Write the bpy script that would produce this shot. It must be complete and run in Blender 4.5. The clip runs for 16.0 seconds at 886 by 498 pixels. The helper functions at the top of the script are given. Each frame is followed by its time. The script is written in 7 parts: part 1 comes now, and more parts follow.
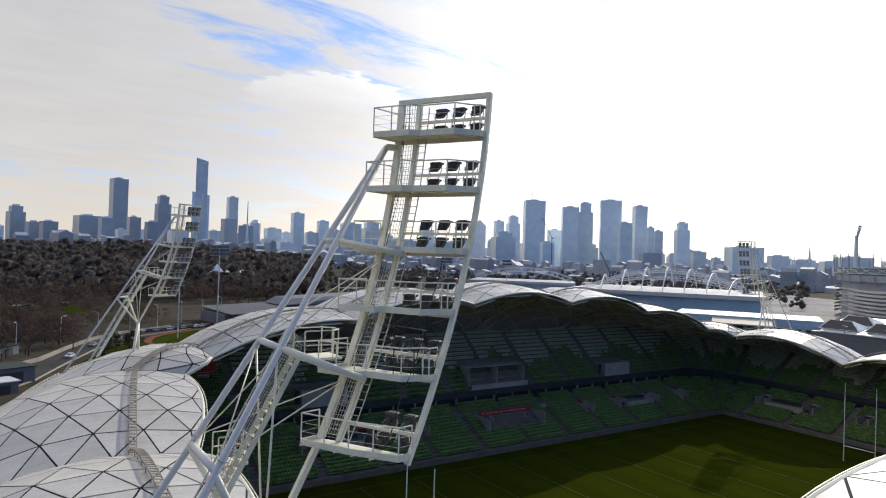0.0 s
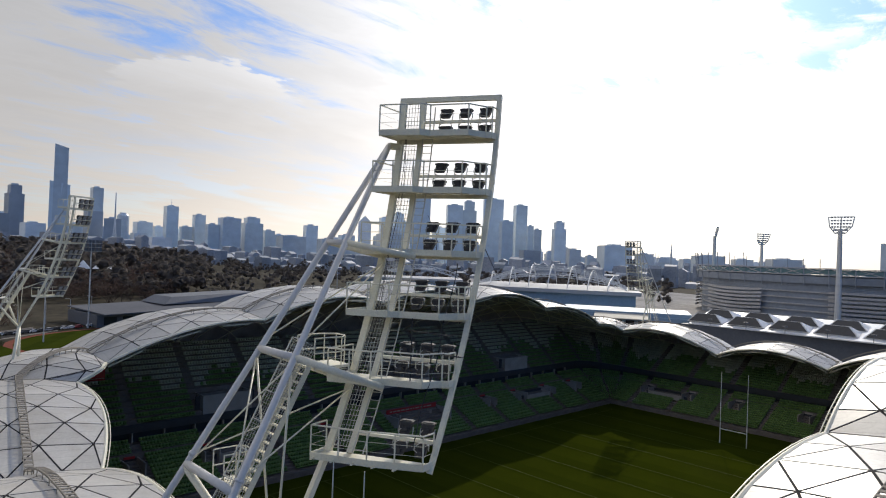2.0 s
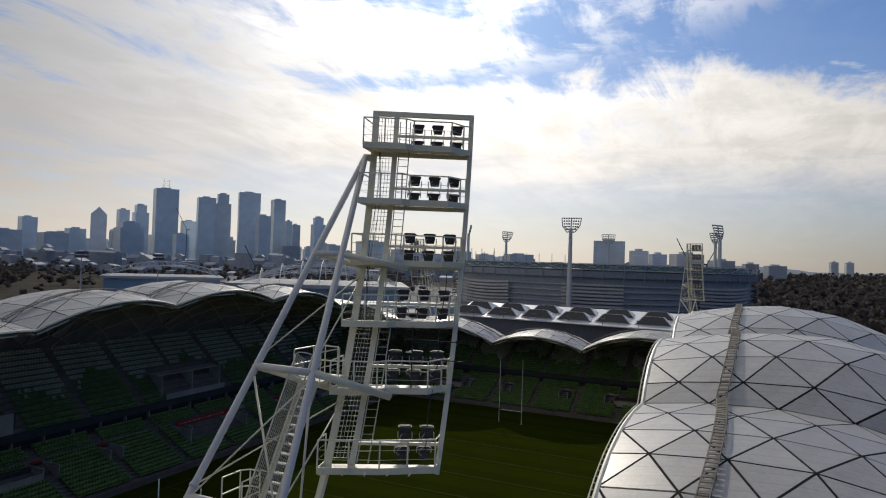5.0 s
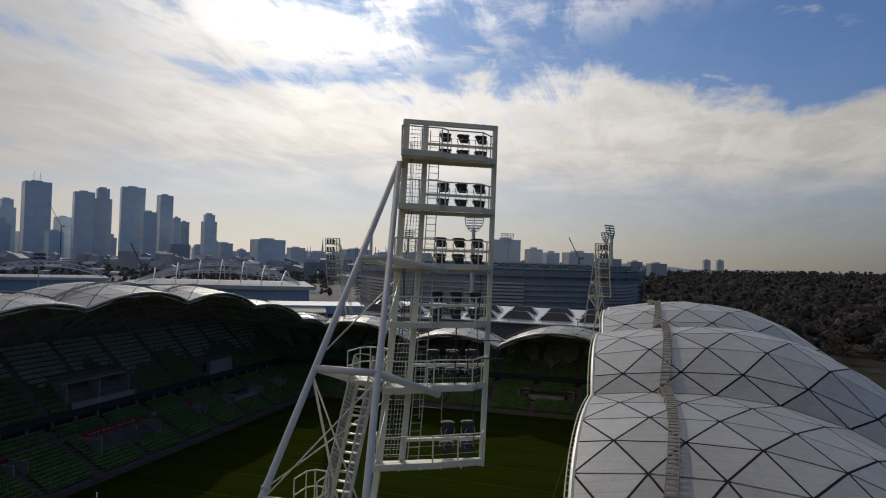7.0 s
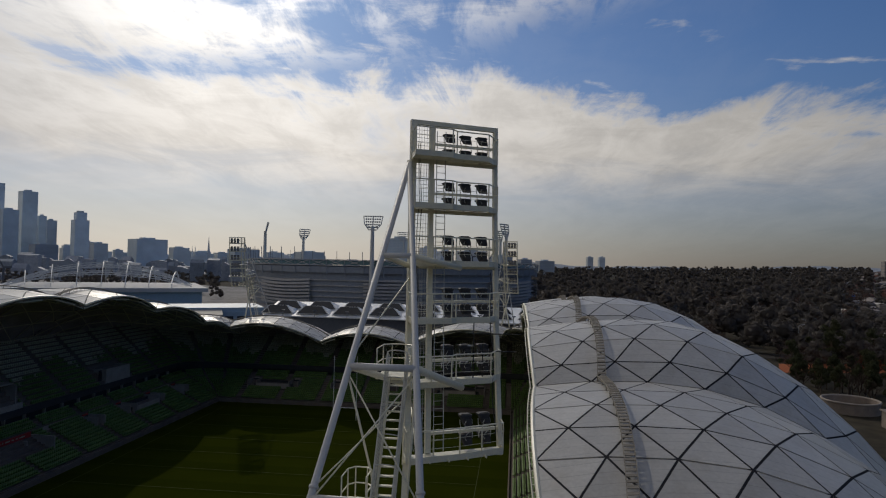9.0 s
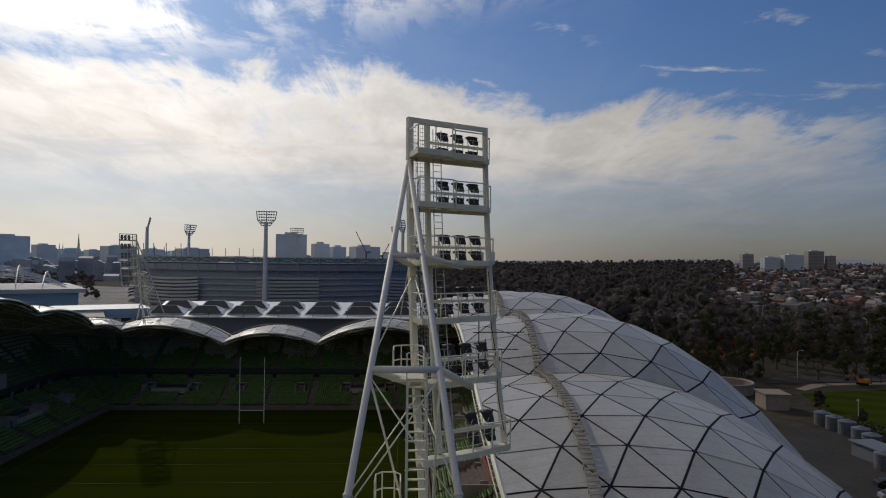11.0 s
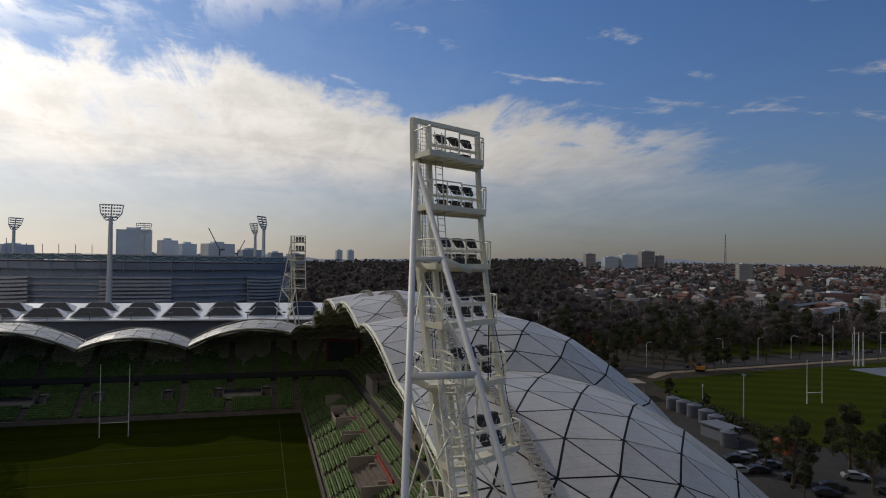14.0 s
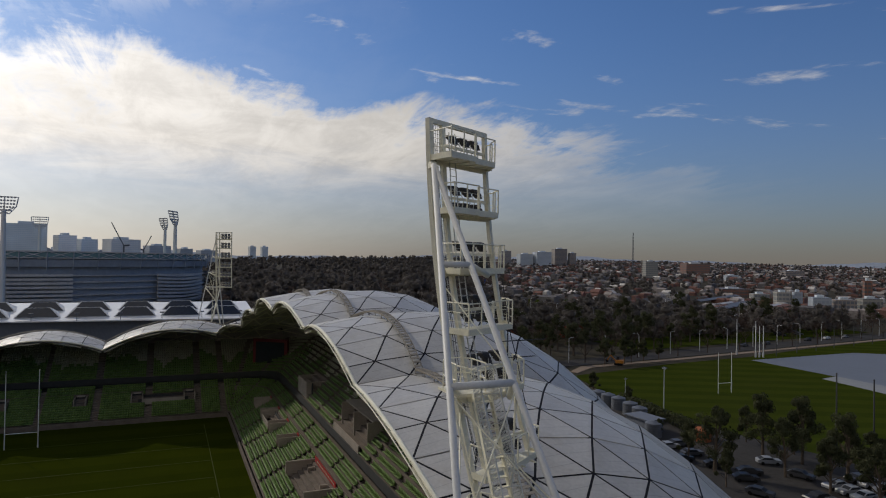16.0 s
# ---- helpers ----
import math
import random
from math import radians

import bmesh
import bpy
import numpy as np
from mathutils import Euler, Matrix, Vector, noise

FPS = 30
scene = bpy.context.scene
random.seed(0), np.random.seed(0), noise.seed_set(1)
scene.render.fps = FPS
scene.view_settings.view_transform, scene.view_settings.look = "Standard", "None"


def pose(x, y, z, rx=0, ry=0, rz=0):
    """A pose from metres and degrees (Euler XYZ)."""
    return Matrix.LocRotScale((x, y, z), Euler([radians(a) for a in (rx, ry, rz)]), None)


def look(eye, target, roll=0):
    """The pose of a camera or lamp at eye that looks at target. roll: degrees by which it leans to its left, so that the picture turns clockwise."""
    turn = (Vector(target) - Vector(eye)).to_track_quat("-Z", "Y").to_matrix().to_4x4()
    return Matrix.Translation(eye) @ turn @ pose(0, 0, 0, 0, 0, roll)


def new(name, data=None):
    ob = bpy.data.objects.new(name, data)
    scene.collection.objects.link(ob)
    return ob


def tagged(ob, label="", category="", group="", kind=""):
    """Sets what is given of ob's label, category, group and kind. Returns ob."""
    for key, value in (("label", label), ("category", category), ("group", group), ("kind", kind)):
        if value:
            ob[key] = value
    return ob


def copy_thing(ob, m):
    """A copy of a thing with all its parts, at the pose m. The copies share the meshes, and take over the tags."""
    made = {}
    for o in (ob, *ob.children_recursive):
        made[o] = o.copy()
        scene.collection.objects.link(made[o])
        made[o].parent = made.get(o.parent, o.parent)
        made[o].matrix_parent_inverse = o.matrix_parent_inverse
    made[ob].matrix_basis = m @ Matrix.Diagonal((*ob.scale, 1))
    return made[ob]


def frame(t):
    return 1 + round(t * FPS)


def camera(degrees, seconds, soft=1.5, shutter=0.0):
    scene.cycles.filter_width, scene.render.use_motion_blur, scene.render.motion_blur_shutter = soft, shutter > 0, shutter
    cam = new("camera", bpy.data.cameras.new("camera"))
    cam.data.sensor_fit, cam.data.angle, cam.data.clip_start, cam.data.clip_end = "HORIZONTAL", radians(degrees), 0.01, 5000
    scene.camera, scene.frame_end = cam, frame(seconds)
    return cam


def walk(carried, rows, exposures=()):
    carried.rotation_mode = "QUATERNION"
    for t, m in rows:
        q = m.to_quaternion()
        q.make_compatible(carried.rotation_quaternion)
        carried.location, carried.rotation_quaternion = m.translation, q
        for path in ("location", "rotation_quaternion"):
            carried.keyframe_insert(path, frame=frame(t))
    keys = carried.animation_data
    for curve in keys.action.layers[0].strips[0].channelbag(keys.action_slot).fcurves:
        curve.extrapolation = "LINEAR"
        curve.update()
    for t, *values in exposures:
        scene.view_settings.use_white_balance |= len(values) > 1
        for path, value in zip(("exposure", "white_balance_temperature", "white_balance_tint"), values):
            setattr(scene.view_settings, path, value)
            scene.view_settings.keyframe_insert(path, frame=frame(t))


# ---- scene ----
cam = camera(68.75, 16.0, 1.1)
# seconds, eye, yaw, pitch, roll
PATH = [
    (0, -87.55, -59.75, 37.64, -33.48, 0.66, 1.88),
    (0.5, -88.38, -58.95, 37.69, -34.69, 0.60, 2.10),
    (1, -89.25, -58.11, 37.71, -37.14, 0.62, 2.14),
    (1.5, -90.18, -57.23, 37.71, -40.10, 0.68, 2.10),
    (2, -91.14, -56.29, 37.72, -43.70, 0.72, 2.15),
    (2.5, -92.16, -55.29, 37.75, -46.66, 0.76, 2.19),
    (3, -93.21, -54.26, 37.78, -49.27, 0.84, 2.15),
    (3.5, -94.26, -53.19, 37.81, -53.98, 0.95, 2.06),
    (4, -95.30, -52.09, 37.87, -58.31, 1.04, 1.93),
    (6.5, -99.97, -46.28, 38.09, -72.03, 1.11, 1.80),
    (7, -100.56, -45.01, 38.02, -74.03, 1.20, 1.70),
    (7.5, -101.09, -43.73, 37.97, -76.18, 1.26, 1.58),
    (8, -101.54, -42.49, 37.92, -78.94, 1.30, 1.41),
    (8.5, -101.92, -41.31, 37.88, -81.31, 1.32, 1.25),
    (9, -102.29, -40.19, 37.84, -83.52, 1.33, 1.16),
    (11.5, -102.32, -34.41, 37.94, -95.03, 1.07, 0.67),
    (12, -102.25, -33.36, 37.93, -96.79, 1.11, 0.76),
    (12.5, -102.13, -32.31, 37.95, -99.22, 1.12, 0.73),
    (13, -101.89, -31.28, 37.99, -101.27, 1.09, 0.70),
    (13.5, -101.53, -30.27, 38.02, -103.39, 1.09, 0.76),
    (14, -101.11, -29.30, 38.07, -105.66, 1.09, 0.82),
    (14.5, -100.59, -28.36, 38.16, -107.75, 1.06, 0.83),
    (15, -100.02, -27.42, 38.25, -109.83, 0.99, 0.85),
    (15.5, -99.51, -26.48, 38.30, -111.70, 0.94, 0.89),
    (16, -99.08, -25.53, 38.32, -113.04, 0.92, 0.92),
]
EXPOSURES = [(0.0, 0.0), (1.5, -0.2), (3.5, -0.65), (4.2, -0.85), (6.5, -1.35), (7.5, -1.48), (9.0, -1.55), (11.5, -1.33), (14.0, -1.2), (16.0, -1.04)]


def eye_pose(x, y, z, yaw, pitch, roll):
    a, b = radians(yaw), radians(pitch)
    way = Vector((-math.sin(a) * math.cos(b), math.cos(a) * math.cos(b), math.sin(b)))
    return look((x, y, z), Vector((x, y, z)) + 2 * way, roll)


walk(cam, [(t, eye_pose(*p)) for t, *p in PATH], EXPOSURES)

# ---- sky and sun ----
SUN_AZ, SUN_EL = radians(27.0), radians(31.5)
world = bpy.data.worlds.new("sky")
scene.world = world
world.use_nodes = True
wn, wl = world.node_tree.nodes, world.node_tree.links
wn.clear()


def wnode(kind, **sets):
    n = wn.new(kind)
    for k, v in sets.items():
        n.inputs[k].default_value = v
    return n


def wmath(op, a, b=None, clamp=False):
    n = wn.new("ShaderNodeMath")
    n.operation, n.use_clamp = op, clamp
    for i, v in enumerate((a, b)):
        if v is None:
            continue
        if isinstance(v, (int, float)):
            n.inputs[i].default_value = v
        else:
            wl.new(v, n.inputs[i])
    return n.outputs[0]


sky = wn.new("ShaderNodeTexSky")
sky.sky_type, sky.sun_disc = "NISHITA", False
sky.sun_elevation, sky.sun_rotation = SUN_EL, radians(90) - SUN_AZ
sky.air_density, sky.dust_density, sky.ozone_density = 1.0, 0.6, 2.0
sun_way = Vector((math.cos(SUN_AZ) * math.cos(SUN_EL), math.sin(SUN_AZ) * math.cos(SUN_EL), math.sin(SUN_EL)))


def wdot(vec, way):
    n = wn.new("ShaderNodeVectorMath")
    n.operation = "DOT_PRODUCT"
    wl.new(vec, n.inputs[0])
    n.inputs[1].default_value = way
    return n.outputs["Value"]


def wmix(fac, a, b):
    n = wn.new("ShaderNodeMix")
    n.data_type = "RGBA"
    for i, v in ((0, fac), (6, a), (7, b)):
        if isinstance(v, (int, float)):
            n.inputs[i].default_value = v
        elif isinstance(v, tuple):
            n.inputs[i].default_value = (*v, 1)
        else:
            wl.new(v, n.inputs[i])
    return n


def wrange(v, a, b, c, d):
    n = wn.new("ShaderNodeMapRange")
    n.interpolation_type = "SMOOTHSTEP"
    for i, x in enumerate((v, a, b, c, d)):
        if isinstance(x, (int, float)):
            n.inputs[i].default_value = x
        else:
            wl.new(x, n.inputs[i])
    return n.outputs[0]


way = wn.new("ShaderNodeTexCoord").outputs["Generated"]
sep = wn.new("ShaderNodeSeparateXYZ")
wl.new(way, sep.inputs[0])
up_z = wmath("MAXIMUM", sep.outputs[2], 0.0)
flat = wmath("ADD", up_z, 0.14)
comb = wn.new("ShaderNodeCombineXYZ")
wl.new(wmath("DIVIDE", sep.outputs[0], flat), comb.inputs[0])
wl.new(wmath("DIVIDE", sep.outputs[1], flat), comb.inputs[1])
stretch = wn.new("ShaderNodeMapping")
stretch.inputs["Rotation"].default_value = (0, 0, radians(20))
stretch.inputs["Scale"].default_value = (0.55, 1.0, 1.0)
stretch.inputs["Location"].default_value = (3.3, 1.7, 0.0)
wl.new(comb.outputs[0], stretch.inputs[0])
cloud = wnode("ShaderNodeTexNoise", Scale=1.5, Detail=9.0, Roughness=0.56, Distortion=0.35)
wl.new(stretch.outputs[0], cloud.inputs["Vector"])
streak = wnode("ShaderNodeTexNoise", Scale=5.0, Detail=7.0, Roughness=0.62, Distortion=0.6)
band = wn.new("ShaderNodeCombineXYZ")
wl.new(wmath("MULTIPLY", wmath("ARCTAN2", sep.outputs[1], sep.outputs[0]), 1.1), band.inputs[0])
wl.new(wmath("MULTIPLY", sep.outputs[2], 4.6), band.inputs[1])
wl.new(band.outputs[0], streak.inputs["Vector"])
toward = wmath("MAXIMUM", wdot(way, sun_way), 0.0)
glow = wmath("ADD", wmath("MULTIPLY", wmath("POWER", toward, 7.0), 1.3), wmath("MULTIPLY", wmath("POWER", toward, 40.0), 2.0))
azim = wmath("ARCTAN2", sep.outputs[1], sep.outputs[0])
side = wmath("COSINE", wmath("SUBTRACT", azim, radians(62)))
comb_fine = wn.new("ShaderNodeMapping")
comb_fine.inputs["Rotation"].default_value = (0, 0, radians(-38))
comb_fine.inputs["Scale"].default_value = (0.45, 1.25, 1.0)
wl.new(comb.outputs[0], comb_fine.inputs[0])
wisp = wnode("ShaderNodeTexNoise", Scale=4.2, Detail=10.0, Roughness=0.66, Distortion=0.5)
wl.new(comb_fine.outputs[0], wisp.inputs["Vector"])
detail = wmath("ADD", wmath("ADD", wmath("MULTIPLY", cloud.outputs["Fac"], 0.44), wmath("MULTIPLY", streak.outputs["Fac"], 0.24)), wmath("MULTIPLY", wisp.outputs["Fac"], 0.32))
# broken high cloud, thicker towards the sun, and a long low bank that sinks away from it
thick = wmath("ADD", detail, wmath("MULTIPLY", side, 0.105))
# more cloud out of view, added to make the light from behind neutral
thick = wmath("ADD", thick, wrange(wmath("COSINE", wmath("SUBTRACT", azim, radians(17))), -0.35, 0.1, 0.2, 0.0))
high = wmath("MULTIPLY", wrange(thick, 0.50, 0.63, 0.0, 0.95), wrange(azim, -0.35, 0.5, 0.45, 1.0))
rift = wmath("ADD", wmath("MULTIPLY", azim, -0.15), 0.335)
rift = wmath("ADD", rift, wmath("MULTIPLY", wmath("SUBTRACT", detail, 0.5), 0.45))
open_sky = wrange(wmath("SUBTRACT", sep.outputs[2], rift), -0.025, 0.025, 0.05, 1.0)
high = wmath("MULTIPLY", high, wmath("MAXIMUM", open_sky, wrange(azim, 0.5, 0.9, 0.0, 1.0)))
bank_top = wmath("ADD", wmath("MULTIPLY", wmath("MINIMUM", wmath("ADD", azim, 0.1), 0.0), 0.19), wrange(azim, 0.55, 0.9, 0.275, 0.39))
edge = wmath("SUBTRACT", bank_top, wmath("ADD", sep.outputs[2], wmath("MULTIPLY", wmath("SUBTRACT", detail, 0.5), 0.42)))
bank = wmath("MULTIPLY", wrange(edge, -0.012, 0.04, 0.0, 0.97), wrange(azim, -1.0, -0.35, 0.0, 1.0))
bank = wmath("MULTIPLY", bank, wrange(wmath("ADD", sep.outputs[2], wmath("MULTIPLY", wmath("SUBTRACT", streak.outputs["Fac"], 0.5), 0.10)), 0.08, 0.17, 0.35, 1.0))
cover = wmath("MAXIMUM", high, bank)
# small loose clouds in the clear part
loose = wn.new("ShaderNodeCombineXYZ")
wl.new(wmath("MULTIPLY", azim, 2.6), loose.inputs[0])
wl.new(wmath("ADD", wmath("MULTIPLY", sep.outputs[2], 13.0), wmath("MULTIPLY", azim, -0.9)), loose.inputs[1])
loose.inputs[2].default_value = 4.7
puffs = wnode("ShaderNodeTexNoise", Scale=1.9, Detail=8.0, Roughness=0.55, Distortion=0.3)
wl.new(loose.outputs[0], puffs.inputs["Vector"])
puff = wmath("MULTIPLY", wrange(wmath("ADD", wmath("MULTIPLY", puffs.outputs["Fac"], 0.85), wmath("MULTIPLY", wisp.outputs["Fac"], 0.15)), 0.585, 0.70, 0.0, 0.75), wrange(sep.outputs[2], 0.12, 0.17, 0.0, 1.0))
cover = wmath("MAXIMUM", cover, wmath("MULTIPLY", puff, wrange(azim, -1.3, -0.9, 0.4, 1.0)))
# blue breaks in the cloud
for az, el, wide in ((69, 19, 0.9955), (72, 16, 0.9975), (63, 19, 0.9965), (49, 21, 0.996), (78, 27, 0.994), (50, 30, 0.993), (9, 19, 0.993)):
    gap_way = (math.cos(radians(az)) * math.cos(radians(el)), math.sin(radians(az)) * math.cos(radians(el)), math.sin(radians(el)))
    near = wmath("ADD", wdot(way, gap_way), wmath("MULTIPLY", wmath("SUBTRACT", wmath("ADD", wmath("MULTIPLY", detail, 0.5), wmath("MULTIPLY", wisp.outputs["Fac"], 0.5)), 0.5), 0.20))
    cover = wmath("MULTIPLY", cover, wrange(near, wide - 0.006, 1.03, 1.0, 0.40))
blue = wn.new("ShaderNodeMix")
blue.data_type, blue.blend_type = "RGBA", "MULTIPLY"
blue.inputs[0].default_value = 1.0
wl.new(sky.outputs[0], blue.inputs[6])
blue.inputs[7].default_value = (0.078, 0.114, 0.166, 1)
shade = wmath("MULTIPLY", wrange(wmath("ADD", wmath("MULTIPLY", streak.outputs["Fac"], 0.5), wmath("MULTIPLY", wisp.outputs["Fac"], 0.5)), 0.36, 0.64, wrange(azim, 0.6, 1.1, 0.80, 0.93), wrange(azim, 0.6, 1.1, 1.10, 1.02)), wrange(azim, 0.25, 1.25, 1.30, 0.60))
shade = wmath("MULTIPLY", shade, wrange(wmath("COSINE", wmath("SUBTRACT", azim, radians(17))), -0.3, 0.25, 0.88, 1.0))
# sky out of view is brightened here to fill shaded sides
shade = wmath("MULTIPLY", shade, wrange(azim, 1.65, 2.3, 1.0, 1.8))
# one heaped cloud with a bright top before the grey
heap_v = wmath("DIVIDE", wmath("SUBTRACT", sep.outputs[2], 0.228), 0.040)
heap_u = wmath("POWER", wmath("ABSOLUTE", wmath("DIVIDE", wmath("SUBTRACT", azim, radians(66.5)), radians(7.5))), 2.0)
heap_n = wnode("ShaderNodeTexNoise", Scale=9.0, Detail=6.0, Roughness=0.5)
wl.new(loose.outputs[0], heap_n.inputs["Vector"])
heap = wmath("SUBTRACT", wmath("SUBTRACT", 1.0, heap_u), wmath("MULTIPLY", heap_v, wmath("ABSOLUTE", heap_v)))
heap = wmath("ADD", heap, wmath("MULTIPLY", wmath("SUBTRACT", heap_n.outputs["Fac"], 0.5), 1.6))
heap = wmath("MULTIPLY", wrange(heap, 0.0, 0.28, 0.0, 1.0), wrange(heap_v, -1.6, 0.2, 0.0, 1.0))
cover = wmath("MAXIMUM", cover, wmath("MULTIPLY", heap, 0.96))
shade = wmath("MULTIPLY", shade, wmath("ADD", 1.0, wmath("MULTIPLY", heap, wrange(heap_v, -0.8, 0.9, 0.0, 0.24))))
lit = wmath("MULTIPLY", wmath("ADD", glow, 1.07), shade)
# cloud turns warm again out of view, to warm the light on the roof
cloud_col = wn.new("ShaderNodeCombineColor")
for i, (k, far) in enumerate(((1.03, 0.985), (0.985, 0.985), (0.925, 1.0))):
    wl.new(wmath("MULTIPLY", lit, wmath("MULTIPLY", wrange(azim, 0.45, 1.0, k, far), wrange(azim, 1.7, 2.3, 1.0, k))), cloud_col.inputs[i])
with_cloud = wmix(cover, blue.outputs[2], cloud_col.outputs[0])
low = wmath("POWER", wmath("SUBTRACT", 1.0, up_z, True), 7.5)
mist = wmath("ADD", wmath("MULTIPLY", glow, 0.95), wmath("MULTIPLY", wrange(azim, -0.55, 0.6, 0.32, 1.35), wrange(azim, 0.85, 1.5, 1.0, 0.56)))
mist_col = wn.new("ShaderNodeCombineColor")
for i, k in enumerate((1.10, 0.965, 0.82)):
    wl.new(wmath("MULTIPLY", mist, k), mist_col.inputs[i])
whole = wmix(wmath("MULTIPLY", low, 0.92), with_cloud.outputs[2], mist_col.outputs[0])
bg = wn.new("ShaderNodeBackground")
bg.inputs["Strength"].default_value = 1.0
wl.new(whole.outputs[2], bg.inputs["Color"])
wout = wn.new("ShaderNodeOutputWorld")
wl.new(bg.outputs[0], wout.inputs["Surface"])

sun = new("sun", bpy.data.lights.new("sun", "SUN"))
sun.data.energy, sun.data.angle, sun.data.color = 3.3, radians(0.6), (1.0, 0.91, 0.765)
sun.matrix_world = look(sun_way * 400, (0, 0, 0))

# ---- materials ----
def mat(name, color, rough=0.6, metal=0.0, var=0.15, scale=1.0, bump=0.0, fine=12.0, per_piece=0.0, tint=None, spec=0.5):
    """A surface with stains at two scales, fine relief, and some variation from piece to piece."""
    m = bpy.data.materials.new(name)
    m.use_nodes = True
    nt = m.node_tree
    n, l = nt.nodes, nt.links
    p = n["Principled BSDF"]
    p.inputs["Roughness"].default_value, p.inputs["Metallic"].default_value = rough, metal
    p.inputs["Specular IOR Level"].default_value = spec if rough < 0.75 else 0.08
    co = n.new("ShaderNodeTexCoord")
    big, small = n.new("ShaderNodeTexNoise"), n.new("ShaderNodeTexNoise")
    for t, s, d in ((big, scale, 4), (small, scale * fine, 6)):
        t.inputs["Scale"].default_value, t.inputs["Detail"].default_value = s, d
        l.new(co.outputs["Object"], t.inputs["Vector"])
    add = n.new("ShaderNodeMath")
    add.operation = "ADD"
    l.new(big.outputs["Fac"], add.inputs[0])
    l.new(small.outputs["Fac"], add.inputs[1])
    ramp = n.new("ShaderNodeMapRange")
    ramp.inputs[1].default_value, ramp.inputs[2].default_value = 0.65, 1.35
    ramp.inputs[3].default_value, ramp.inputs[4].default_value = 0.0, 1.0
    l.new(add.outputs[0], ramp.inputs[0])
    mix = n.new("ShaderNodeMix")
    mix.data_type = "RGBA"
    lo = [max(0.0, c * (1 - var)) for c in color]
    hi = [min(1.0, c * (1 + var)) for c in (tint or color)]
    mix.inputs[6].default_value, mix.inputs[7].default_value = (*lo, 1), (*hi, 1)
    l.new(ramp.outputs[0], mix.inputs[0])
    last = mix.outputs[2]
    if per_piece:
        info, hsv = n.new("ShaderNodeObjectInfo"), n.new("ShaderNodeHueSaturation")
        r = n.new("ShaderNodeMapRange")
        r.inputs[3].default_value, r.inputs[4].default_value = 1 - per_piece, 1 + per_piece
        l.new(info.outputs["Random"], r.inputs[0])
        l.new(r.outputs[0], hsv.inputs["Value"])
        l.new(last, hsv.inputs["Color"])
        last = hsv.outputs[0]
    l.new(last, p.inputs["Base Color"])
    if bump:
        b = n.new("ShaderNodeBump")
        b.inputs["Strength"].default_value, b.inputs["Distance"].default_value = bump, 0.05
        l.new(small.outputs["Fac"], b.inputs["Height"])
        l.new(b.outputs[0], p.inputs["Normal"])
    return m


M_WHITE_STEEL = mat("white_painted_steel", (0.70, 0.67, 0.54), 0.42, 0.0, 0.10, 1.2, 0.05, tint=(0.75, 0.71, 0.55))
M_BLUE_STEEL = mat("pale_strut_paint", (0.55, 0.55, 0.54), 0.55, 0.0, 0.08, 0.8, 0.05)
M_MESH = mat("galvanised_mesh", (0.50, 0.50, 0.46), 0.45, 0.3, 0.15, 3.0)
M_LAMP = mat("black_lamp_housing", (0.042, 0.039, 0.037), 0.62, 0.0, 0.3, 6.0)
M_LENS = mat("lamp_glass", (0.25, 0.26, 0.28), 0.08, 0.0, 0.1, 6.0)
M_CABLE = mat("black_cable", (0.02, 0.02, 0.02), 0.6)
M_JOINT = mat("dark_joint_rubber", (0.022, 0.022, 0.026), 0.8, 0.0, 0.2, 2.0)
M_PALECONC = mat("pale_concrete", (0.33, 0.29, 0.25), 0.85, 0.0, 0.2, 0.5, 0.2)
M_UNDER = mat("grey_roof_lining", (0.52, 0.48, 0.45), 0.8, 0.0, 0.2, 0.4)
M_CONC = mat("weathered_concrete", (0.245, 0.205, 0.175), 0.85, 0.0, 0.25, 0.5, 0.2)
# Darker than the other concrete, to darken the gaps between seat rows.
M_TERRACE = mat("dark_terrace_concrete", (0.165, 0.138, 0.118), 0.9, 0.0, 0.25, 0.5, 0.2, spec=0.2)
M_SEAT = mat("green_plastic_seat", (0.090, 0.143, 0.042), 0.5, 0.0, 0.3, 0.8, tint=(0.122, 0.192, 0.054), spec=0.2)
M_SEAT_PALE = mat("pale_plastic_seat", (0.34, 0.34, 0.245), 0.5, 0.0, 0.2, 0.8)
# Near-black: carries the shade of openings and recesses as well as dark parts.
M_DARK = mat("shade_and_dark_fill", (0.03, 0.03, 0.033), 0.7, 0.0, 0.3, 0.5)
M_RED = mat("red_signboard", (0.34, 0.018, 0.018), 0.5, 0.0, 0.15, 0.8)
M_PAINT = mat("white_line_paint", (0.75, 0.75, 0.72), 0.6)
M_GROUND = mat("park_ground", (0.028, 0.027, 0.019), 0.95, 0.0, 0.5, 0.02, 0.2, fine=12, tint=(0.046, 0.039, 0.027), spec=0.0)
M_ROAD = mat("asphalt", (0.048, 0.045, 0.043), 0.9, 0.0, 0.3, 0.1, 0.2, spec=0.03)
M_CARGLASS = mat("tinted_car_glass", (0.02, 0.022, 0.026), 0.45, 0.0, 0.2, 1.0, spec=0.2)
M_GLASS = mat("dark_window_glass", (0.03, 0.035, 0.045), 0.12, 0.0, 0.2, 1.0)


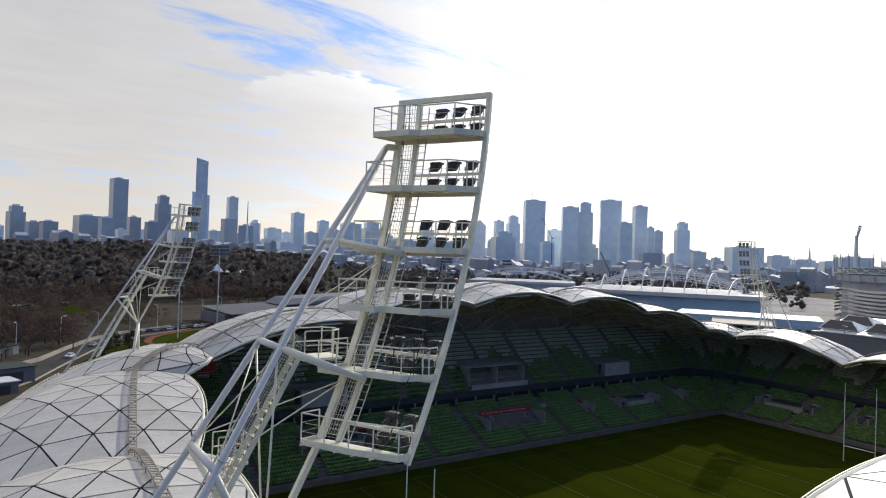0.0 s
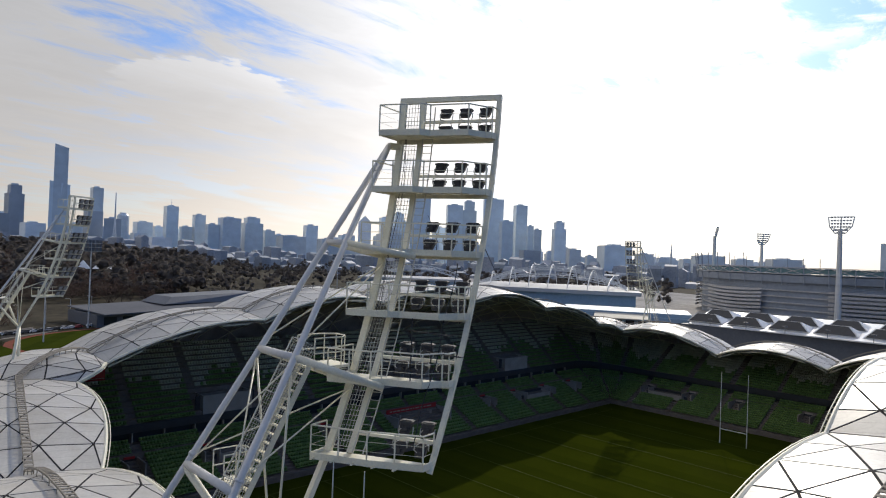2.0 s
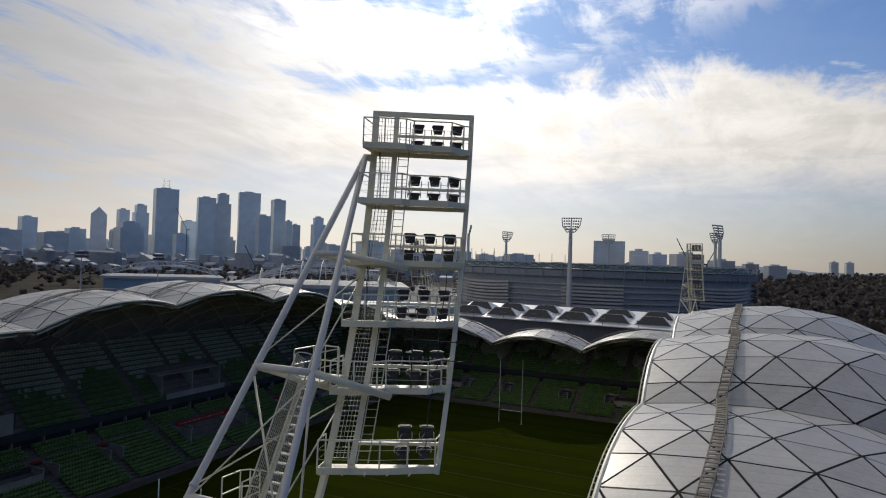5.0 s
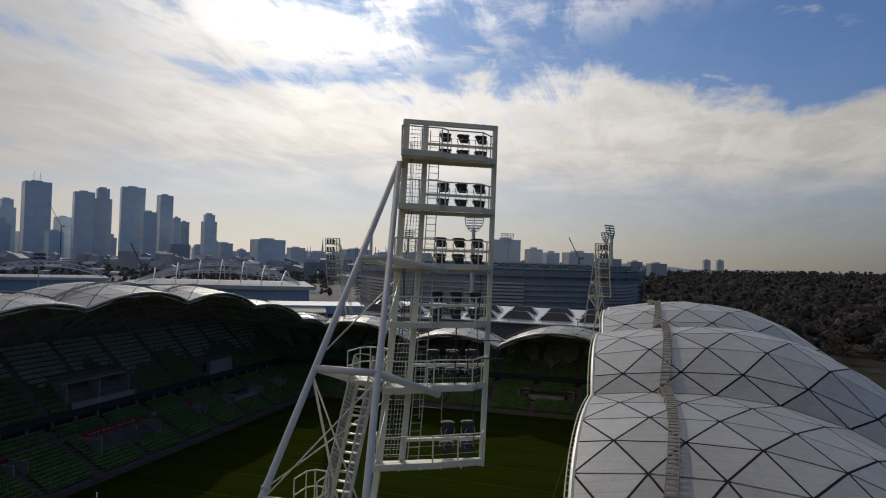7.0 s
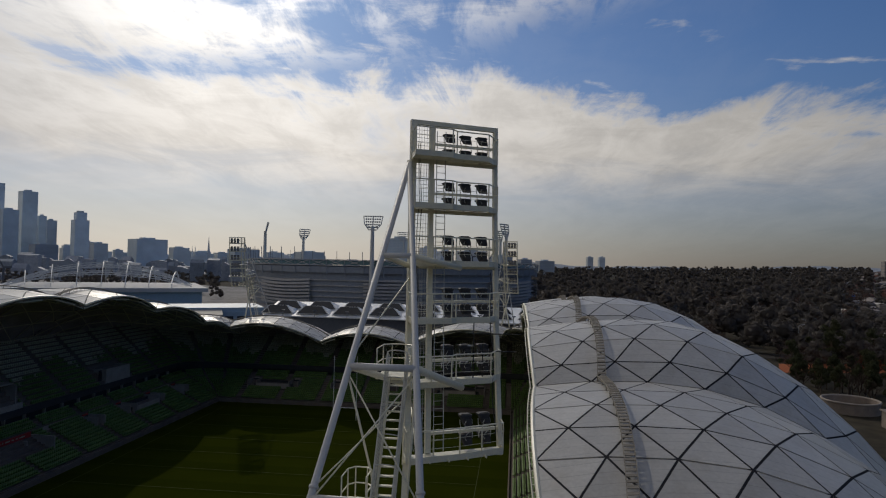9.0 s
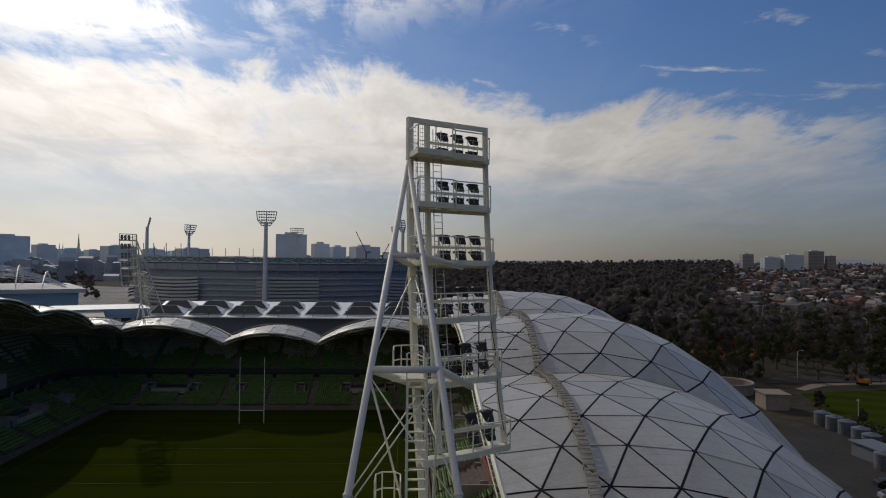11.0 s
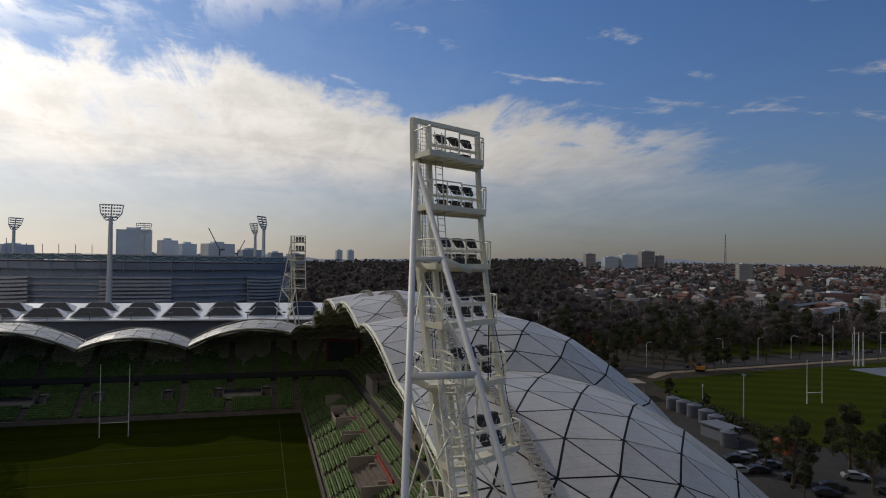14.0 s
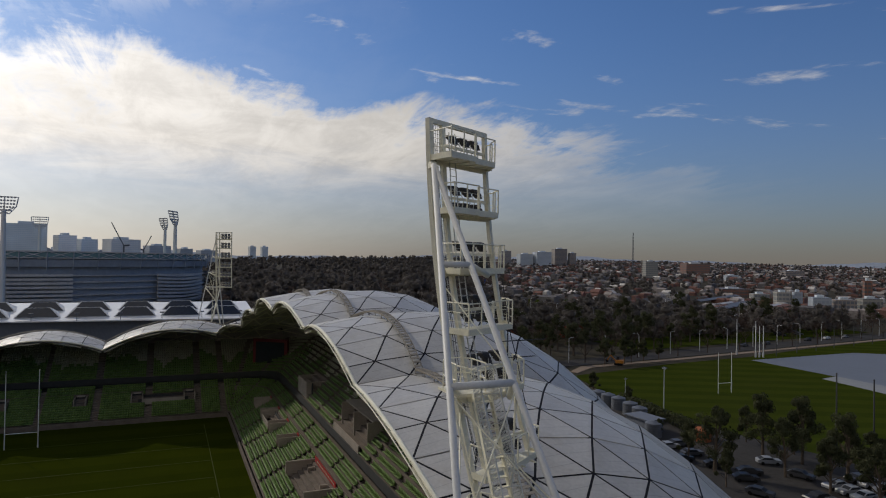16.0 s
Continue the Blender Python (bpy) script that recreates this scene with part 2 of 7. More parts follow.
def banded(name, color, other, axis, width, share, rough, stain=None, per_piece=0.0, soft=0.0, turn=0.0, bump=0.0):
    """A surface with regular bands along one axis (mown stripes, seams) under stains at two scales."""
    m = mat(name, color, rough, 0.0, 0.14, 0.12 if soft else 0.3, bump, fine=30 if soft else 12, per_piece=per_piece)
    n, l = m.node_tree.nodes, m.node_tree.links
    p = n["Principled BSDF"]
    last = p.inputs["Base Color"].links[0].from_socket
    co, mp, sp = n.new("ShaderNodeNewGeometry"), n.new("ShaderNodeMapping"), n.new("ShaderNodeSeparateXYZ")
    mp.inputs["Rotation"].default_value = (0, 0, radians(turn))
    l.new(co.outputs["Position"], mp.inputs[0])
    l.new(mp.outputs[0], sp.inputs[0])

    def calc(op, a, b):
        q = n.new("ShaderNodeMath")
        q.operation = op
        for i, v in enumerate((a, b)):
            if isinstance(v, (int, float)):
                q.inputs[i].default_value = v
            else:
                l.new(v, q.inputs[i])
        return q.outputs[0]

    saw = calc("FRACT", calc("DIVIDE", calc("ADD", sp.outputs[axis], 0.37 * width), width), 0)
    r = n.new("ShaderNodeMapRange")
    l.new(calc("ABSOLUTE", calc("SUBTRACT", saw, 0.5), 0), r.inputs[0])
    r.inputs[1].default_value, r.inputs[2].default_value = share / 2 - soft / 2, share / 2 + soft / 2 + 0.001
    r.inputs[3].default_value, r.inputs[4].default_value = 1.0, 0.0
    mix = n.new("ShaderNodeMix")
    mix.data_type, mix.blend_type = "RGBA", "MULTIPLY"
    mix.inputs[7].default_value = (*other, 1)
    l.new(r.outputs[0], mix.inputs[0])
    l.new(last, mix.inputs[6])
    last = mix.outputs[2]
    if stain:
        t = n.new("ShaderNodeTexNoise")
        t.inputs["Scale"].default_value, t.inputs["Detail"].default_value = stain[3], 6
        l.new(co.outputs["Position"], t.inputs["Vector"])
        r2 = n.new("ShaderNodeMapRange")
        for i, v in ((1, 0.52), (2, 0.80), (3, 0.0), (4, 0.45)):
            r2.inputs[i].default_value = v
        l.new(t.outputs["Fac"], r2.inputs[0])
        mx = n.new("ShaderNodeMix")
        mx.data_type = "RGBA"
        mx.inputs[7].default_value = (*stain[:3], 1)
        l.new(r2.outputs[0], mx.inputs[0])
        l.new(last, mx.inputs[6])
        last = mx.outputs[2]
    l.new(last, p.inputs["Base Color"])
    return m


# roof sheets with raised seams 1.1 m apart, running up the slope
M_PANEL = banded("white_roof_sheet", (0.435, 0.418, 0.385), (0.78, 0.79, 0.80), 0, 1.1, 0.05, 0.36, (0.30, 0.25, 0.185, 0.45), 0.11)
M_PANEL_END = banded("white_roof_sheet_end", (0.435, 0.418, 0.385), (0.78, 0.79, 0.80), 1, 1.1, 0.05, 0.36, (0.30, 0.25, 0.185, 0.45), 0.11)
M_GRASS = banded("mown_turf", (0.027, 0.0355, 0.003), (0.84, 0.87, 0.9), 0, 10.0, 0.5, 0.95, (0.024, 0.028, 0.005, 0.05), soft=0.05, bump=0.3)
M_PARK = banded("park_grass", (0.036, 0.047, 0.007), (0.80, 0.84, 0.9), 0, 11.0, 0.5, 0.95, (0.038, 0.040, 0.012, 0.025), soft=0.06, turn=28, bump=0.3)
for m in (M_GRASS, M_PARK):
    m.node_tree.nodes["Principled BSDF"].inputs["Specular IOR Level"].default_value = 0.0


# ---- mesh helpers ----
def mesh_object(name, verts, faces, material, parent=None, label="", smooth=False):
    me = bpy.data.meshes.new(name)
    me.from_pydata([tuple(v) for v in verts], [], [tuple(q) for q in faces])
    me.materials.append(material)
    if smooth:
        me.polygons.foreach_set("use_smooth", [True] * len(me.polygons))
    me.update()
    ob = new(name, me)
    if parent is not None:
        ob.parent = parent
    if label:
        ob["label"] = label
    return ob


def part(name, bm, material, parent=None, label=""):
    me = bpy.data.meshes.new(name)
    bm.to_mesh(me)
    bm.free()
    me.materials.append(material)
    ob = new(name, me)
    if parent is not None:
        ob.parent = parent
    if label:
        ob["label"] = label
    return ob


def thing(name, label, category, at=(0, 0, 0), group="", kind=""):
    ob = new(name)
    ob.location = at
    return tagged(ob, label, category, group, kind)


class Soup:
    """Collects simple solids into one mesh."""

    def __init__(self):
        self.v, self.f = [], []

    def quad(self, a, b, c, d):
        n = len(self.v)
        self.v += [a, b, c, d]
        self.f.append((n, n + 1, n + 2, n + 3))

    def solid(self, lower, upper):
        """A prism between two loops of equal length (lower counter-clockwise from above)."""
        n, k = len(self.v), len(lower)
        self.v += [tuple(p) for p in lower] + [tuple(p) for p in upper]
        self.f.append(tuple(n + i for i in reversed(range(k))))
        self.f.append(tuple(n + k + i for i in range(k)))
        for i in range(k):
            j = (i + 1) % k
            self.f.append((n + i, n + j, n + k + j, n + k + i))

    def box(self, x0, y0, z0, x1, y1, z1):
        self.solid([(x0, y0, z0), (x1, y0, z0), (x1, y1, z0), (x0, y1, z0)], [(x0, y0, z1), (x1, y0, z1), (x1, y1, z1), (x0, y1, z1)])

    def bar(self, a, b, w, h=None, up=(0, 0, 1)):
        """A square bar between two points."""
        a, b = Vector(a), Vector(b)
        h = h or w
        d = (b - a).normalized()
        s = d.cross(Vector(up))
        s = s.normalized() if s.length > 1e-4 else Vector((1, 0, 0))
        u = s.cross(d)
        ring = [s * (i * w / 2) + u * (j * h / 2) for i, j in ((-1, -1), (1, -1), (1, 1), (-1, 1))]
        self.solid([a + r for r in reversed(ring)], [b + r for r in reversed(ring)])

    def tube(self, a, b, r, r2=None, sides=8):
        a, b = Vector(a), Vector(b)
        r2 = r if r2 is None else r2
        d = (b - a).normalized()
        s = d.cross(Vector((0, 0, 1)))
        s = s.normalized() if s.length > 1e-4 else Vector((1, 0, 0))
        u = s.cross(d)
        n = len(self.v)
        for p, q in ((a, r), (b, r2)):
            for i in range(sides):
                t = 2 * math.pi * i / sides
                self.v.append(tuple(p + s * (q * math.cos(t)) + u * (q * math.sin(t))))
        for i in range(sides):
            j = (i + 1) % sides
            self.f.append((n + i, n + j, n + sides + j, n + sides + i))
        self.f.append(tuple(n + i for i in reversed(range(sides))))
        self.f.append(tuple(n + sides + i for i in range(sides)))

    def sweep(self, pts, section, ref=(0, 0, 1)):
        """One closed section carried along a line of points; section(i) gives its corners as (across, up)."""
        pts = [Vector(p) for p in pts]
        n0, m = len(self.v), 0
        for i, p in enumerate(pts):
            d = (pts[min(i + 1, len(pts) - 1)] - pts[max(i - 1, 0)]).normalized()
            s = d.cross(Vector(ref))
            s = s.normalized() if s.length > 1e-3 else Vector((1, 0, 0))
            u = s.cross(d)
            ring_ = section(i)
            m = len(ring_)
            self.v += [tuple(p + s * a + u * b) for a, b in ring_]
        for i in range(len(pts) - 1):
            for j in range(m):
                k = (j + 1) % m
                self.f.append((n0 + i * m + j, n0 + i * m + k, n0 + (i + 1) * m + k, n0 + (i + 1) * m + j))
        self.f.append(tuple(n0 + j for j in reversed(range(m))))
        self.f.append(tuple(n0 + (len(pts) - 1) * m + j for j in range(m)))

    def path(self, pts, r, sides=6):
        circle = [(r * math.cos(2 * math.pi * i / sides), r * math.sin(2 * math.pi * i / sides)) for i in range(sides)]
        self.sweep(pts, lambda i: circle)

    def make(self, name, material, parent=None, label="", smooth=False):
        return mesh_object(name, self.v, self.f, material, parent, label, smooth)

# ---- ground and pitch ----
HX, HY = 63.6, 38.0


def edge_y(sy):
    """Half the pitch's width on either long side: the near side lies a little further out."""
    return HY if sy > 0 else HY + 1.4


def ring(d, n=6):
    """A loop round the pitch at the distance d, with rounded corners; each point with its share of 'end' (1) against 'side' (0)."""
    out = []
    for sx, sy, a0 in ((1, 1, 0), (-1, 1, 90), (-1, -1, 180), (1, -1, 270)):
        for i in range(n + 1):
            a = radians(a0 + 90 * i / n)
            out.append((sx * HX + d * math.cos(a), sy * edge_y(sy) + d * math.sin(a), math.cos(a) ** 2))
    return out


def land(x, y):
    """The height of the ground: flat near the stadium, a wooded rise beyond the gardens, low hills far off."""
    d, b = math.hypot(x, y), math.degrees(math.atan2(y, x))
    rise = 24 * math.exp(-(((b - 86) / 16) ** 2)) * min(max((d - 420) / 500, 0), 1)
    far = 36 * min(max((d - 700) / 1700, 0), 1) * math.exp(-(((b + 38) / 34) ** 2))
    return rise + far - 0.06


rad = [0, 60, 110, 160, 220, 300, 400, 520, 660, 820, 1000, 1250, 1550, 1900, 2300, 2800, 3300, 3900, 4800]
gv, gq, n_a = [(0, 0, -0.06)], [], 96
for d in rad[1:]:
    for i in range(n_a):
        a = 2 * math.pi * i / n_a
        x, y = d * math.cos(a), d * math.sin(a)
        gv.append((x, y, land(x, y)))
for i in range(n_a):
    gq.append((0, 1 + i, 1 + (i + 1) % n_a))
for j in range(len(rad) - 2):
    for i in range(n_a):
        p0, p1 = 1 + j * n_a + i, 1 + j * n_a + (i + 1) % n_a
        gq.append((p0, p0 + n_a, p1 + n_a, p1))
tagged(mesh_object("ground", gv, gq, M_GROUND, smooth=True), "wide ground of parkland and dry grass rising to low hills", "ground", kind="structure")
s = Soup()
s.quad((-HX, -edge_y(-1), 0.0), (HX, -edge_y(-1), 0.0), (HX, HY, 0.0), (-HX, HY, 0.0))
tagged(s.make("pitch", M_GRASS), "dark green mown turf of the stadium pitch", "pitch", kind="structure")

# ---- stands: stepped terraces ----
# distance from the pitch, height at the long sides, height at the ends
LOWER = [(0.6, 0.9, 0.9), (9.4, 4.9, 4.5)]
MIDDLE = [(9.9, 5.5, 5.0), (12.2, 6.6, 5.9)]
UPPER = [(12.4, 9.3, 8.0), (25.0, 19.4, 14.6)]


def terrace(tier, rows):
    """Points of the steps: (distance, side height, end height)."""
    (d0, a0, b0), (d1, a1, b1) = tier
    out = []
    for i in range(rows):
        t0, t1 = i / rows, (i + 1) / rows
        h = i / max(1, rows - 1)
        out.append((d0 + (d1 - d0) * t0, a0 + (a1 - a0) * h, b0 + (b1 - b0) * h))
        out.append((d0 + (d1 - d0) * t1, a0 + (a1 - a0) * h, b0 + (b1 - b0) * h))
    return out


def loft(profile, name, material, label, category, n=6):
    v, q = [], []
    loops = []
    for d, a, b in profile:
        loops.append(len(v))
        pts = ring(d, n)
        v += [(x, y, a + (b - a) * w) for x, y, w in pts]
    k = len(ring(1, n))
    for l0, l1 in zip(loops, loops[1:]):
        for i in range(k):
            j = (i + 1) % k
            q.append((l0 + i, l0 + j, l1 + j, l1 + i))
    return tagged(mesh_object(name, v, q, material), label, category, kind="structure")


R_LOW, R_MID, R_UP = 11, 3, 14
loft([(0, 0, 0), (0, 1.0, 1.0), (0.25, 1.0, 1.0), (0.25, 0.4, 0.4), (0.6, 0.4, 0.4)], "boundary_wall", M_TERRACE, "low dull concrete wall round the pitch", "wall")
loft(terrace(LOWER, R_LOW) + [(9.4, 5.95, 5.4), (9.55, 5.95, 5.4), (9.55, 5.5, 5.0), (9.9, 5.5, 5.0)], "lower_terrace", M_TERRACE, "stepped concrete terrace of the lower tier", "terrace")
loft(terrace(MIDDLE, R_MID) + [(13.6, 6.6, 5.9)], "middle_terrace", M_TERRACE, "narrow stepped concrete terrace behind the lower tier", "terrace")
# The fascia is black; soffit and rear wall are painted dark for shade.
loft([(13.6, 6.6, 5.9), (13.6, 8.3, 7.1), (12.25, 8.3, 7.1), (12.25, 9.6, 8.3), (12.4, 9.6, 8.3), (12.4, 9.3, 8.0)], "tier_front", M_DARK, "black front edge of the upper tier, underside and rear wall darkened for shade", "fascia")
loft(terrace(UPPER, R_UP) + [(25.0, 19.8, 14.9)], "upper_terrace", M_TERRACE, "steep stepped concrete terrace of the upper tier", "terrace")


# ---- roof shells ----
SIDE = [1.0, 1.025, 1.035, 1.035, 1.012, 0.96, 0.878, 0.768, 0.62, 0.42, 0.10]
END = [1.0, 1.03, 1.04, 1.03, 0.99, 0.93, 0.84, 0.73, 0.58, 0.38, 0.10]
BULGE = [1.0, 1.05, 1.1, 1.15, 1.2, 1.2, 1.15, 1.05, 0.9, 0.6, 0.3]


def table(t, r):
    r = min(max(r, 0.0), 1.0) * (len(t) - 1)
    i = min(int(r), len(t) - 2)
    return t[i] + (t[i + 1] - t[i]) * (r - i)


# valley lines round one quarter: inner point, height there, outer point, share of 'end'
QUARTER = [
    ((13.0, 41.5), 28.7, (14.0, 87.5), 0.0),
    ((38.0, 41.5), 26.3, (41.0, 86.0), 0.0),
    ((62.0, 41.5), 21.2, (67.0, 79.0), 0.1),
    ((66.8, 37.0), 19.7, (101.0, 47.0), 0.9),
    ((69.4, 12.2), 16.2, (105.0, 13.0), 1.0),
]
VALLEYS = []
for sx, sy, back in ((1, 1, False), (1, -1, True), (-1, -1, False), (-1, 1, True)):
    for (ix, iy), z, (ox, oy), w in reversed(QUARTER) if back else QUARTER:
        if sx < 0 and w > 0.95:
            ix, z = ix + 1.3, z - 0.45
        if sy < 0 and w < 0.5:
            iy, z, oy = iy + 0.65, z + 0.65, oy - 1.5
            if sx < 0:
                shove = 1.6 if ix < 50 else 0.8
                ix, ox, z = ix + shove, ox + shove, z - 0.15 * shove - (0.35 if 30 < ix < 50 else 0.0)
        VALLEYS.append((Vector((sx * ix, sy * iy)), z, Vector((sx * ox, sy * oy)), w))


def shell_point(k, s, r, lift=0.0):
    """A place on the shell between the valleys k and k + 1: s across, r from the inner rim outwards."""
    (i0, z0, o0, w0), (i1, z1, o1, w1) = VALLEYS[k], VALLEYS[(k + 1) % len(VALLEYS)]
    c = 4 * s * (1 - s)
    q = i0.lerp(i1, s).lerp(o0.lerp(o1, s), r)
    out = (o0.lerp(o1, s) - i0.lerp(i1, s)).normalized()
    near_end = i0.x < -64 and i1.x < -64
    w = w0 + (w1 - w0) * s
    z = (z0 + (z1 - z0) * s) * (table(SIDE, r) * (1 - w) + table(END, r) * w)
    span = (i1 - i0).length
    low = (0.56 if i0.y < 0 and i0.x < 0 else 0.8) if 22 < span < 26 and w0 + w1 < 0.2 and z0 != z1 and min(z0, z1) < 22 else 1.0
    b = low * (2.3 + 0.5 * w) * min(1.0, span / 20) + (1.2 if span < 15 else 0) * r
    if near_end:
        b *= (0.62 + 0.38 * min(1.0, 2.2 * r)) * (0.6 if i0.y > 0 else 1.0)
    z += b * c * table(BULGE, r)
    if i0.y < 0 and w < 0.05 and i0.x > -20:
        z += 0.6 * c * math.sin(math.pi * min(r / 0.95, 1.0)) ** 2
    q = q + out * (c * ((1.8 if i0.y < 0 and w < 0.5 else 3.0) * r * r - ((1.5 if i0.y > 0 else 0.6) if near_end else (0.4 if i0.y < 0 and w < 0.5 else 0.9) + 1.1 * w) * (1 - r) ** 4))
    return Vector((q.x, q.y, z + lift))


def shell_normal(k, s, r):
    e = 1e-3
    a = shell_point(k, min(s + e, 1), r) - shell_point(k, max(s - e, 0), r)
    b = shell_point(k, s, min(r + e, 1)) - shell_point(k, s, max(r - e, 0))
    n = a.cross(b).normalized()
    return n if n.z > 0 else -n


def roof_shell(k):
    i0, i1 = VALLEYS[k][0], VALLEYS[(k + 1) % len(VALLEYS)][0]
    o0, o1 = VALLEYS[k][2], VALLEYS[(k + 1) % len(VALLEYS)][2]
    corner = (i1 - i0).length < 15
    long_side = VALLEYS[k][3] + VALLEYS[(k + 1) % len(VALLEYS)][3] < 0.5
    rows = 4 if corner else 6
    step = 0.119 if long_side else 0.131
    cols = int(0.96 / step)
    shift = 0.005 if long_side else -0.03
    grow = 1.065 if long_side else 1.0
    shell = thing("roof_shell", "white faceted roof shell of triangular panels with dark joints", "roof", group="stadium roof shells", kind="structure")
    node = {}
    for j in range(rows + 1):
        t = min(grow * j / rows, 1.0)
        rr = [0.0] + [shift + step * i for i in range(1, cols)] + [1.0] if j % 2 == 0 else [0.0] + [shift + 0.06 + step * i for i in range(cols)] + [1.0]
        node[j] = [(t, r) for r in rr]
    tris = []
    for j in range(rows):
        a, b = node[j], node[j + 1]
        few, many = (a, b) if j % 2 == 0 else (b, a)
        for i in range(len(few)):
            tris.append((few[i], many[i], many[i + 1]))
            if i + 1 < len(few):
                tris.append((few[i], many[i + 1], few[i + 1]))
    # dark backing that shows in the joints, and a grey lining under it
    v, q = [], []
    n_s, n_r = 8, 16
    for lift in (-0.06, -0.55):
        for j in range(n_r + 1):
            for i in range(n_s + 1):
                v.append(shell_point(k, i / n_s, j / n_r) + shell_normal(k, i / n_s, j / n_r) * lift)
    m = (n_s + 1) * (n_r + 1)
    for j in range(n_r):
        for i in range(n_s):
            p = j * (n_s + 1) + i
            q.append((p, p + 1, p + n_s + 2, p + n_s + 1))
    # joints follow the facets: dark strips along every lattice edge
    strips, tubes = Soup(), Soup()
    for tri in tris:
        for a, b in zip(tri, tri[1:] + tri[:1]):
            if a < b:
                pa, pb = shell_point(k, *a), shell_point(k, *b)
                nn = (shell_normal(k, *a) + shell_normal(k, *b)).normalized()
                strips.bar(pa - nn * 0.075, pb - nn * 0.075, 0.40, 0.14, nn)
                tubes.bar(pa - nn * 0.72, pb - nn * 0.72, 0.16, 0.16, nn)
    tubes.make("lattice_frame", M_WHITE_STEEL, shell, "pale steel lattice under the roof")
    strips.make("joint_strip", M_JOINT, shell, "dark rubber joint strips")
    mesh_object("lining", v[m:], q, M_UNDER, shell, "dull grey underside lining")
    for tri in tris:
        p = [shell_point(k, *t) for t in tri]
        nn = (p[1] - p[0]).cross(p[2] - p[0])
        if nn.length < 0.4:
            continue
        nn.normalize()
        if nn.z < 0:
            nn, p = -nn, [p[0], p[2], p[1]]
        c = (p[0] + p[1] + p[2]) / 3
        ins = []
        for i in range(3):
            e0, e1 = (p[i - 1] - p[i]).normalized(), (p[(i + 1) % 3] - p[i]).normalized()
            half = e0.angle(e1) / 2
            bis = (e0 + e1).normalized()
            ins.append(p[i] + bis * min(0.08 / max(math.sin(half), 0.1), 0.6))
        low = [x - nn * 0.05 for x in ins]
        top = [x + (c - x).normalized() * 0.025 + nn * 0.02 for x in ins]
        vv = [x - c for x in low + top]
        ob = mesh_object("panel", vv, [(3, 4, 5), (0, 1, 4, 3), (1, 2, 5, 4), (2, 0, 3, 5), (2, 1, 0)], M_PANEL if VALLEYS[k][3] + VALLEYS[(k + 1) % len(VALLEYS)][3] < 1.0 else M_PANEL_END, shell)
        ob.location = c
    # rim tube along the inner edge
    rim = Soup()
    pts = [shell_point(k, i / 16, 0.0) - Vector((0, 0, 0.1)) for i in range(17)]
    rim.path(pts, 0.20, 8)
    rim.make("rim_tube", M_WHITE_STEEL, shell, "white tubular rim")
    # a thin service rail beside it, on short brackets
    rail = Soup()
    inward = [(shell_point(k, i / 32, 0.0) - shell_point(k, i / 32, 0.02)).normalized() for i in range(33)]
    line = [shell_point(k, i / 32, 0.0) + inward[i] * 0.42 - Vector((0, 0, 0.05)) for i in range(33)]
    rail.path(line, 0.05, 6)
    rail.make("rim_rail", M_WHITE_STEEL, shell, "thin pale service rail")
    ties = Soup()
    for i in range(0, 33):
        ties.bar(shell_point(k, i / 32, 0.0) - Vector((0, 0, 0.1)), line[i], 0.035)
    tagged(ties.make("rail_bracket", M_WHITE_STEEL, shell), kind="stuff")
    return shell


for k in range(len(VALLEYS)):
    roof_shell(k)

# ---- seats ----
def fast_mesh(name, verts, quads, material, parent=None):
    verts, quads = np.asarray(verts, np.float32).reshape(-1, 3), np.asarray(quads, np.int32).reshape(-1, 4)
    me = bpy.data.meshes.new(name)
    me.vertices.add(len(verts))
    me.vertices.foreach_set("co", verts.ravel())
    me.loops.add(quads.size)
    me.loops.foreach_set("vertex_index", quads.ravel())
    me.polygons.add(len(quads))
    me.polygons.foreach_set("loop_start", np.arange(0, quads.size, 4, dtype=np.int32))
    me.update(calc_edges=True)
    me.materials.append(material)
    ob = new(name, me)
    if parent is not None:
        ob.parent = parent
    return ob


BOX_Q = np.array([(0, 3, 2, 1), (4, 5, 6, 7), (0, 1, 5, 4), (1, 2, 6, 5), (2, 3, 7, 6), (3, 0, 4, 7)])


def box_v(x0, x1, y0, y1, z0, z1):
    return [(x0, y0, z0), (x1, y0, z0), (x1, y1, z0), (x0, y1, z0), (x0, y0, z1), (x1, y0, z1), (x1, y1, z1), (x0, y1, z1)]


# a seat: pan and back; y points away from the pitch
SEAT_V = np.array(box_v(-0.245, 0.245, -0.10, 0.40, 0.38, 0.45) + box_v(-0.245, 0.245, 0.36, 0.46, 0.42, 0.92))
SEAT_Q = np.concatenate([BOX_Q, BOX_Q + 8])


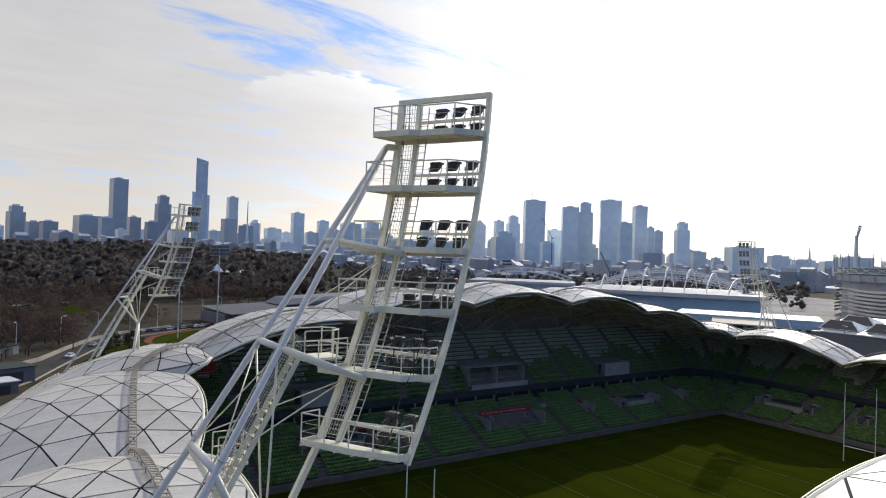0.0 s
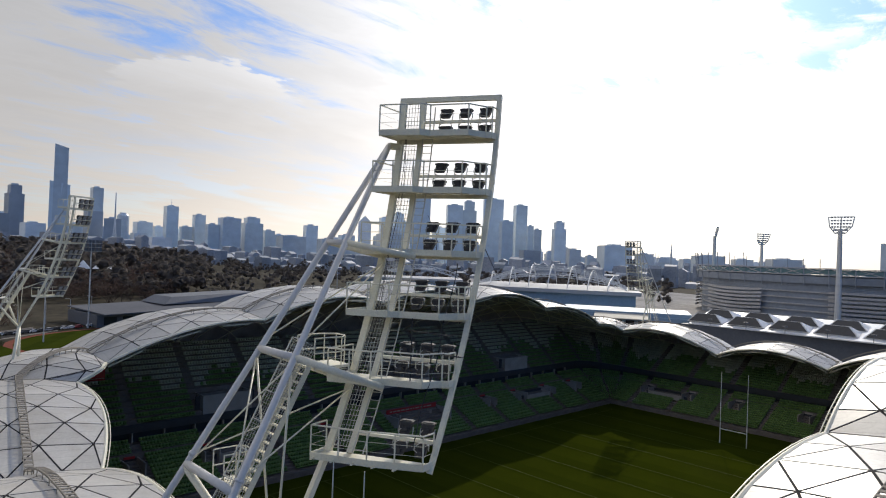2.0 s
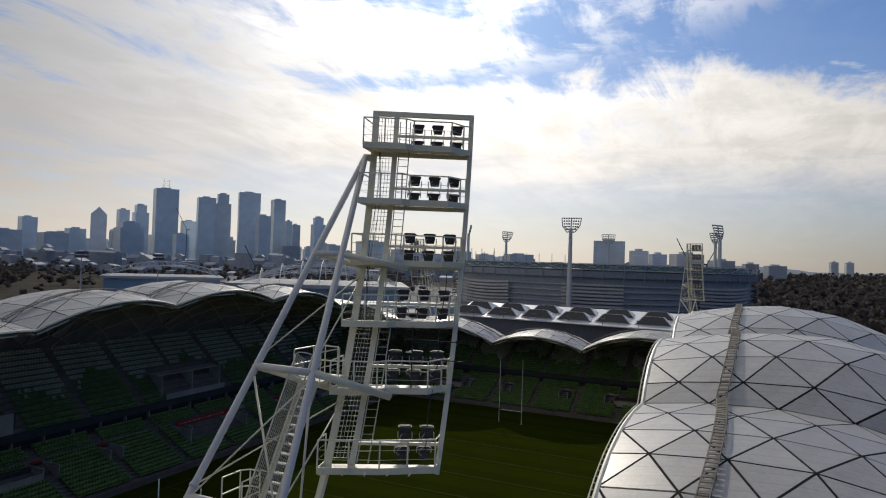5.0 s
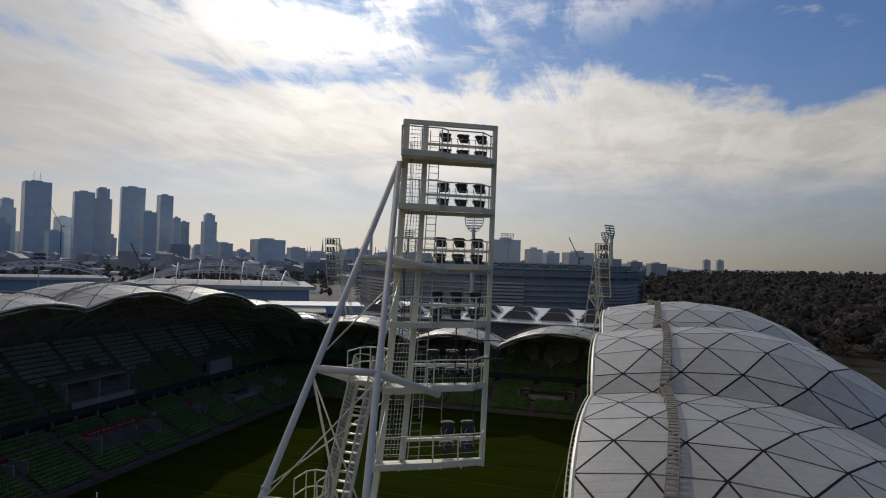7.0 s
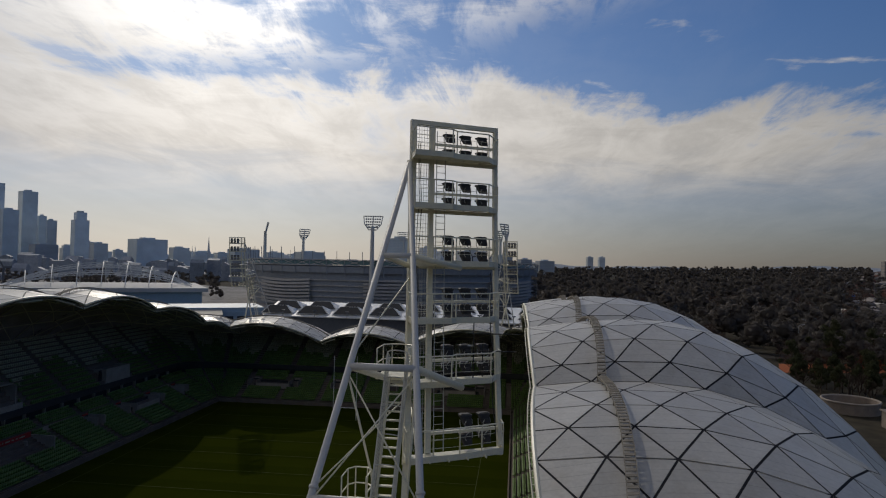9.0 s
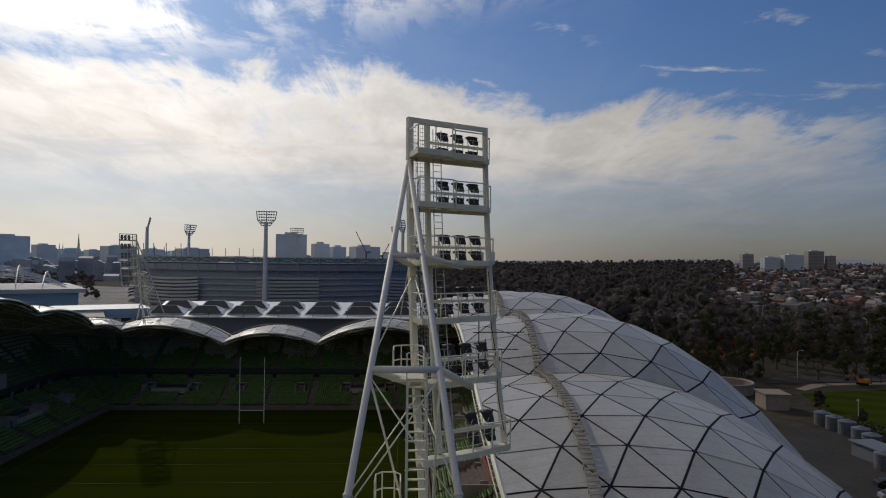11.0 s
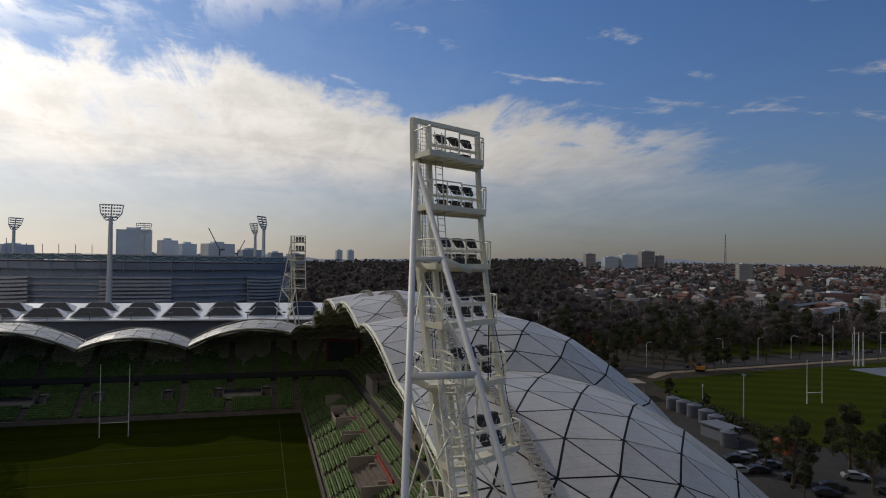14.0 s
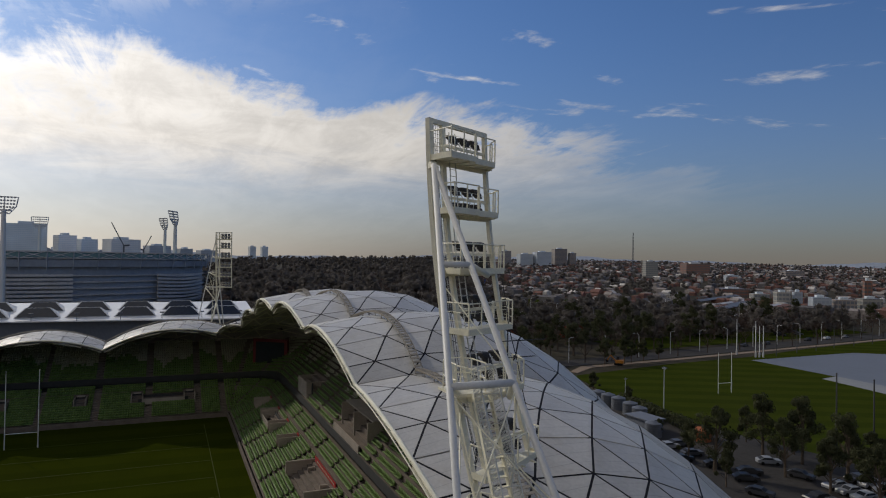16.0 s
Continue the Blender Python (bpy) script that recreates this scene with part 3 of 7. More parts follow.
def seat_spots(tier, rows, start=0.0):
    """Places, turns and heights of all seats of a tier: x, y, z, angle, share along the tier."""
    out = []
    (d0, a0, b0), (d1, a1, b1) = tier
    for i in range(rows):
        d = d0 + (d1 - d0) * (i + 0.35) / rows
        h = i / max(1, rows - 1)
        za, zb = a0 + (a1 - a0) * h, b0 + (b1 - b0) * h
        runs = []
        for sy in (1, -1):
            n = int(2 * HX / 0.52)
            for j in range(n):
                x = -HX + (j + 0.5) * 2 * HX / n
                runs.append((x, sy * (edge_y(sy) + d), za, 0.0 if sy > 0 else math.pi, x))
        for sx in (1, -1):
            n = int(2 * HY / 0.52)
            for j in range(n):
                y = -HY + (j + 0.5) * 2 * HY / n
                runs.append((sx * (HX + d), y, zb, -math.pi / 2 if sx > 0 else math.pi / 2, y))
        n = int(d * math.pi / 2 / 0.56)
        for sx in (1, -1):
            for sy in (1, -1):
                for j in range(n):
                    q = (j + 0.5) / n * math.pi / 2
                    w = math.cos(q) ** 2
                    x, y = sx * (HX + d * math.cos(q)), sy * (edge_y(sy) + d * math.sin(q))
                    runs.append((x, y, za + (zb - za) * w, math.atan2(y - sy * edge_y(sy), x - sx * HX) - math.pi / 2, 400 + q * 22))
        out += [(*r, i / rows) for r in runs]
    return out


# stairways (x of their middles) and raised wheelchair platforms (x from, to) on the long sides
STAIRS = (-56.5, -45.0, -33.4, -22.2, 22.2, 33.4, 45.0, 56.5)
DECKS = ((-43.6, -34.6), (34.6, 43.6))
END_STAIRS = (-31.2, -19.6, -7.8, 7.8, 19.6, 31.2)
END_DECKS = ((-30.0, -20.8), (20.8, 30.0))


def taken(x, y, z, low):
    """Whether a seat's place is taken by a stairway or a platform on the long sides."""
    d = abs(y) - edge_y(y)
    if abs(x) > HX:
        d = abs(x) - HX
        return low and abs(y) < HY and ((d > 5.6 and any(abs(y - c) < 1.35 for c in END_STAIRS)) or (5.2 < d < 8.2 and any(a - 0.2 < y < b + 0.2 for a, b in END_DECKS)))
    if low:
        return (d > 5.6 and any(abs(x - c) < 1.35 for c in STAIRS)) or (5.2 < d < 8.2 and any(a - 0.2 < x < b + 0.2 for a, b in DECKS)) or (d > 4.6 and -7.6 < x < 7.6)
    return (12.3 < d < 17.2 and any(a - 0.6 < x < b + 0.6 for a, b in DECKS)) or (12.3 < d < 18.2 and -6.4 < x < 9.8)


def fill_seats(name, tier, rows, aisle, portal, label, pale=0.0):
    rng = random.Random(5)
    green, white = [], []
    for x, y, z, ang, along, share in seat_spots(tier, rows):
        if abs((along + aisle / 2) % aisle - aisle / 2) < 0.75:
            continue
        if portal and taken(x, y, z, portal == 1):
            continue
        light = pale and rng.random() < 9 * (share - 0.40 - 0.13 * math.sin(along * 0.31) - 0.07 * math.sin(along * 1.13 + 2))
        (white if light else green).append((x, y, z, ang))
    for spots, material, word in ((green, M_SEAT, "green"), (white, M_SEAT_PALE, "pale")):
        if not spots:
            continue
        s = np.array(spots)
        c, k = np.cos(s[:, 3])[:, None], np.sin(s[:, 3])[:, None]
        v = np.stack([SEAT_V[None, :, 0] * c - SEAT_V[None, :, 1] * k + s[:, :1], SEAT_V[None, :, 0] * k + SEAT_V[None, :, 1] * c + s[:, 1:2], SEAT_V[None, :, 2] + s[:, 2:3]], -1)
        q = SEAT_Q[None] + (np.arange(len(s)) * len(SEAT_V))[:, None, None]
        ob = fast_mesh(name, v, q, material)
        tagged(ob, label.replace("COLOUR", word), "seats", kind="stuff")


fill_seats("lower_seats", LOWER, R_LOW, 11.0, 1, "rows of COLOUR plastic seats in the lower tier")
fill_seats("middle_seats", MIDDLE, R_MID, 11.0, None, "rows of COLOUR plastic seats behind the lower tier")
fill_seats("upper_seats", UPPER, R_UP, 11.0, 2, "rows of COLOUR plastic seats in the upper tier", 1.0)


def slab(parent, name, material, x0, x1, sy, d0, d1, z0, z1, label=""):
    """A block in a stand: along, side (1, -1 the long sides, 2, -2 the ends), from the pitch, up."""
    q = Soup()
    if abs(sy) == 2:
        xa, xb = sorted((sy / 2 * (HX + d0), sy / 2 * (HX + d1)))
        q.box(xa, x0, z0 - 0.35, xb, x1, z1 - 0.35)
    else:
        ya, yb = sorted((sy * (edge_y(sy) + d0), sy * (edge_y(sy) + d1)))
        q.box(x0, ya, z0, x1, yb, z1)
    return q.make(name, material, parent, label)


def stairway(x, sy):
    """A sunken stair between low walls, with a red lintel over a dark doorway."""
    p = thing("entrance_portal", "narrow stair entrance with a red lintel and near-black panel standing for the shade in a doorway" if abs(sy) == 1 else "narrow stair entrance with a concrete lintel and near-black panel standing for the shade in a doorway", "entrance", group="stand entrances")
    for i in (-1, 1):
        slab(p, "flank_wall", M_PALECONC, x + i * 1.2 - 0.1, x + i * 1.2 + 0.1, sy, 5.4, 9.3, 2.6, 5.4)
    for j in range(5):
        slab(p, "step", M_PALECONC, x - 1.1, x + 1.1, sy, 5.5 + 0.6 * j, 9.2, 2.5 + 0.2 * j, 2.7 + 0.2 * j)
    # A flat near-black panel; the doorway's inner shade is put into its colour.
    slab(p, "doorway", M_DARK, x - 1.1, x + 1.1, sy, 9.21, 9.35, 3.4, 5.3, "near-black panel standing for the shade in a doorway")
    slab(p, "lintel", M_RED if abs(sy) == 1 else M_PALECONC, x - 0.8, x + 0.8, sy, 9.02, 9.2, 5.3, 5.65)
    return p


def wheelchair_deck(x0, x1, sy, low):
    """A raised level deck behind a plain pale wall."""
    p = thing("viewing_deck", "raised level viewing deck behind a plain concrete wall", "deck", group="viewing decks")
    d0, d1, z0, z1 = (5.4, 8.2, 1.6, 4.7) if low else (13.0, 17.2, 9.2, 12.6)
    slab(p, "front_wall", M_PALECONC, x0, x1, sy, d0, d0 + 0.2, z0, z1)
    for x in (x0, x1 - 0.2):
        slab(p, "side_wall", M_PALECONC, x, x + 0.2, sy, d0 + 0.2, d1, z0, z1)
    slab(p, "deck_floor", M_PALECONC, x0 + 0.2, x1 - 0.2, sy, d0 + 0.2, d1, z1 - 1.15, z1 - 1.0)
    # Shade of the recess and side doorways is put into near-black panels.
    slab(p, "back_wall", M_DARK, x0 + 0.2, x1 - 0.2, sy, d1 - 0.1, d1, z1 - 1.0, z1 + (0.4 if low else 0.2), "near-black wall standing for the shade in a recess")
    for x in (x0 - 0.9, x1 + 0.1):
        slab(p, "doorway", M_DARK, x, x + 0.8, sy, d0 + 1.0, d0 + 1.2, z0 + 0.6, z1 - 0.2, "near-black panel standing for the shade in a doorway")
    return p


def centre_block(sy):
    """The wide opening with its glazed rooms in the middle of a long side."""
    p = thing("centre_entrance", "wide dark entrance with concrete walls in the middle of the stand", "entrance", group="centre entrances")
    for x in (-7.5, 7.2):
        slab(p, "side_wall", M_PALECONC, x, x + 0.3, sy, 4.4, 9.3, 1.9, 5.3)
    slab(p, "floor", M_PALECONC, -7.2, 7.2, sy, 4.4, 9.2, 1.7, 1.9)
    # The opening's shade is a near-black panel across its back.
    slab(p, "doorway", M_DARK, -7.2, 7.2, sy, 9.2, 9.36, 1.9, 4.9, "wide near-black panel standing for the shade in a doorway")
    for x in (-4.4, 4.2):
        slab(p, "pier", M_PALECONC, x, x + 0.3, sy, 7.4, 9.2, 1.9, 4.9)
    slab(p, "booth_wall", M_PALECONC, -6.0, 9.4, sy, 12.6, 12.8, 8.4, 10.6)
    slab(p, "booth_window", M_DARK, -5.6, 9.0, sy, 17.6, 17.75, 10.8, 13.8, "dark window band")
    slab(p, "booth_roof", M_PALECONC, -6.2, 9.6, sy, 14.8, 17.9, 13.8, 14.05)
    for x in (-6.0, 1.6, 9.2):
        slab(p, "booth_pier", M_PALECONC, x, x + 0.25, sy, 14.0, 17.6, 9.8, 13.8)
    return p


for sy in (1, -1):
    for x in STAIRS:
        stairway(x, sy)
    for x0, x1 in DECKS:
        wheelchair_deck(x0, x1, sy, True)
        wheelchair_deck(x0, x1, sy, False)
    centre_block(sy)
    for y in END_STAIRS:
        stairway(y, 2 * sy)
    for y0, y1 in END_DECKS:
        wheelchair_deck(y0, y1, 2 * sy, True)


def board(name, x0, x1, y, z0, z1, material, label, category, sy, marks=0):
    """A long signboard on a tier's front, with pale bars for its lettering."""
    b = thing(name, label, category)
    s = Soup()
    s.box(x0, min(y, y - sy * 0.12), z0, x1, max(y, y - sy * 0.12), z1)
    s.make("panel", material, b)
    if marks:
        rng = random.Random(3)
        x = x0 + 0.8
        while x < x1 - 1.5:
            w = rng.uniform(0.3, 1.3)
            yy = y - sy * 0.12
            s = Soup()
            s.box(x, min(yy, yy - sy * 0.02), z0 + 0.36 * (z1 - z0), x + w, max(yy, yy - sy * 0.02), z0 + 0.62 * (z1 - z0))
            x += w + 0.35
            s.make("lettering_bar", M_SEAT_PALE, b)
    return b


board("signboard", -6.6, 7.2, HY + 9.18, 4.95, 5.85, M_RED, "long red signboard with pale lettering on the stand front", "sign", 1, 1)
board("signboard", -7.0, 7.0, -edge_y(-1) - 9.18, 4.95, 5.85, M_RED, "long red signboard with pale lettering on the stand front", "sign", -1, 1)
for x in (-20.0, 10.5, 48.0):
    board("fascia_panel", x, x + 7.0, HY + 9.38, 4.95, 5.85, M_PALECONC, "pale grey panel on the stand front", "panel", 1)

# private boxes behind the middle tier on the far side
for n in range(24):
    x = -60 + 5 * n
    b = thing("private_box", "glazed private box with dark window behind the seats", "private box", group="private boxes")
    s = Soup()
    s.box(x, HY + 12.9, 6.65, x + 4.8, HY + 13.55, 8.25)
    s.make("body", M_DARK, b)
    s = Soup()
    s.box(x + 0.2, HY + 12.84, 6.9, x + 4.6, HY + 12.89, 8.1)
    s.make("window", M_GLASS, b)
    s = Soup()
    s.box(x + 4.82, HY + 12.3, 6.65, x + 4.98, HY + 13.55, 8.25)
    s.make("pier", M_PALECONC, b, "pale concrete pier")


def video_screen(x, y, z, yaw):
    v = thing("video_screen", "large dark video screen in a red frame under the roof", "screen", at=(x, y, z))
    s = Soup()
    s.box(-4.8, -0.5, -3.7, 4.8, 0.5, 3.7)
    s.make("frame", mat("dark_red_frame", (0.15, 0.010, 0.014), 0.6, 0.0, 0.15, 0.8), v, "red frame")
    s = Soup()
    s.box(-4.0, -0.62, -3.0, 4.0, -0.504, 3.0)
    s.make("display", M_GLASS, v, "dark blank display")
    v.rotation_euler = (0, 0, radians(yaw))
    return v


video_screen(75.0, -51.0, 13.0, -125)
panel = thing("end_wall", "tall red end wall under the roof beside the seats", "wall")
s = Soup()
s.box(-60.6, 57.9, 12.6, -57.2, 58.3, 17.8)
s.make("cladding", M_RED, panel)
s = Soup()
s.box(-60.7, 58.3, 9.0, -57.1, 58.7, 17.6)
s.make("backing_wall", M_CONC, panel)


# ---- goal posts ----
def goal_posts(x, y, turn, gap, bar, top, label):
    g = thing("goal_posts", label, "goal posts", at=(x, y, 0), group="goal posts")
    for i in (-1, 1):
        s = Soup()
        s.tube((0, i * gap / 2, 0), (0, i * gap / 2, top), 0.11, 0.06, 8)
        s.make("upright", M_PAINT, g)
    s = Soup()
    s.tube((0, -gap / 2, bar), (0, gap / 2, bar), 0.08, sides=8)
    s.make("crossbar", M_PAINT, g)
    g.rotation_euler = (0, 0, radians(turn))
    return g


goal_posts(50, 0, 0, 5.6, 3.0, 15.3, "tall white rugby goal posts on the pitch")
goal_posts(-50, 0, 0, 5.6, 3.0, 15.3, "tall white rugby goal posts on the pitch")

# pitch lines
lines = Soup()
for x in (-50, -40, -30, -20, -10, 0, 10, 20, 30, 40, 50):
    lines.box(x - 0.06, -34, 0.0, x + 0.06, 34, 0.005)
for y in (-34, 34):
    lines.box(-58, y - 0.06, 0.0, 58, y + 0.06, 0.005)
tagged(lines.make("pitch_lines", mat("faded_line_paint", (0.055, 0.07, 0.02), 0.9)), "faint painted lines on the turf", "markings", kind="structure")


# ---- access walkways over the shells ----
def shell_walkway(k):
    w = thing("roof_walkway", "narrow brown metal walkway of treads over a roof shell", "walkway", group="roof walkways")
    n = 44
    near = 10 <= k <= 15
    lines, treads, feet = ([], []), Soup(), Soup()
    for i in range(n + 1):
        t = i / n
        r = (0.146 if VALLEYS[k][3] < 0.5 else 0.18) + 0.08 * t * (1 - t)
        p, nn = shell_point(k, t, r), shell_normal(k, t, r)
        d = (shell_point(k, min(t + 0.01, 1), r) - shell_point(k, max(t - 0.01, 0), r)).normalized()
        s = d.cross(nn).normalized()
        c = p + nn * 0.5
        treads.bar(c - s * 0.33, c + s * 0.33, 0.26, 0.06, nn)
        if near:
            treads.make("tread", M_WALK, w)
            treads = Soup()
        for m, side in ((0, -0.37), (1, 0.37)):
            e = c + s * side - nn * 0.05
            lines[m].append(e)
            if i % 4 == 0:
                feet.bar(e, e - nn * 0.52, 0.06)
                if near:
                    feet.make("rail_foot", M_WALK, w)
                    feet = Soup()
    if not near:
        tagged(treads.make("deck", M_WALK, w, "brown metal treads"), kind="stuff")
        tagged(feet.make("rail_foot", M_WALK, w), kind="stuff")
    for line in lines:
        q = Soup()
        q.sweep(line, lambda i: [(-0.03, -0.08), (0.03, -0.08), (0.03, 0.08), (-0.03, 0.08)], shell_normal(k, 0.5, 0.2))
        q.make("side_rail", M_WALK, w)
    return w


M_WALK = mat("weathered_walkway", (0.27, 0.245, 0.205), 0.8, 0.0, 0.3, 1.5, 0.2)
for k in range(len(VALLEYS)):
    shell_walkway(k)

# ---- floodlight towers ----
def floodlight(place, aim, parent_group, hung=False):
    """One black floodlight with its yoke; aim: the level way in which it shines; hung: below its rail, not on it."""
    lamp = thing("floodlight", "black floodlight with ribbed housing " + ("hung below a tower rail" if hung else "standing on a tower rail"), "floodlight", group=parent_group)
    a = Vector((aim[0], aim[1], 0)).normalized()
    side = Vector((-a.y, a.x, 0))
    tip = Vector((0, 0, 1))
    corners = ((-1, -1), (1, -1), (1, 1), (-1, 1))

    def loop(half, deep, ahead, z):
        return [side * i * half + a * (j * deep + ahead) + tip * z for i, j in corners]

    # a deep tub, a little wider above, that leans towards the pitch, under a thick flange and a shallow lid
    low, waist, neck = loop(0.165, 0.09, -0.19, -0.22), loop(0.20, 0.11, -0.08, -0.07), loop(0.22, 0.12, 0.06, 0.11)
    s = Soup()
    s.solid(low, waist)
    s.solid(waist, neck)
    s.make("housing", M_LAMP, lamp)
    s = Soup()
    s.solid(loop(0.252, 0.145, 0.07, 0.11), loop(0.26, 0.15, 0.10, 0.185))
    s.solid(loop(0.22, 0.12, 0.10, 0.185), loop(0.19, 0.10, 0.12, 0.215))
    s.make("flange", M_LAMP, lamp)
    for k in (-0.14, 0.0, 0.14):
        s = Soup()
        s.bar(side * k - a * 0.20 - tip * 0.06, side * k - a * 0.08 + tip * 0.09, 0.03, 0.05, a)
        s.make("rib", M_LAMP, lamp)
    s = Soup()
    g = [waist[3], waist[2], neck[2], neck[3]]
    g = [p.lerp(sum(g, Vector()) / 4, 0.12) + a * 0.012 for p in g]
    s.solid(g, [p + a * 0.012 for p in g])
    s.make("lens", M_LENS, lamp, "clear front glass")
    s = Soup()
    s.solid(loop(0.09, 0.04, -0.245, -0.11), loop(0.10, 0.05, -0.20, 0.02))
    s.make("ballast", M_LAMP, lamp)
    s = Soup()
    k = 1.0 if hung else -1.0
    s.path([side * 0.265, side * 0.275 + tip * 0.16 * k - a * 0.03, side * 0.24 + tip * 0.30 * k - a * 0.05, side * 0.12 + tip * 0.34 * k - a * 0.06, side * -0.12 + tip * 0.34 * k - a * 0.06, side * -0.24 + tip * 0.30 * k - a * 0.05, side * -0.275 + tip * 0.16 * k - a * 0.03, side * -0.265], 0.022, 5)
    s.make("yoke", M_MESH, lamp, "galvanised steel yoke")
    s = Soup()
    s.path([side * 0.1 - a * 0.26 - tip * 0.02, side * 0.2 - a * 0.33 - tip * 0.12 + tip * 0.2 * max(k, 0), side * 0.14 - a * 0.30 - tip * 0.30 + tip * 0.5 * max(k, 0), side * -0.04 - a * 0.26 - tip * 0.36 + tip * 0.7 * max(k, 0)], 0.014, 5)
    s.make("lead", M_MESH, lamp, "pale cable hanging in a loop")
    lamp.matrix_basis = Matrix.Translation(place)
    return lamp


def mesh_panel(s, a, b, c, d, nu, nv, w=0.02):
    """A grid of wires in the quad a b c d."""
    a, b, c, d = (Vector(p) for p in (a, b, c, d))
    for i in range(nu + 1):
        s.bar(a.lerp(b, i / nu), d.lerp(c, i / nu), w)
    for j in range(nv + 1):
        s.bar(a.lerp(d, j / nv), b.lerp(c, j / nv), w)


LAMP_ROWS = [3, 3, 3, 3, 3, 2]


def tower(turn, label, fine=True):
    """A leaning floodlight tower. turn: carries the places of the first tower to this one's."""
    P = lambda *p: turn @ Vector(p)
    tw = thing("floodlight_tower", label, "light tower", group="floodlight towers")
    TL, TR = P(-73.9, -35.45, 44.25), P(-71.85, -39.17, 44.25)
    ex = (TR - TL).normalized()
    back = (turn.to_3x3() @ Vector((-0.87, -0.48, 0))).normalized()
    sway = turn.to_3x3() @ Vector((-1.0, -0.155, 0))
    width = (TR - TL).length
    up = Vector((0, 0, 1))

    def on(a, h, d=0.0):
        """A place: metres along the face from its first post, height above the face's foot, metres behind it. The face bends back."""
        u = 14.05 - h
        return TL - up * u + sway * (0.0468 * u + 0.0148 * u * abs(u)) + ex * a + back * d

    def post_part(a, h0, h1, w, d, label):
        s = Soup()
        n = 12
        s.sweep([on(a, h0 + (h1 - h0) * i / n) for i in range(n + 1)], lambda i: [(-w / 2, -d / 2), (w / 2, -d / 2), (w / 2, d / 2), (-w / 2, d / 2)], ex)
        return s.make("post", M_WHITE_STEEL, tw, label)

    # the frame: three posts and the top beam
    post_part(0.10, -0.1, 14.05, 0.22, 0.26, "white square steel post")
    post_part(0.98, 0.2, 14.0, 0.17, 0.22, "white square steel post")
    post_part(width - 0.08, -0.1, 14.05, 0.19, 0.19, "white square steel post")
    s = Soup()
    s.bar(on(0.0, 13.96), on(width, 13.96), 0.19, 0.20)
    s.make("top_beam", M_WHITE_STEEL, tw)
    plan = [(0.05, 0.0), (0.05, 1.45), (1.75, 1.45), (2.0, 1.15), (3.55, 1.15), (3.95, 0.5), (4.17, 0.45), (4.17, 0.0)]
    plan6 = [(0.0, 0.0), (0.0, 0.85), (2.2, 0.85), (4.15, 0.6), (4.2, 0.0)]
    out_way = (turn.to_3x3() @ Vector((-0.963, -0.27, 0))).normalized()
    levels = [0.22, 2.95, 5.35, 7.68, 10.12, 12.38]
    for li, h in enumerate(levels):
        shape = plan6 if li == 0 else plan
        s = Soup()
        low = [on(a, h) + out_way * d - up * 0.07 for a, d in shape]
        s.solid(low, [p + up * 0.05 for p in low])
        s.make("platform", M_WHITE_STEEL, tw, "white steel grating platform")
        s = Soup()
        s.bar(on(0.0, h - 0.17), on(width - 0.05, h - 0.17), 0.16, 0.17)
        s.make("platform_beam", M_WHITE_STEEL, tw)
        s = Soup()
        pts = [on(a, h) + out_way * d for a, d in shape]
        for p, q in zip(pts, pts[1:]):
            s.bar(p - up * 0.02, q - up * 0.02, 0.04, 0.24)
        s.make("edge_plate", M_WHITE_STEEL, tw)
        for i in range(6):
            s = Soup()
            g = 0.15 + (width - 0.3) * i / 5
            s.bar(on(g, h - 0.09, 0.02), on(g, h) + out_way * (0.43 if g > 3.5 else 1.05) - up * 0.09, 0.05, 0.06)
            s.make("floor_joist", M_WHITE_STEEL, tw)
        posts = []
        for p, q in zip(pts, pts[1:]):
            n = max(1, round((q - p).length / 1.1))
            posts += [p.lerp(q, i / n) for i in range(n)]
        s = Soup()
        s.path([p + up * 1.08 for p in pts], 0.03, 6)
        rail = s.make("handrail", M_WHITE_STEEL, tw, "thin white guard rail")
        for m in posts + [pts[-1]]:
            s = Soup()
            s.tube(m, m + up * 1.08, 0.03, sides=6)
            s.make("rail_post", M_WHITE_STEEL, rail)
        for g in (0.38, 0.72) if fine else ():
            s = Soup()
            s.path([p + up * g for p in pts], 0.008, 4)
            s.make("guard_wire", M_WHITE_STEEL, rail)
        # lamp rail and lamps
        s = Soup()
        s.bar(on(0.95, h + 0.66, -0.05), on(width, h + 0.66, -0.05), 0.14, 0.11)
        s.make("lamp_rail", M_WHITE_STEEL, tw)
        n = LAMP_ROWS[5 - li]
        for row in (0.32, 1.03):
            for i in range(n):
                a = width - 0.66 - 0.83 * i
                if fine:
                    floodlight(on(a, h + row, -0.22), -back, "tower floodlights", row < 0.6)
                else:
                    far_lamp(on(a, h + row, -0.22), -back)
    # mesh guard between the first two posts
    s = Soup()
    nu, nv = (5, 76) if fine else (2, 24)
    w = 0.016 if fine else 0.03
    for i in range(nu + 1):
        a = 0.24 + 0.64 * i / nu
        for j in range(12):
            s.bar(on(a, 0.4 + 13.4 * j / 12), on(a, 0.4 + 13.4 * (j + 1) / 12), w)
    for j in range(nv + 1):
        s.bar(on(0.22, 0.4 + 13.4 * j / nv), on(0.9, 0.4 + 13.4 * j / nv), w)
    s.make("mesh_guard", M_MESH, tw, "welded wire mesh guard")
    # ladder between the levels
    s = Soup()
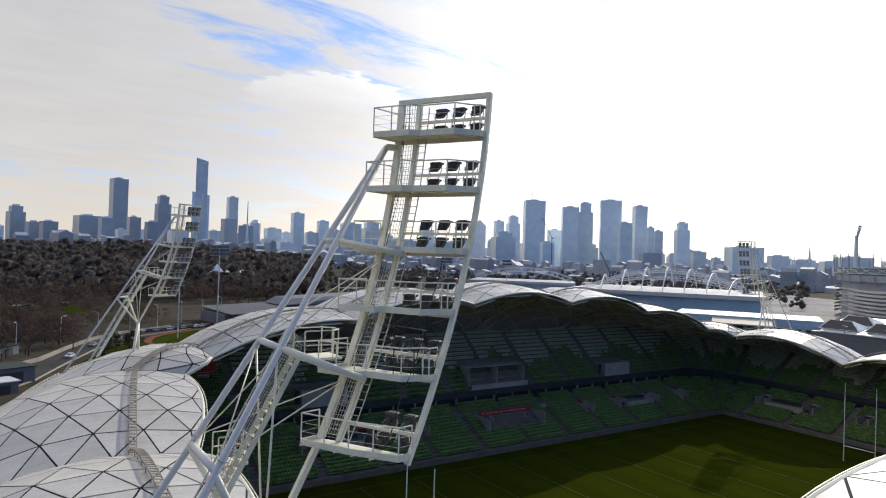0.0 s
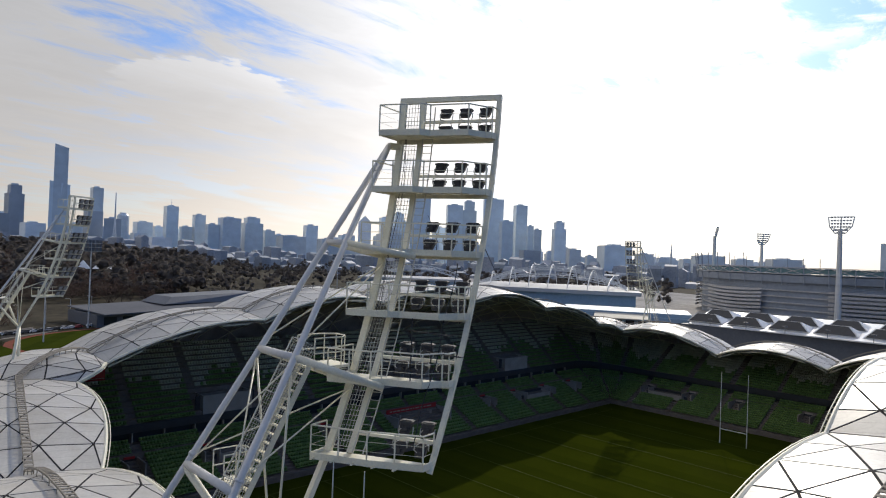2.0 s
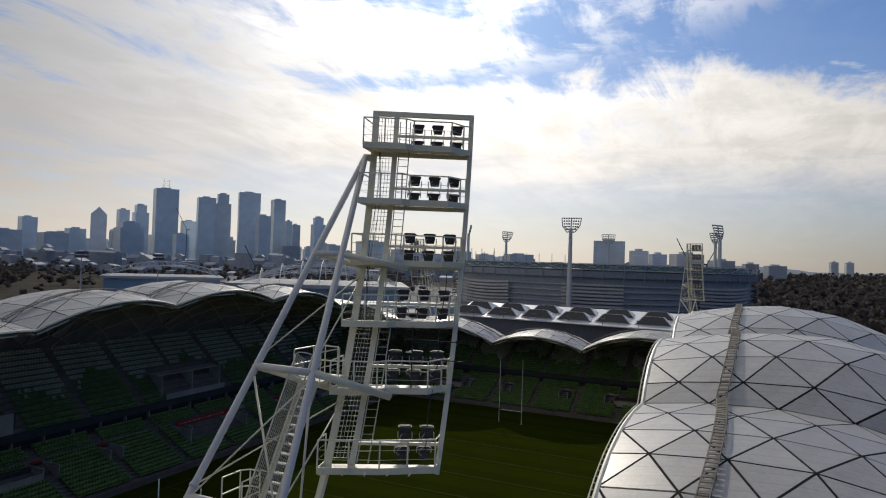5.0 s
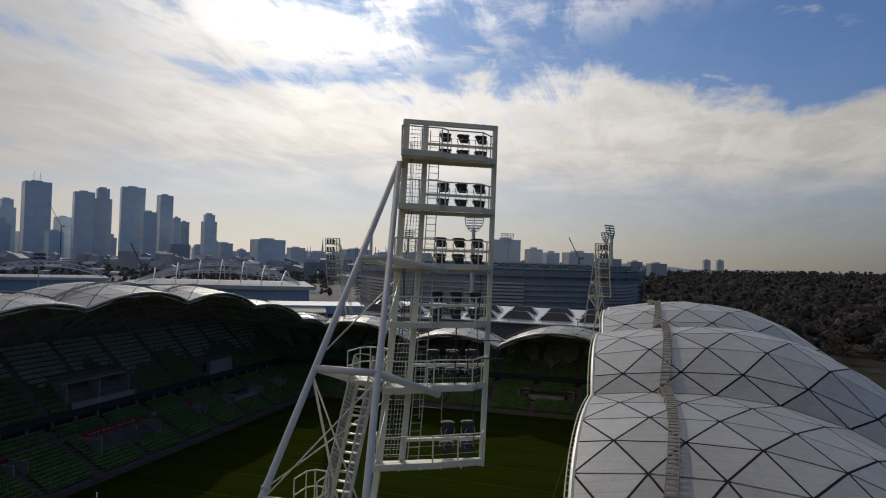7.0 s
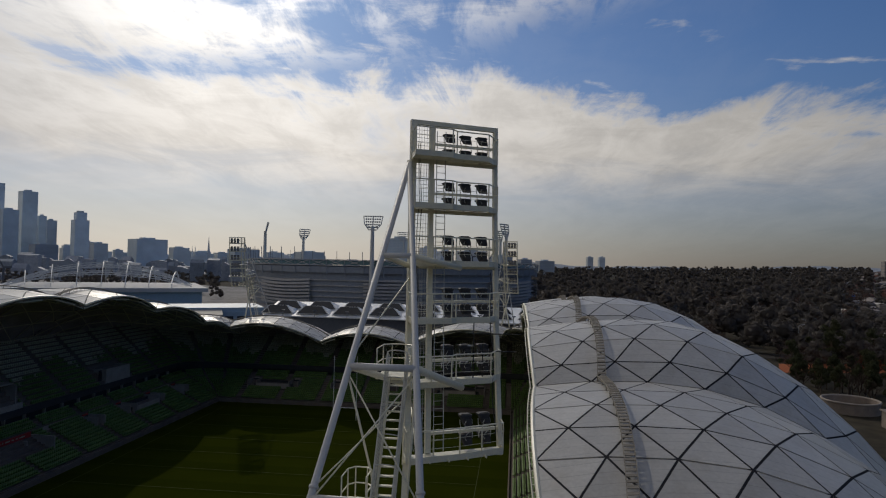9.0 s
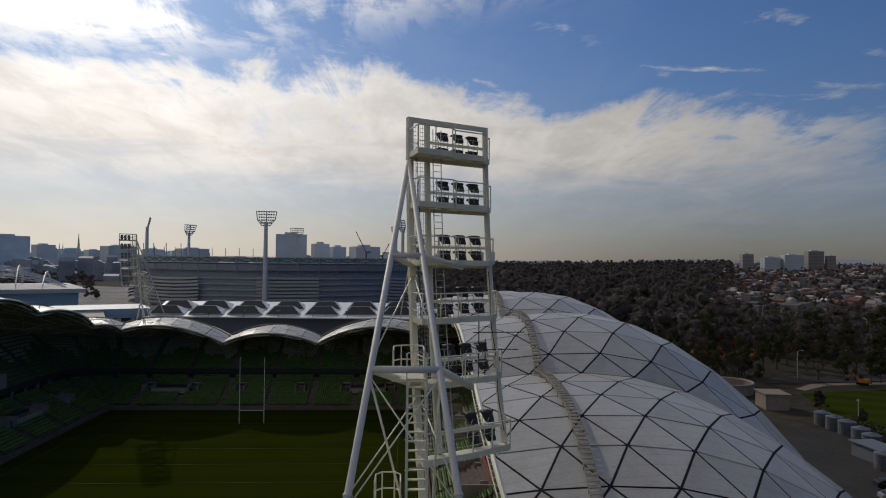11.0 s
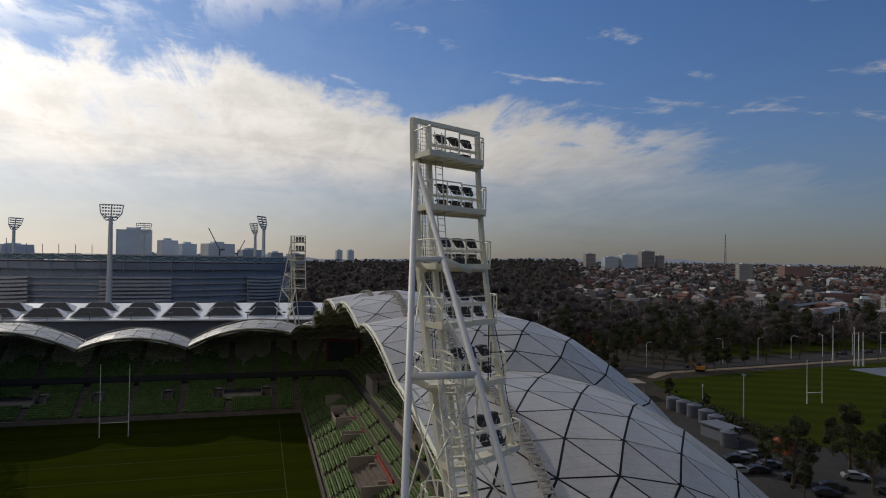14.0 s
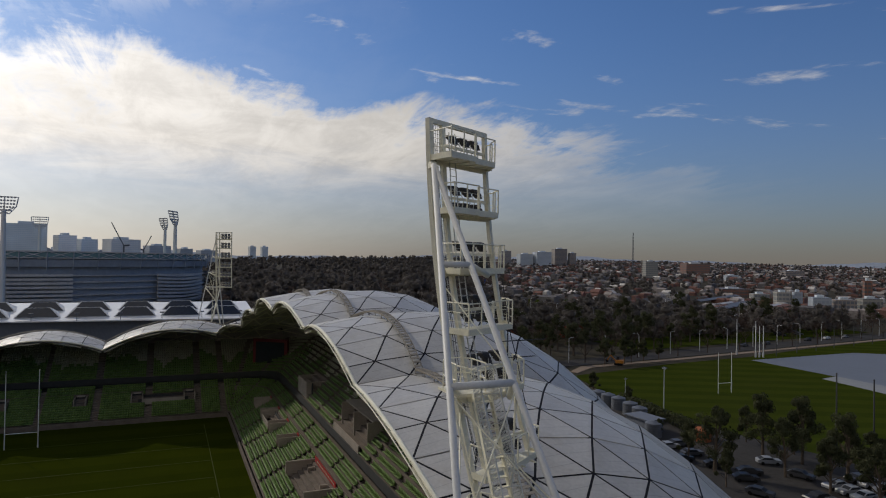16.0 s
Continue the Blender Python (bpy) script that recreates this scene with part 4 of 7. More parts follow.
    for i in (0, 1):
        for j in range(10):
            s.bar(on(1.15 + 0.42 * i, 0.3 + 1.33 * j, 0.22), on(1.15 + 0.42 * i, 0.3 + 1.33 * (j + 1), 0.22), 0.036)
    n = 46 if fine else 20
    for i in range(n):
        h = 0.4 + 13.0 * i / n
        s.tube(on(1.15, h, 0.22), on(1.57, h, 0.22), 0.014, sides=4)
    s.make("ladder", M_MESH, tw, "thin grey access ladder")
    # cables down the face
    s = Soup()
    for i in range(2):
        pts = [on(0.35 + 0.1 * i + 0.06 * math.sin(h * 1.3 + i), h, 0.1) for h in [0.5 * k for k in range(1, 27)]]
        s.path(pts, 0.013, 4)
    s.make("cable", M_CABLE, tw, "bundled black cables")
    # a loose cable that hangs from the fourth platform to the lowest
    s = Soup()
    s.path([on(width - 0.75 + 0.05 * math.sin(h * 2.1), h, 0.95 - 0.02 * h) for h in [0.9 + 0.4 * i for i in range(17)]], 0.02, 5)
    s.make("cable", M_CABLE, tw, "black cable hanging free")
    # two long back struts with cross tubes
    T = P(-74.55, -35.50, 42.2)
    ways = {}
    step = Vector((-2.37, 0.0, -4.06))
    for key, dy in (("a", 0.62), ("b", -0.60)):
        way = turn.to_3x3() @ (step + Vector((0, dy, 0)))
        ways[key] = way
        s = Soup()
        s.tube(T + way * 0.0, T + way * 7.4, 0.12, 0.14, 12)
        for n in (2.9, 3.9):
            s.tube(T + way * n - way.normalized() * 0.05, T + way * n + way.normalized() * 0.05, 0.165, 0.165, 12)
        s.make("strut", M_BLUE_STEEL, tw, "long pale tubular back strut", True)

    def tube_part(name, material, label, a, b, r, sides=10):
        s = Soup()
        s.tube(a, b, r, sides=sides)
        return s.make(name, material, tw, label, True)

    for n in (1.0, 2.0, 2.98):
        tube_part("cross_tube", M_BLUE_STEEL, "", T + ways["a"] * n, T + ways["b"] * n, 0.10 + 0.015 * n)
    h1, h2 = levels[3] - 0.2, levels[1] - 0.2
    foot = on(0.0, -4.0)
    wide = "thick white tubular brace"
    tube_part("brace", M_WHITE_STEEL, wide, T + ways["b"] * 1.0, on(1.92, h1, 1.15), 0.12)
    tube_part("brace", M_WHITE_STEEL, wide, T + ways["a"] * 1.0, on(0.1, h1, 0.3), 0.11)
    tube_part("brace", M_WHITE_STEEL, wide, T + ways["b"] * 2.0, on(1.92, h2, 1.25), 0.14)
    tube_part("brace", M_WHITE_STEEL, wide, T + ways["a"] * 2.0, on(0.1, h2, 0.4), 0.13)
    tube_part("brace", M_WHITE_STEEL, wide, T + ways["b"] * 3.0, on(0.0, -4.0, 0.2), 0.14)
    tube_part("brace", M_WHITE_STEEL, wide, T + ways["a"] * 3.0, on(0.0, -4.0, 0.2), 0.14)
    s = Soup()
    s.bar(T, on(0.1, 12.0), 0.24, 0.24)
    s.make("head_block", M_WHITE_STEEL, tw)
    s = Soup()
    s.bar(on(0.1, 0.2), foot, 0.22, 0.22)
    s.make("leg", M_WHITE_STEEL, tw, "white leg below the lamp frame")
    for dy in (-1.6, 1.6):
        tube_part("foot_strut", M_WHITE_STEEL, "white foot strut resting on the roof", foot, P(-79.9, -36.2 + dy, 18.5), 0.2)
    for n0, n1, k0, k1 in ((2.05, 3.0, "a", "b"), (2.05, 3.0, "b", "a"), (1.05, 1.95, "a", "a")):
        tube_part("tie_rod", M_WHITE_STEEL, "thin white tie rod", T + ways[k0] * n0, T + ways[k1] * n1, 0.03, 5)
    for k0 in "ab":
        tube_part("tie_rod", M_WHITE_STEEL, "thin white tie rod", T + ways[k0] * 2.05, foot, 0.045, 5)
        tube_part("tie_rod", M_WHITE_STEEL, "thin white tie rod", T + ways[k0] * 2.9, on(0.2, 2.4), 0.03, 5)
        tube_part("tie_rod", M_WHITE_STEEL, "thin white tie rod", T + ways[k0] * 1.9, on(0.2, 7.2), 0.03, 5)
    # caged stair ladder along the struts
    a0, a2 = P(-78.4, -35.6, 33.6), P(-85.1, -35.6, 21.1)
    sd = (turn.to_3x3() @ Vector((0, 1, 0))).normalized()
    out = (turn.to_3x3() @ Vector((-0.88, 0, 0.48))).normalized()
    b0, b2 = a0 - sd * 0.3, a2 - sd * 0.3
    s = Soup()
    for i in (-1, 1):
        s.bar(b0 + sd * 0.32 * i, b2 + sd * 0.32 * i, 0.06, 0.2)
    n = 44 if fine else 14
    for i in range(n):
        p = b0.lerp(b2, i / n)
        s.bar(p - sd * 0.32, p + sd * 0.32, 0.16, 0.04)
    s.make("stair_ladder", M_WHITE_STEEL, tw, "steep white ladder with treads")
    s = Soup()
    hoops = 14 if fine else 8
    ring_pts = [(math.cos(radians(q)), math.sin(radians(q))) for q in range(0, 181, 30)]
    for i in range(hoops + 1):
        p = b0.lerp(b2, i / hoops - 0.05)
        s.path([p + sd * (0.40 * c) + out * (0.5 + 0.4 * q) for c, q in ring_pts], 0.02, 5)
    for c in (-0.36, 0.36):
        h0, h1 = b0.lerp(b2, -0.05) + sd * c, b2 + sd * c
        mesh_panel(s, h0 + out * 0.12, h0 + out * 0.72, h1 + out * 0.72, h1 + out * 0.12, *((6, 135) if fine else (2, 20)), w=0.014)
        s.bar(h0 + out * 0.74, h1 + out * 0.74, 0.045)
    s.make("ladder_cage", M_MESH, tw, "wire mesh ladder cage")
    # landings with rounded rail corners
    for p, k in ((P(-77.4, -35.6, 33.55), 1.0), (P(-80.5, -34.95, 29.65), 0.72)):
        s = Soup()
        dx = (turn.to_3x3() @ Vector((1, 0, 0))).normalized()
        c = [p + dx * i * 0.8 * k + sd * j * 0.62 * k for i, j in ((-1, -1), (1, -1), (1, 1), (-1, 1))]
        s.solid([q - up * 0.1 for q in c], c)
        floor_ = s.make("landing", M_WHITE_STEEL, tw, "small white landing")
        rim = [p + dx * i * 0.76 * k + sd * j * 0.58 * k for i, j in ((-1, -1), (0.55, -1), (1, -0.5), (1, 0.5), (0.55, 1), (-1, 1))]
        for m in rim:
            s = Soup()
            s.tube(m, m + up * 1.05, 0.026, sides=5)
            s.make("rail_post", M_WHITE_STEEL, floor_)
        for g in (0.5, 1.05):
            s = Soup()
            s.path([m + up * g for m in rim], 0.026, 5)
            s.make("handrail", M_WHITE_STEEL, floor_)
    return tw


def far_lamp(place, aim):
    lamp = thing("floodlight", "black floodlight on a distant tower rail", "floodlight", group="tower floodlights")
    s = Soup()
    a = Vector((aim[0], aim[1], -0.6)).normalized()
    s.bar(-a * 0.25, a * 0.0, 0.4)
    s.bar(a * 0.0, a * 0.12, 0.62)
    s.make("housing", M_LAMP, lamp)
    s = Soup()
    s.bar(a * 0.115, a * 0.15, 0.54)
    s.make("lens", M_LENS, lamp, "clear front glass")
    lamp.matrix_basis = Matrix.Translation(place)
    return lamp


MIRROR_X, MIRROR_Y = Matrix.Diagonal((-1, 1, 1, 1)), Matrix.Diagonal((1, -1, 1, 1))
HALF = Matrix.Diagonal((-1, -1, 1, 1))
tower(Matrix.Identity(4), "tall leaning white floodlight tower with six railed platforms")


def yagi(place, way, long, rods):
    """A dark comb-like aerial on a short arm from a tower post."""
    t = thing("aerial", "dark comb-like aerial clamped to a tower post", "aerial", at=place, group="tower aerials")
    d = Vector(way).normalized()
    sd = d.cross(Vector((0, 0, 1))).normalized()
    s = Soup()
    s.tube(-d * 0.25, d * long, 0.022, sides=6)
    s.make("boom", M_CABLE, t)
    for i in range(rods):
        p = d * (long * (0.22 + 0.76 * i / (rods - 1)))
        w = 0.20 - 0.09 * i / rods
        s = Soup()
        s.tube(p - sd * w, p + sd * w, 0.008, sides=4)
        s.make("rod", M_CABLE, t)
    s = Soup()
    s.tube((0, 0, 33.1 - place[2]), (0, 0, 0.45), 0.025, sides=6)
    s.make("mounting_pole", M_CABLE, t)
    s = Soup()
    s.bar((0, 0, -0.5), d * -0.25 + Vector((0, 0, -0.5)), 0.05)
    s.make("clamp", M_MESH, t)
    return t


yagi((-75.55, -38.5, 35.0), (0.23, -2.02, 0), 1.95, 15)
yagi((-74.88, -38.85, 34.2), (0.15, -1.5, 0), 1.45, 11)
tower(Matrix.Translation((-0.4, -1.2, 0)) @ MIRROR_X, "distant leaning white floodlight tower over the far roof corner", False)
tower(Matrix.Translation((0.0, 1.0, 0)) @ HALF, "distant pale floodlight tower in haze over the roof", False)
turn_lt = Matrix.Translation((-65.5, 43.5, 0)) @ pose(0, 0, 0, 0, 0, -30) @ Matrix.Translation((72.9, -37.3, 0)) @ MIRROR_Y
tower(turn_lt, "leaning white floodlight tower rising behind the roof shells", False)

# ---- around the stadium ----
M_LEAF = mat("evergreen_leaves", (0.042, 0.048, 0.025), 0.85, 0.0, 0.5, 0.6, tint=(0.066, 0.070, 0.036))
# Paler and greyer than foliage: distance haze is put into this colour.
M_LEAF_HAZED = mat("hazed_far_woods", (0.125, 0.114, 0.105), 0.95, 0.0, 0.2, 0.02, 0.0, fine=4, tint=(0.148, 0.132, 0.121), spec=0.1)
M_BARE = mat("bare_brown_twigs", (0.092, 0.067, 0.058), 0.9, 0.0, 0.3, 0.04, fine=12, spec=0.1)
M_AUTUMN = mat("russet_leaves", (0.17, 0.060, 0.035), 0.85, 0.0, 0.4, 0.6)


def leafy(m, share):
    """Let part of the light through thin leaves and twigs."""
    n, l = m.node_tree.nodes, m.node_tree.links
    p, out = n["Principled BSDF"], n["Material Output"]
    t, mix = n.new("ShaderNodeBsdfTranslucent"), n.new("ShaderNodeMixShader")
    l.new(p.inputs["Base Color"].links[0].from_socket, t.inputs["Color"])
    mix.inputs[0].default_value = share
    l.new(p.outputs[0], mix.inputs[1])
    l.new(t.outputs[0], mix.inputs[2])
    l.new(mix.outputs[0], out.inputs["Surface"])


for m, share in ((M_LEAF, 0.35), (M_AUTUMN, 0.4), (M_LEAF_HAZED, 0.55), (M_BARE, 0.45)):
    leafy(m, share)
M_BARK = mat("grey_bark", (0.11, 0.085, 0.065), 0.9, 0.0, 0.3, 2.0, 0.3)
M_TRACK = mat("red_track", (0.16, 0.045, 0.03), 0.8, 0.0, 0.15, 0.1)
M_BLUEROOF = mat("blue_sheet_roof", (0.05, 0.14, 0.40), 0.6, 0.0, 0.1, 0.1)
M_CLAY_PAINT = mat("orange_machine_paint", (0.50, 0.19, 0.02), 0.5, 0.0, 0.15, 0.5)
M_CLAY = mat("orange_clay", (0.33, 0.11, 0.05), 0.9, 0.0, 0.2, 0.1)
M_PATH = mat("pale_gravel", (0.22, 0.17, 0.13), 0.95, 0.0, 0.2, 0.2, 0.2)
# Ballast kept pale so that it carries the distance haze.
M_YARD = mat("hazed_pale_ballast", (0.30, 0.29, 0.28), 0.95, 0.0, 0.35, 0.02, 0.1, fine=9)
M_TARP_PALE = mat("pale_pitch_cover", (0.24, 0.25, 0.26), 0.8, 0.0, 0.1, 0.05, 0.1)
M_TARP = mat("grey_pitch_cover", (0.13, 0.145, 0.175), 0.7, 0.0, 0.08, 0.05, 0.1)
M_POLE = mat("galvanised_pole", (0.50, 0.51, 0.52), 0.5, 0.3, 0.1, 0.5)
M_POLE_DARK = mat("dark_net_pole", (0.05, 0.05, 0.05), 0.6)
M_BLUEWALL = mat("blue_cladding", (0.24, 0.34, 0.44), 0.5, 0.0, 0.12, 0.1)
M_SLATE = mat("dark_slate_cladding", (0.10, 0.11, 0.13), 0.6, 0.0, 0.2, 0.1)
M_PALEROOF = mat("pale_metal_roof", (0.58, 0.59, 0.59), 0.55, 0.0, 0.06, 0.08)
M_HALLROOF = mat("white_hall_roof", (0.72, 0.72, 0.71), 0.36, 0.0, 0.06, 0.08)
M_PALE = mat("pale_facade", (0.46, 0.46, 0.47), 0.7, 0.0, 0.12, 0.05)
M_TEAL = mat("teal_glass_edge", (0.10, 0.19, 0.21), 0.25, 0.0, 0.2, 0.05)
M_ARENA = mat("pale_arena_roof", (0.38, 0.39, 0.41), 0.7, 0.0, 0.1, 0.03)
M_TYRE = mat("black_tyre", (0.015, 0.015, 0.015), 0.8)


def flat_patch(name, pts, z, material, label, category):
    s = Soup()
    low = [(x, y, z - 0.3) for x, y in pts]
    s.solid(low, [(x, y, z) for x, y in pts])
    return tagged(s.make(name, material), label, category, kind="structure")


# training field with its cover, road and courts
flat_patch("training_field", [(-60, -158), (40, -139), (84, -152), (94, -204), (98, -246), (110, -300), (122, -380), (128, -430), (-60, -430)], 0.02, M_PARK, "wide green training field beyond the stadium", "field")
flat_patch("pitch_cover", [(91, -241), (93, -304), (60, -350), (0, -350), (-30, -300), (22, -236), (53.8, -238.8)], 0.10, M_TARP, "flat grey sheet covering part of the training field", "cover")
flat_patch("cover_edge", [(53.8, -238.9), (22, -236.1), (-30, -300), (-46, -296), (14, -222), (52.2, -229.8)], 0.14, M_TARP_PALE, "paler grey strip along the pitch cover", "cover")
flat_patch("footpath", [(88, -156), (91, -155), (99, -165), (104, -214), (114, -290), (124, -368), (132, -432), (129, -432), (121, -369), (111, -290), (101, -214), (96, -168)], 0.07, M_PATH, "pale gravel footpath beside the road", "path")
flat_patch("road", [(100, -150), (112, -160), (125, -250), (141, -397), (146, -432), (134, -432), (126, -368), (116, -290), (106, -214), (101, -165)], 0.05, M_ROAD, "grey asphalt road along the training field", "road")
flat_patch("clay_courts", [(152, -138), (176, -147), (188, -195), (161, -181)], 0.06, M_CLAY, "orange clay courts behind a fence", "court")
flat_patch("yard_road", [(188, -136), (203, -138), (224, -222), (209, -222)], 0.05, M_ROAD, "dark asphalt yard road beyond the courts", "road")
flat_patch("wood_lawn", [(330, -60), (420, -80), (430, -130), (340, -120)], 0.06, M_PARK, "dull green lawn among park trees", "lawn")
flat_patch("wood_lawn", [(520, -120), (640, -150), (640, -230), (530, -200)], 0.06, M_PARK, "dull green lawn among park trees", "lawn")
flat_patch("far_lawn", [(300, -268), (330, -268), (460, -345), (450, -418), (312, -330)], 0.06, M_PARK, "green park lawn among trees beyond the road", "lawn")
flat_patch("verge", [(128, -215), (160, -215), (180, -400), (150, -400), (140, -330)], 0.04, M_PARK, "strip of grass beyond the road", "lawn")
flat_patch("car_park", [(-60, -100), (20, -108), (46, -126), (40, -138), (-8, -148), (-60, -152)], 0.03, M_ROAD, "dark asphalt car park beside the stadium", "car park")
polar = lambda b, d: (-95 + d * math.cos(radians(b)), -45 + d * math.sin(radians(b)))
# Pale ground added to lighten the hazy stretch before the city.
flat_patch("rail_yard", [polar(14 + 3 * i, 430) for i in range(13)] + [polar(50 - 3 * i, 1500) for i in range(13)], 0.04, M_YARD, "wide pale gravel rail yards before the city", "rail yard")
# gardens side: oval with a red running track, road
ovalp = lambda cx, cy, a, b, n=40: [(cx + a * math.cos(2 * math.pi * i / n), cy + b * math.sin(2 * math.pi * i / n)) for i in range(n)]
flat_patch("running_track", ovalp(12, 214, 56, 47), 0.03, M_TRACK, "red running track round a green oval", "track")
flat_patch("track_oval", ovalp(12, 214, 53, 44.5), 0.08, M_PARK, "green grass oval inside the track", "field")
FAR_KERB = [(-100, 140), (-87, 171), (-79, 184), (-70, 208), (-60, 230), (-48, 246), (-25, 264)]
NEAR_KERB = [(-92, 132), (-82, 150), (-73, 176), (-62, 205), (-54, 220), (-42, 238), (-18, 258)]
for (p0, p1), (q0, q1) in zip(zip(FAR_KERB, FAR_KERB[1:]), zip(NEAR_KERB, NEAR_KERB[1:])):
    flat_patch("road_west", [q0, q1, p1, p0], 0.06, M_ROAD, "curving grey asphalt road below a pale wall", "road")
for (x0, y0), (x1, y1) in zip(NEAR_KERB, NEAR_KERB[1:]):
    flat_patch("kerb", [(x0, y0), (x1, y1), (x1 + 0.6, y1 - 0.2), (x0 + 0.6, y0 - 0.2)], 0.18, M_PALECONC, "pale concrete kerb along the curving road", "kerb")
flat_patch("verge", [(-77, 152), (-69, 175), (-57, 206), (-45, 226), (-42, 208), (-54, 172), (-68, 142)], 0.05, M_PARK, "strip of grass between road and stadium", "lawn")
flat_patch("park_lawn", [(-150, 296), (-92, 312), (-67, 336), (-48, 360), (-55, 394), (-150, 382)], 0.05, M_PARK, "green park lawn under bare trees", "lawn")
s = Soup()
for (x0, y0), (x1, y1) in zip(FAR_KERB, FAR_KERB[1:]):
    s.bar((x0 - 0.4, y0 + 0.3, 0.6), (x1 - 0.4, y1 + 0.3, 0.6), 0.5, 1.3)
tagged(s.make("road_wall", M_PALECONC), "pale concrete parapet along the curving road", "wall", kind="structure")


# ---- trees ----
def leaf_cloud(rng, blobs, count, size):
    """Leaves scattered through the given balls (centre, radius); returns verts and faces."""
    v, q = [], []
    for i in range(count):
        c, r = blobs[rng.randrange(len(blobs))]
        d = Vector((rng.gauss(0, 1), rng.gauss(0, 1), rng.gauss(0, 1))).normalized() * r * rng.random() ** 0.25
        p = Vector(c) + Vector((d.x, d.y, d.z * 0.75))
        # clumps lie roughly along the crown's outside
        face = (d.normalized() + Vector((rng.gauss(0, 1), rng.gauss(0, 1), rng.gauss(0, 1))) * 0.28).normalized()
        a = face.cross(Vector((rng.gauss(0, 1), rng.gauss(0, 1), rng.gauss(0, 1)))).normalized() * size * rng.uniform(0.5, 1.2)
        b = face.cross(a).normalized() * size * rng.uniform(0.35, 0.8)
        n = len(v)
        v += [p - a, p + b, p + a, p - b]
        q.append((n, n + 1, n + 2, n + 3))
    return v, q


def evergreen(rng, h, spread, leaf=None, label="dark evergreen tree with an uneven leafy crown"):
    t = thing("tree", label, "tree", group="russet trees" if leaf else "evergreen trees")
    s = Soup()
    lean = Vector((rng.uniform(-0.4, 0.4), rng.uniform(-0.4, 0.4), 0))
    top = Vector((0, 0, h * 0.62)) + lean
    s.tube((0, 0, -0.1), top, 0.03 * h, 0.012 * h, 7)
    blobs = [(top * 1.22, spread * 0.34), (top * 1.42, spread * 0.24)]
    for i in range(13):
        a = rng.uniform(0, 6.28)
        z = (0.34 + 0.56 * i / 13 + rng.uniform(-0.05, 0.05)) * h
        r = spread * rng.uniform(0.35, 1.05) * (1.2 - 0.75 * z / h)
        root = top * min(0.9 * z / h, 0.95)
        tip = Vector((r * math.cos(a), r * math.sin(a), z)) + lean * 0.5
        elbow = root.lerp(tip, 0.5) + Vector((0, 0, 0.05 * h * rng.random()))
        s.tube(root, elbow, 0.011 * h, 0.007 * h, 5)
        s.tube(elbow, tip, 0.007 * h, 0.003 * h, 5)
        blobs.append((tip, spread * rng.uniform(0.16, 0.36)))
        if rng.random() < 0.6:
            blobs.append((elbow.lerp(tip, 0.4) + Vector((rng.uniform(-0.3, 0.3), rng.uniform(-0.3, 0.3), 0.03 * h)) * spread * 0.4, spread * rng.uniform(0.14, 0.26)))
    s.make("trunk", M_BARK, t, "grey-brown trunk and limbs")
    v, q = leaf_cloud(rng, [(c, r * 1.2) for c, r in blobs], 3400, 0.23)
    mesh_object("crown", v, q, leaf or M_LEAF, t)
    return t


def bare_tree(rng, h):
    t = thing("bare_tree", "leafless brown tree with spreading branches", "tree", group="bare trees")
    s = Soup()
    s.tube((0, 0, -0.1), (0, 0, h * 0.3), 0.028 * h, 0.02 * h, 6)

    def grow(p, d, ln, r, depth):
        e = p + d * ln
        s.tube(p, e, r, r * 0.6, 4)
        if depth:
            for _ in range(3):
                nd = (d + Vector((rng.uniform(-0.8, 0.8), rng.uniform(-0.8, 0.8), rng.uniform(-0.1, 0.45)))).normalized()
                grow(e, nd, ln * 0.68, r * 0.55, depth - 1)

    for i in range(5):
        a = 6.28 * i / 5 + rng.uniform(-0.4, 0.4)
        grow(Vector((0, 0, h * 0.28)), Vector((math.cos(a) * 0.8, math.sin(a) * 0.8, 0.9)).normalized(), h * 0.26, 0.012 * h, 3)
    s.make("crown", M_BARE, t, "bare brown limbs and twigs")
    return t


rng = random.Random(11)
EVER = [evergreen(rng, h, w) for h, w in ((9, 3.2), (11, 3.8), (7.5, 2.6), (12, 4.2))]
BARE = [bare_tree(rng, h) for h in (8, 10, 9)]
RUSSET = [evergreen(rng, h, w, M_AUTUMN, "small russet autumn tree with a loose crown") for h, w in ((6, 2.6), (7, 3.0))]


def plant(kinds, x, y, size=1.0):
    k = kinds[rng.randrange(len(kinds))]
    if "used" not in k:
        k["used"] = 1
        o = k
    else:
        o = copy_thing(k, Matrix.Identity(4))
    o.matrix_basis = Matrix.LocRotScale((x, y, land(x, y)), Euler((0, 0, rng.uniform(0, 6.28))), (size * 0.88, size * 0.88, size * rng.uniform(0.95, 1.18)))
    return o


for x, y, k in ((-8.8, -118.9, 1.15), (-4.7, -135.8, 1.1), (-11.1, -138.8, 1.1), (-15.4, -129.0, 0.85), (-22.1, -136, 1.15), (-22.3, -143.2, 1.2), (-24, -129, 1.1), (-15.5, -114.6, 0.7), (-2.0, -119.2, 0.85), (-30, -138, 1.1), (-33, -128, 1.0), (-28, -146, 1.2), (-38, -140, 1.2), (4, -141, 0.8), (-6, -143, 0.9), (14, -126, 0.5), (-40, -126, 1.0), (45, -142.6, 0.5), (64, -145.3, 0.55), (135, -246, 0.9), (100, -148, 0.9), (112, -150, 1.0)):
    plant(EVER, x, y, k)
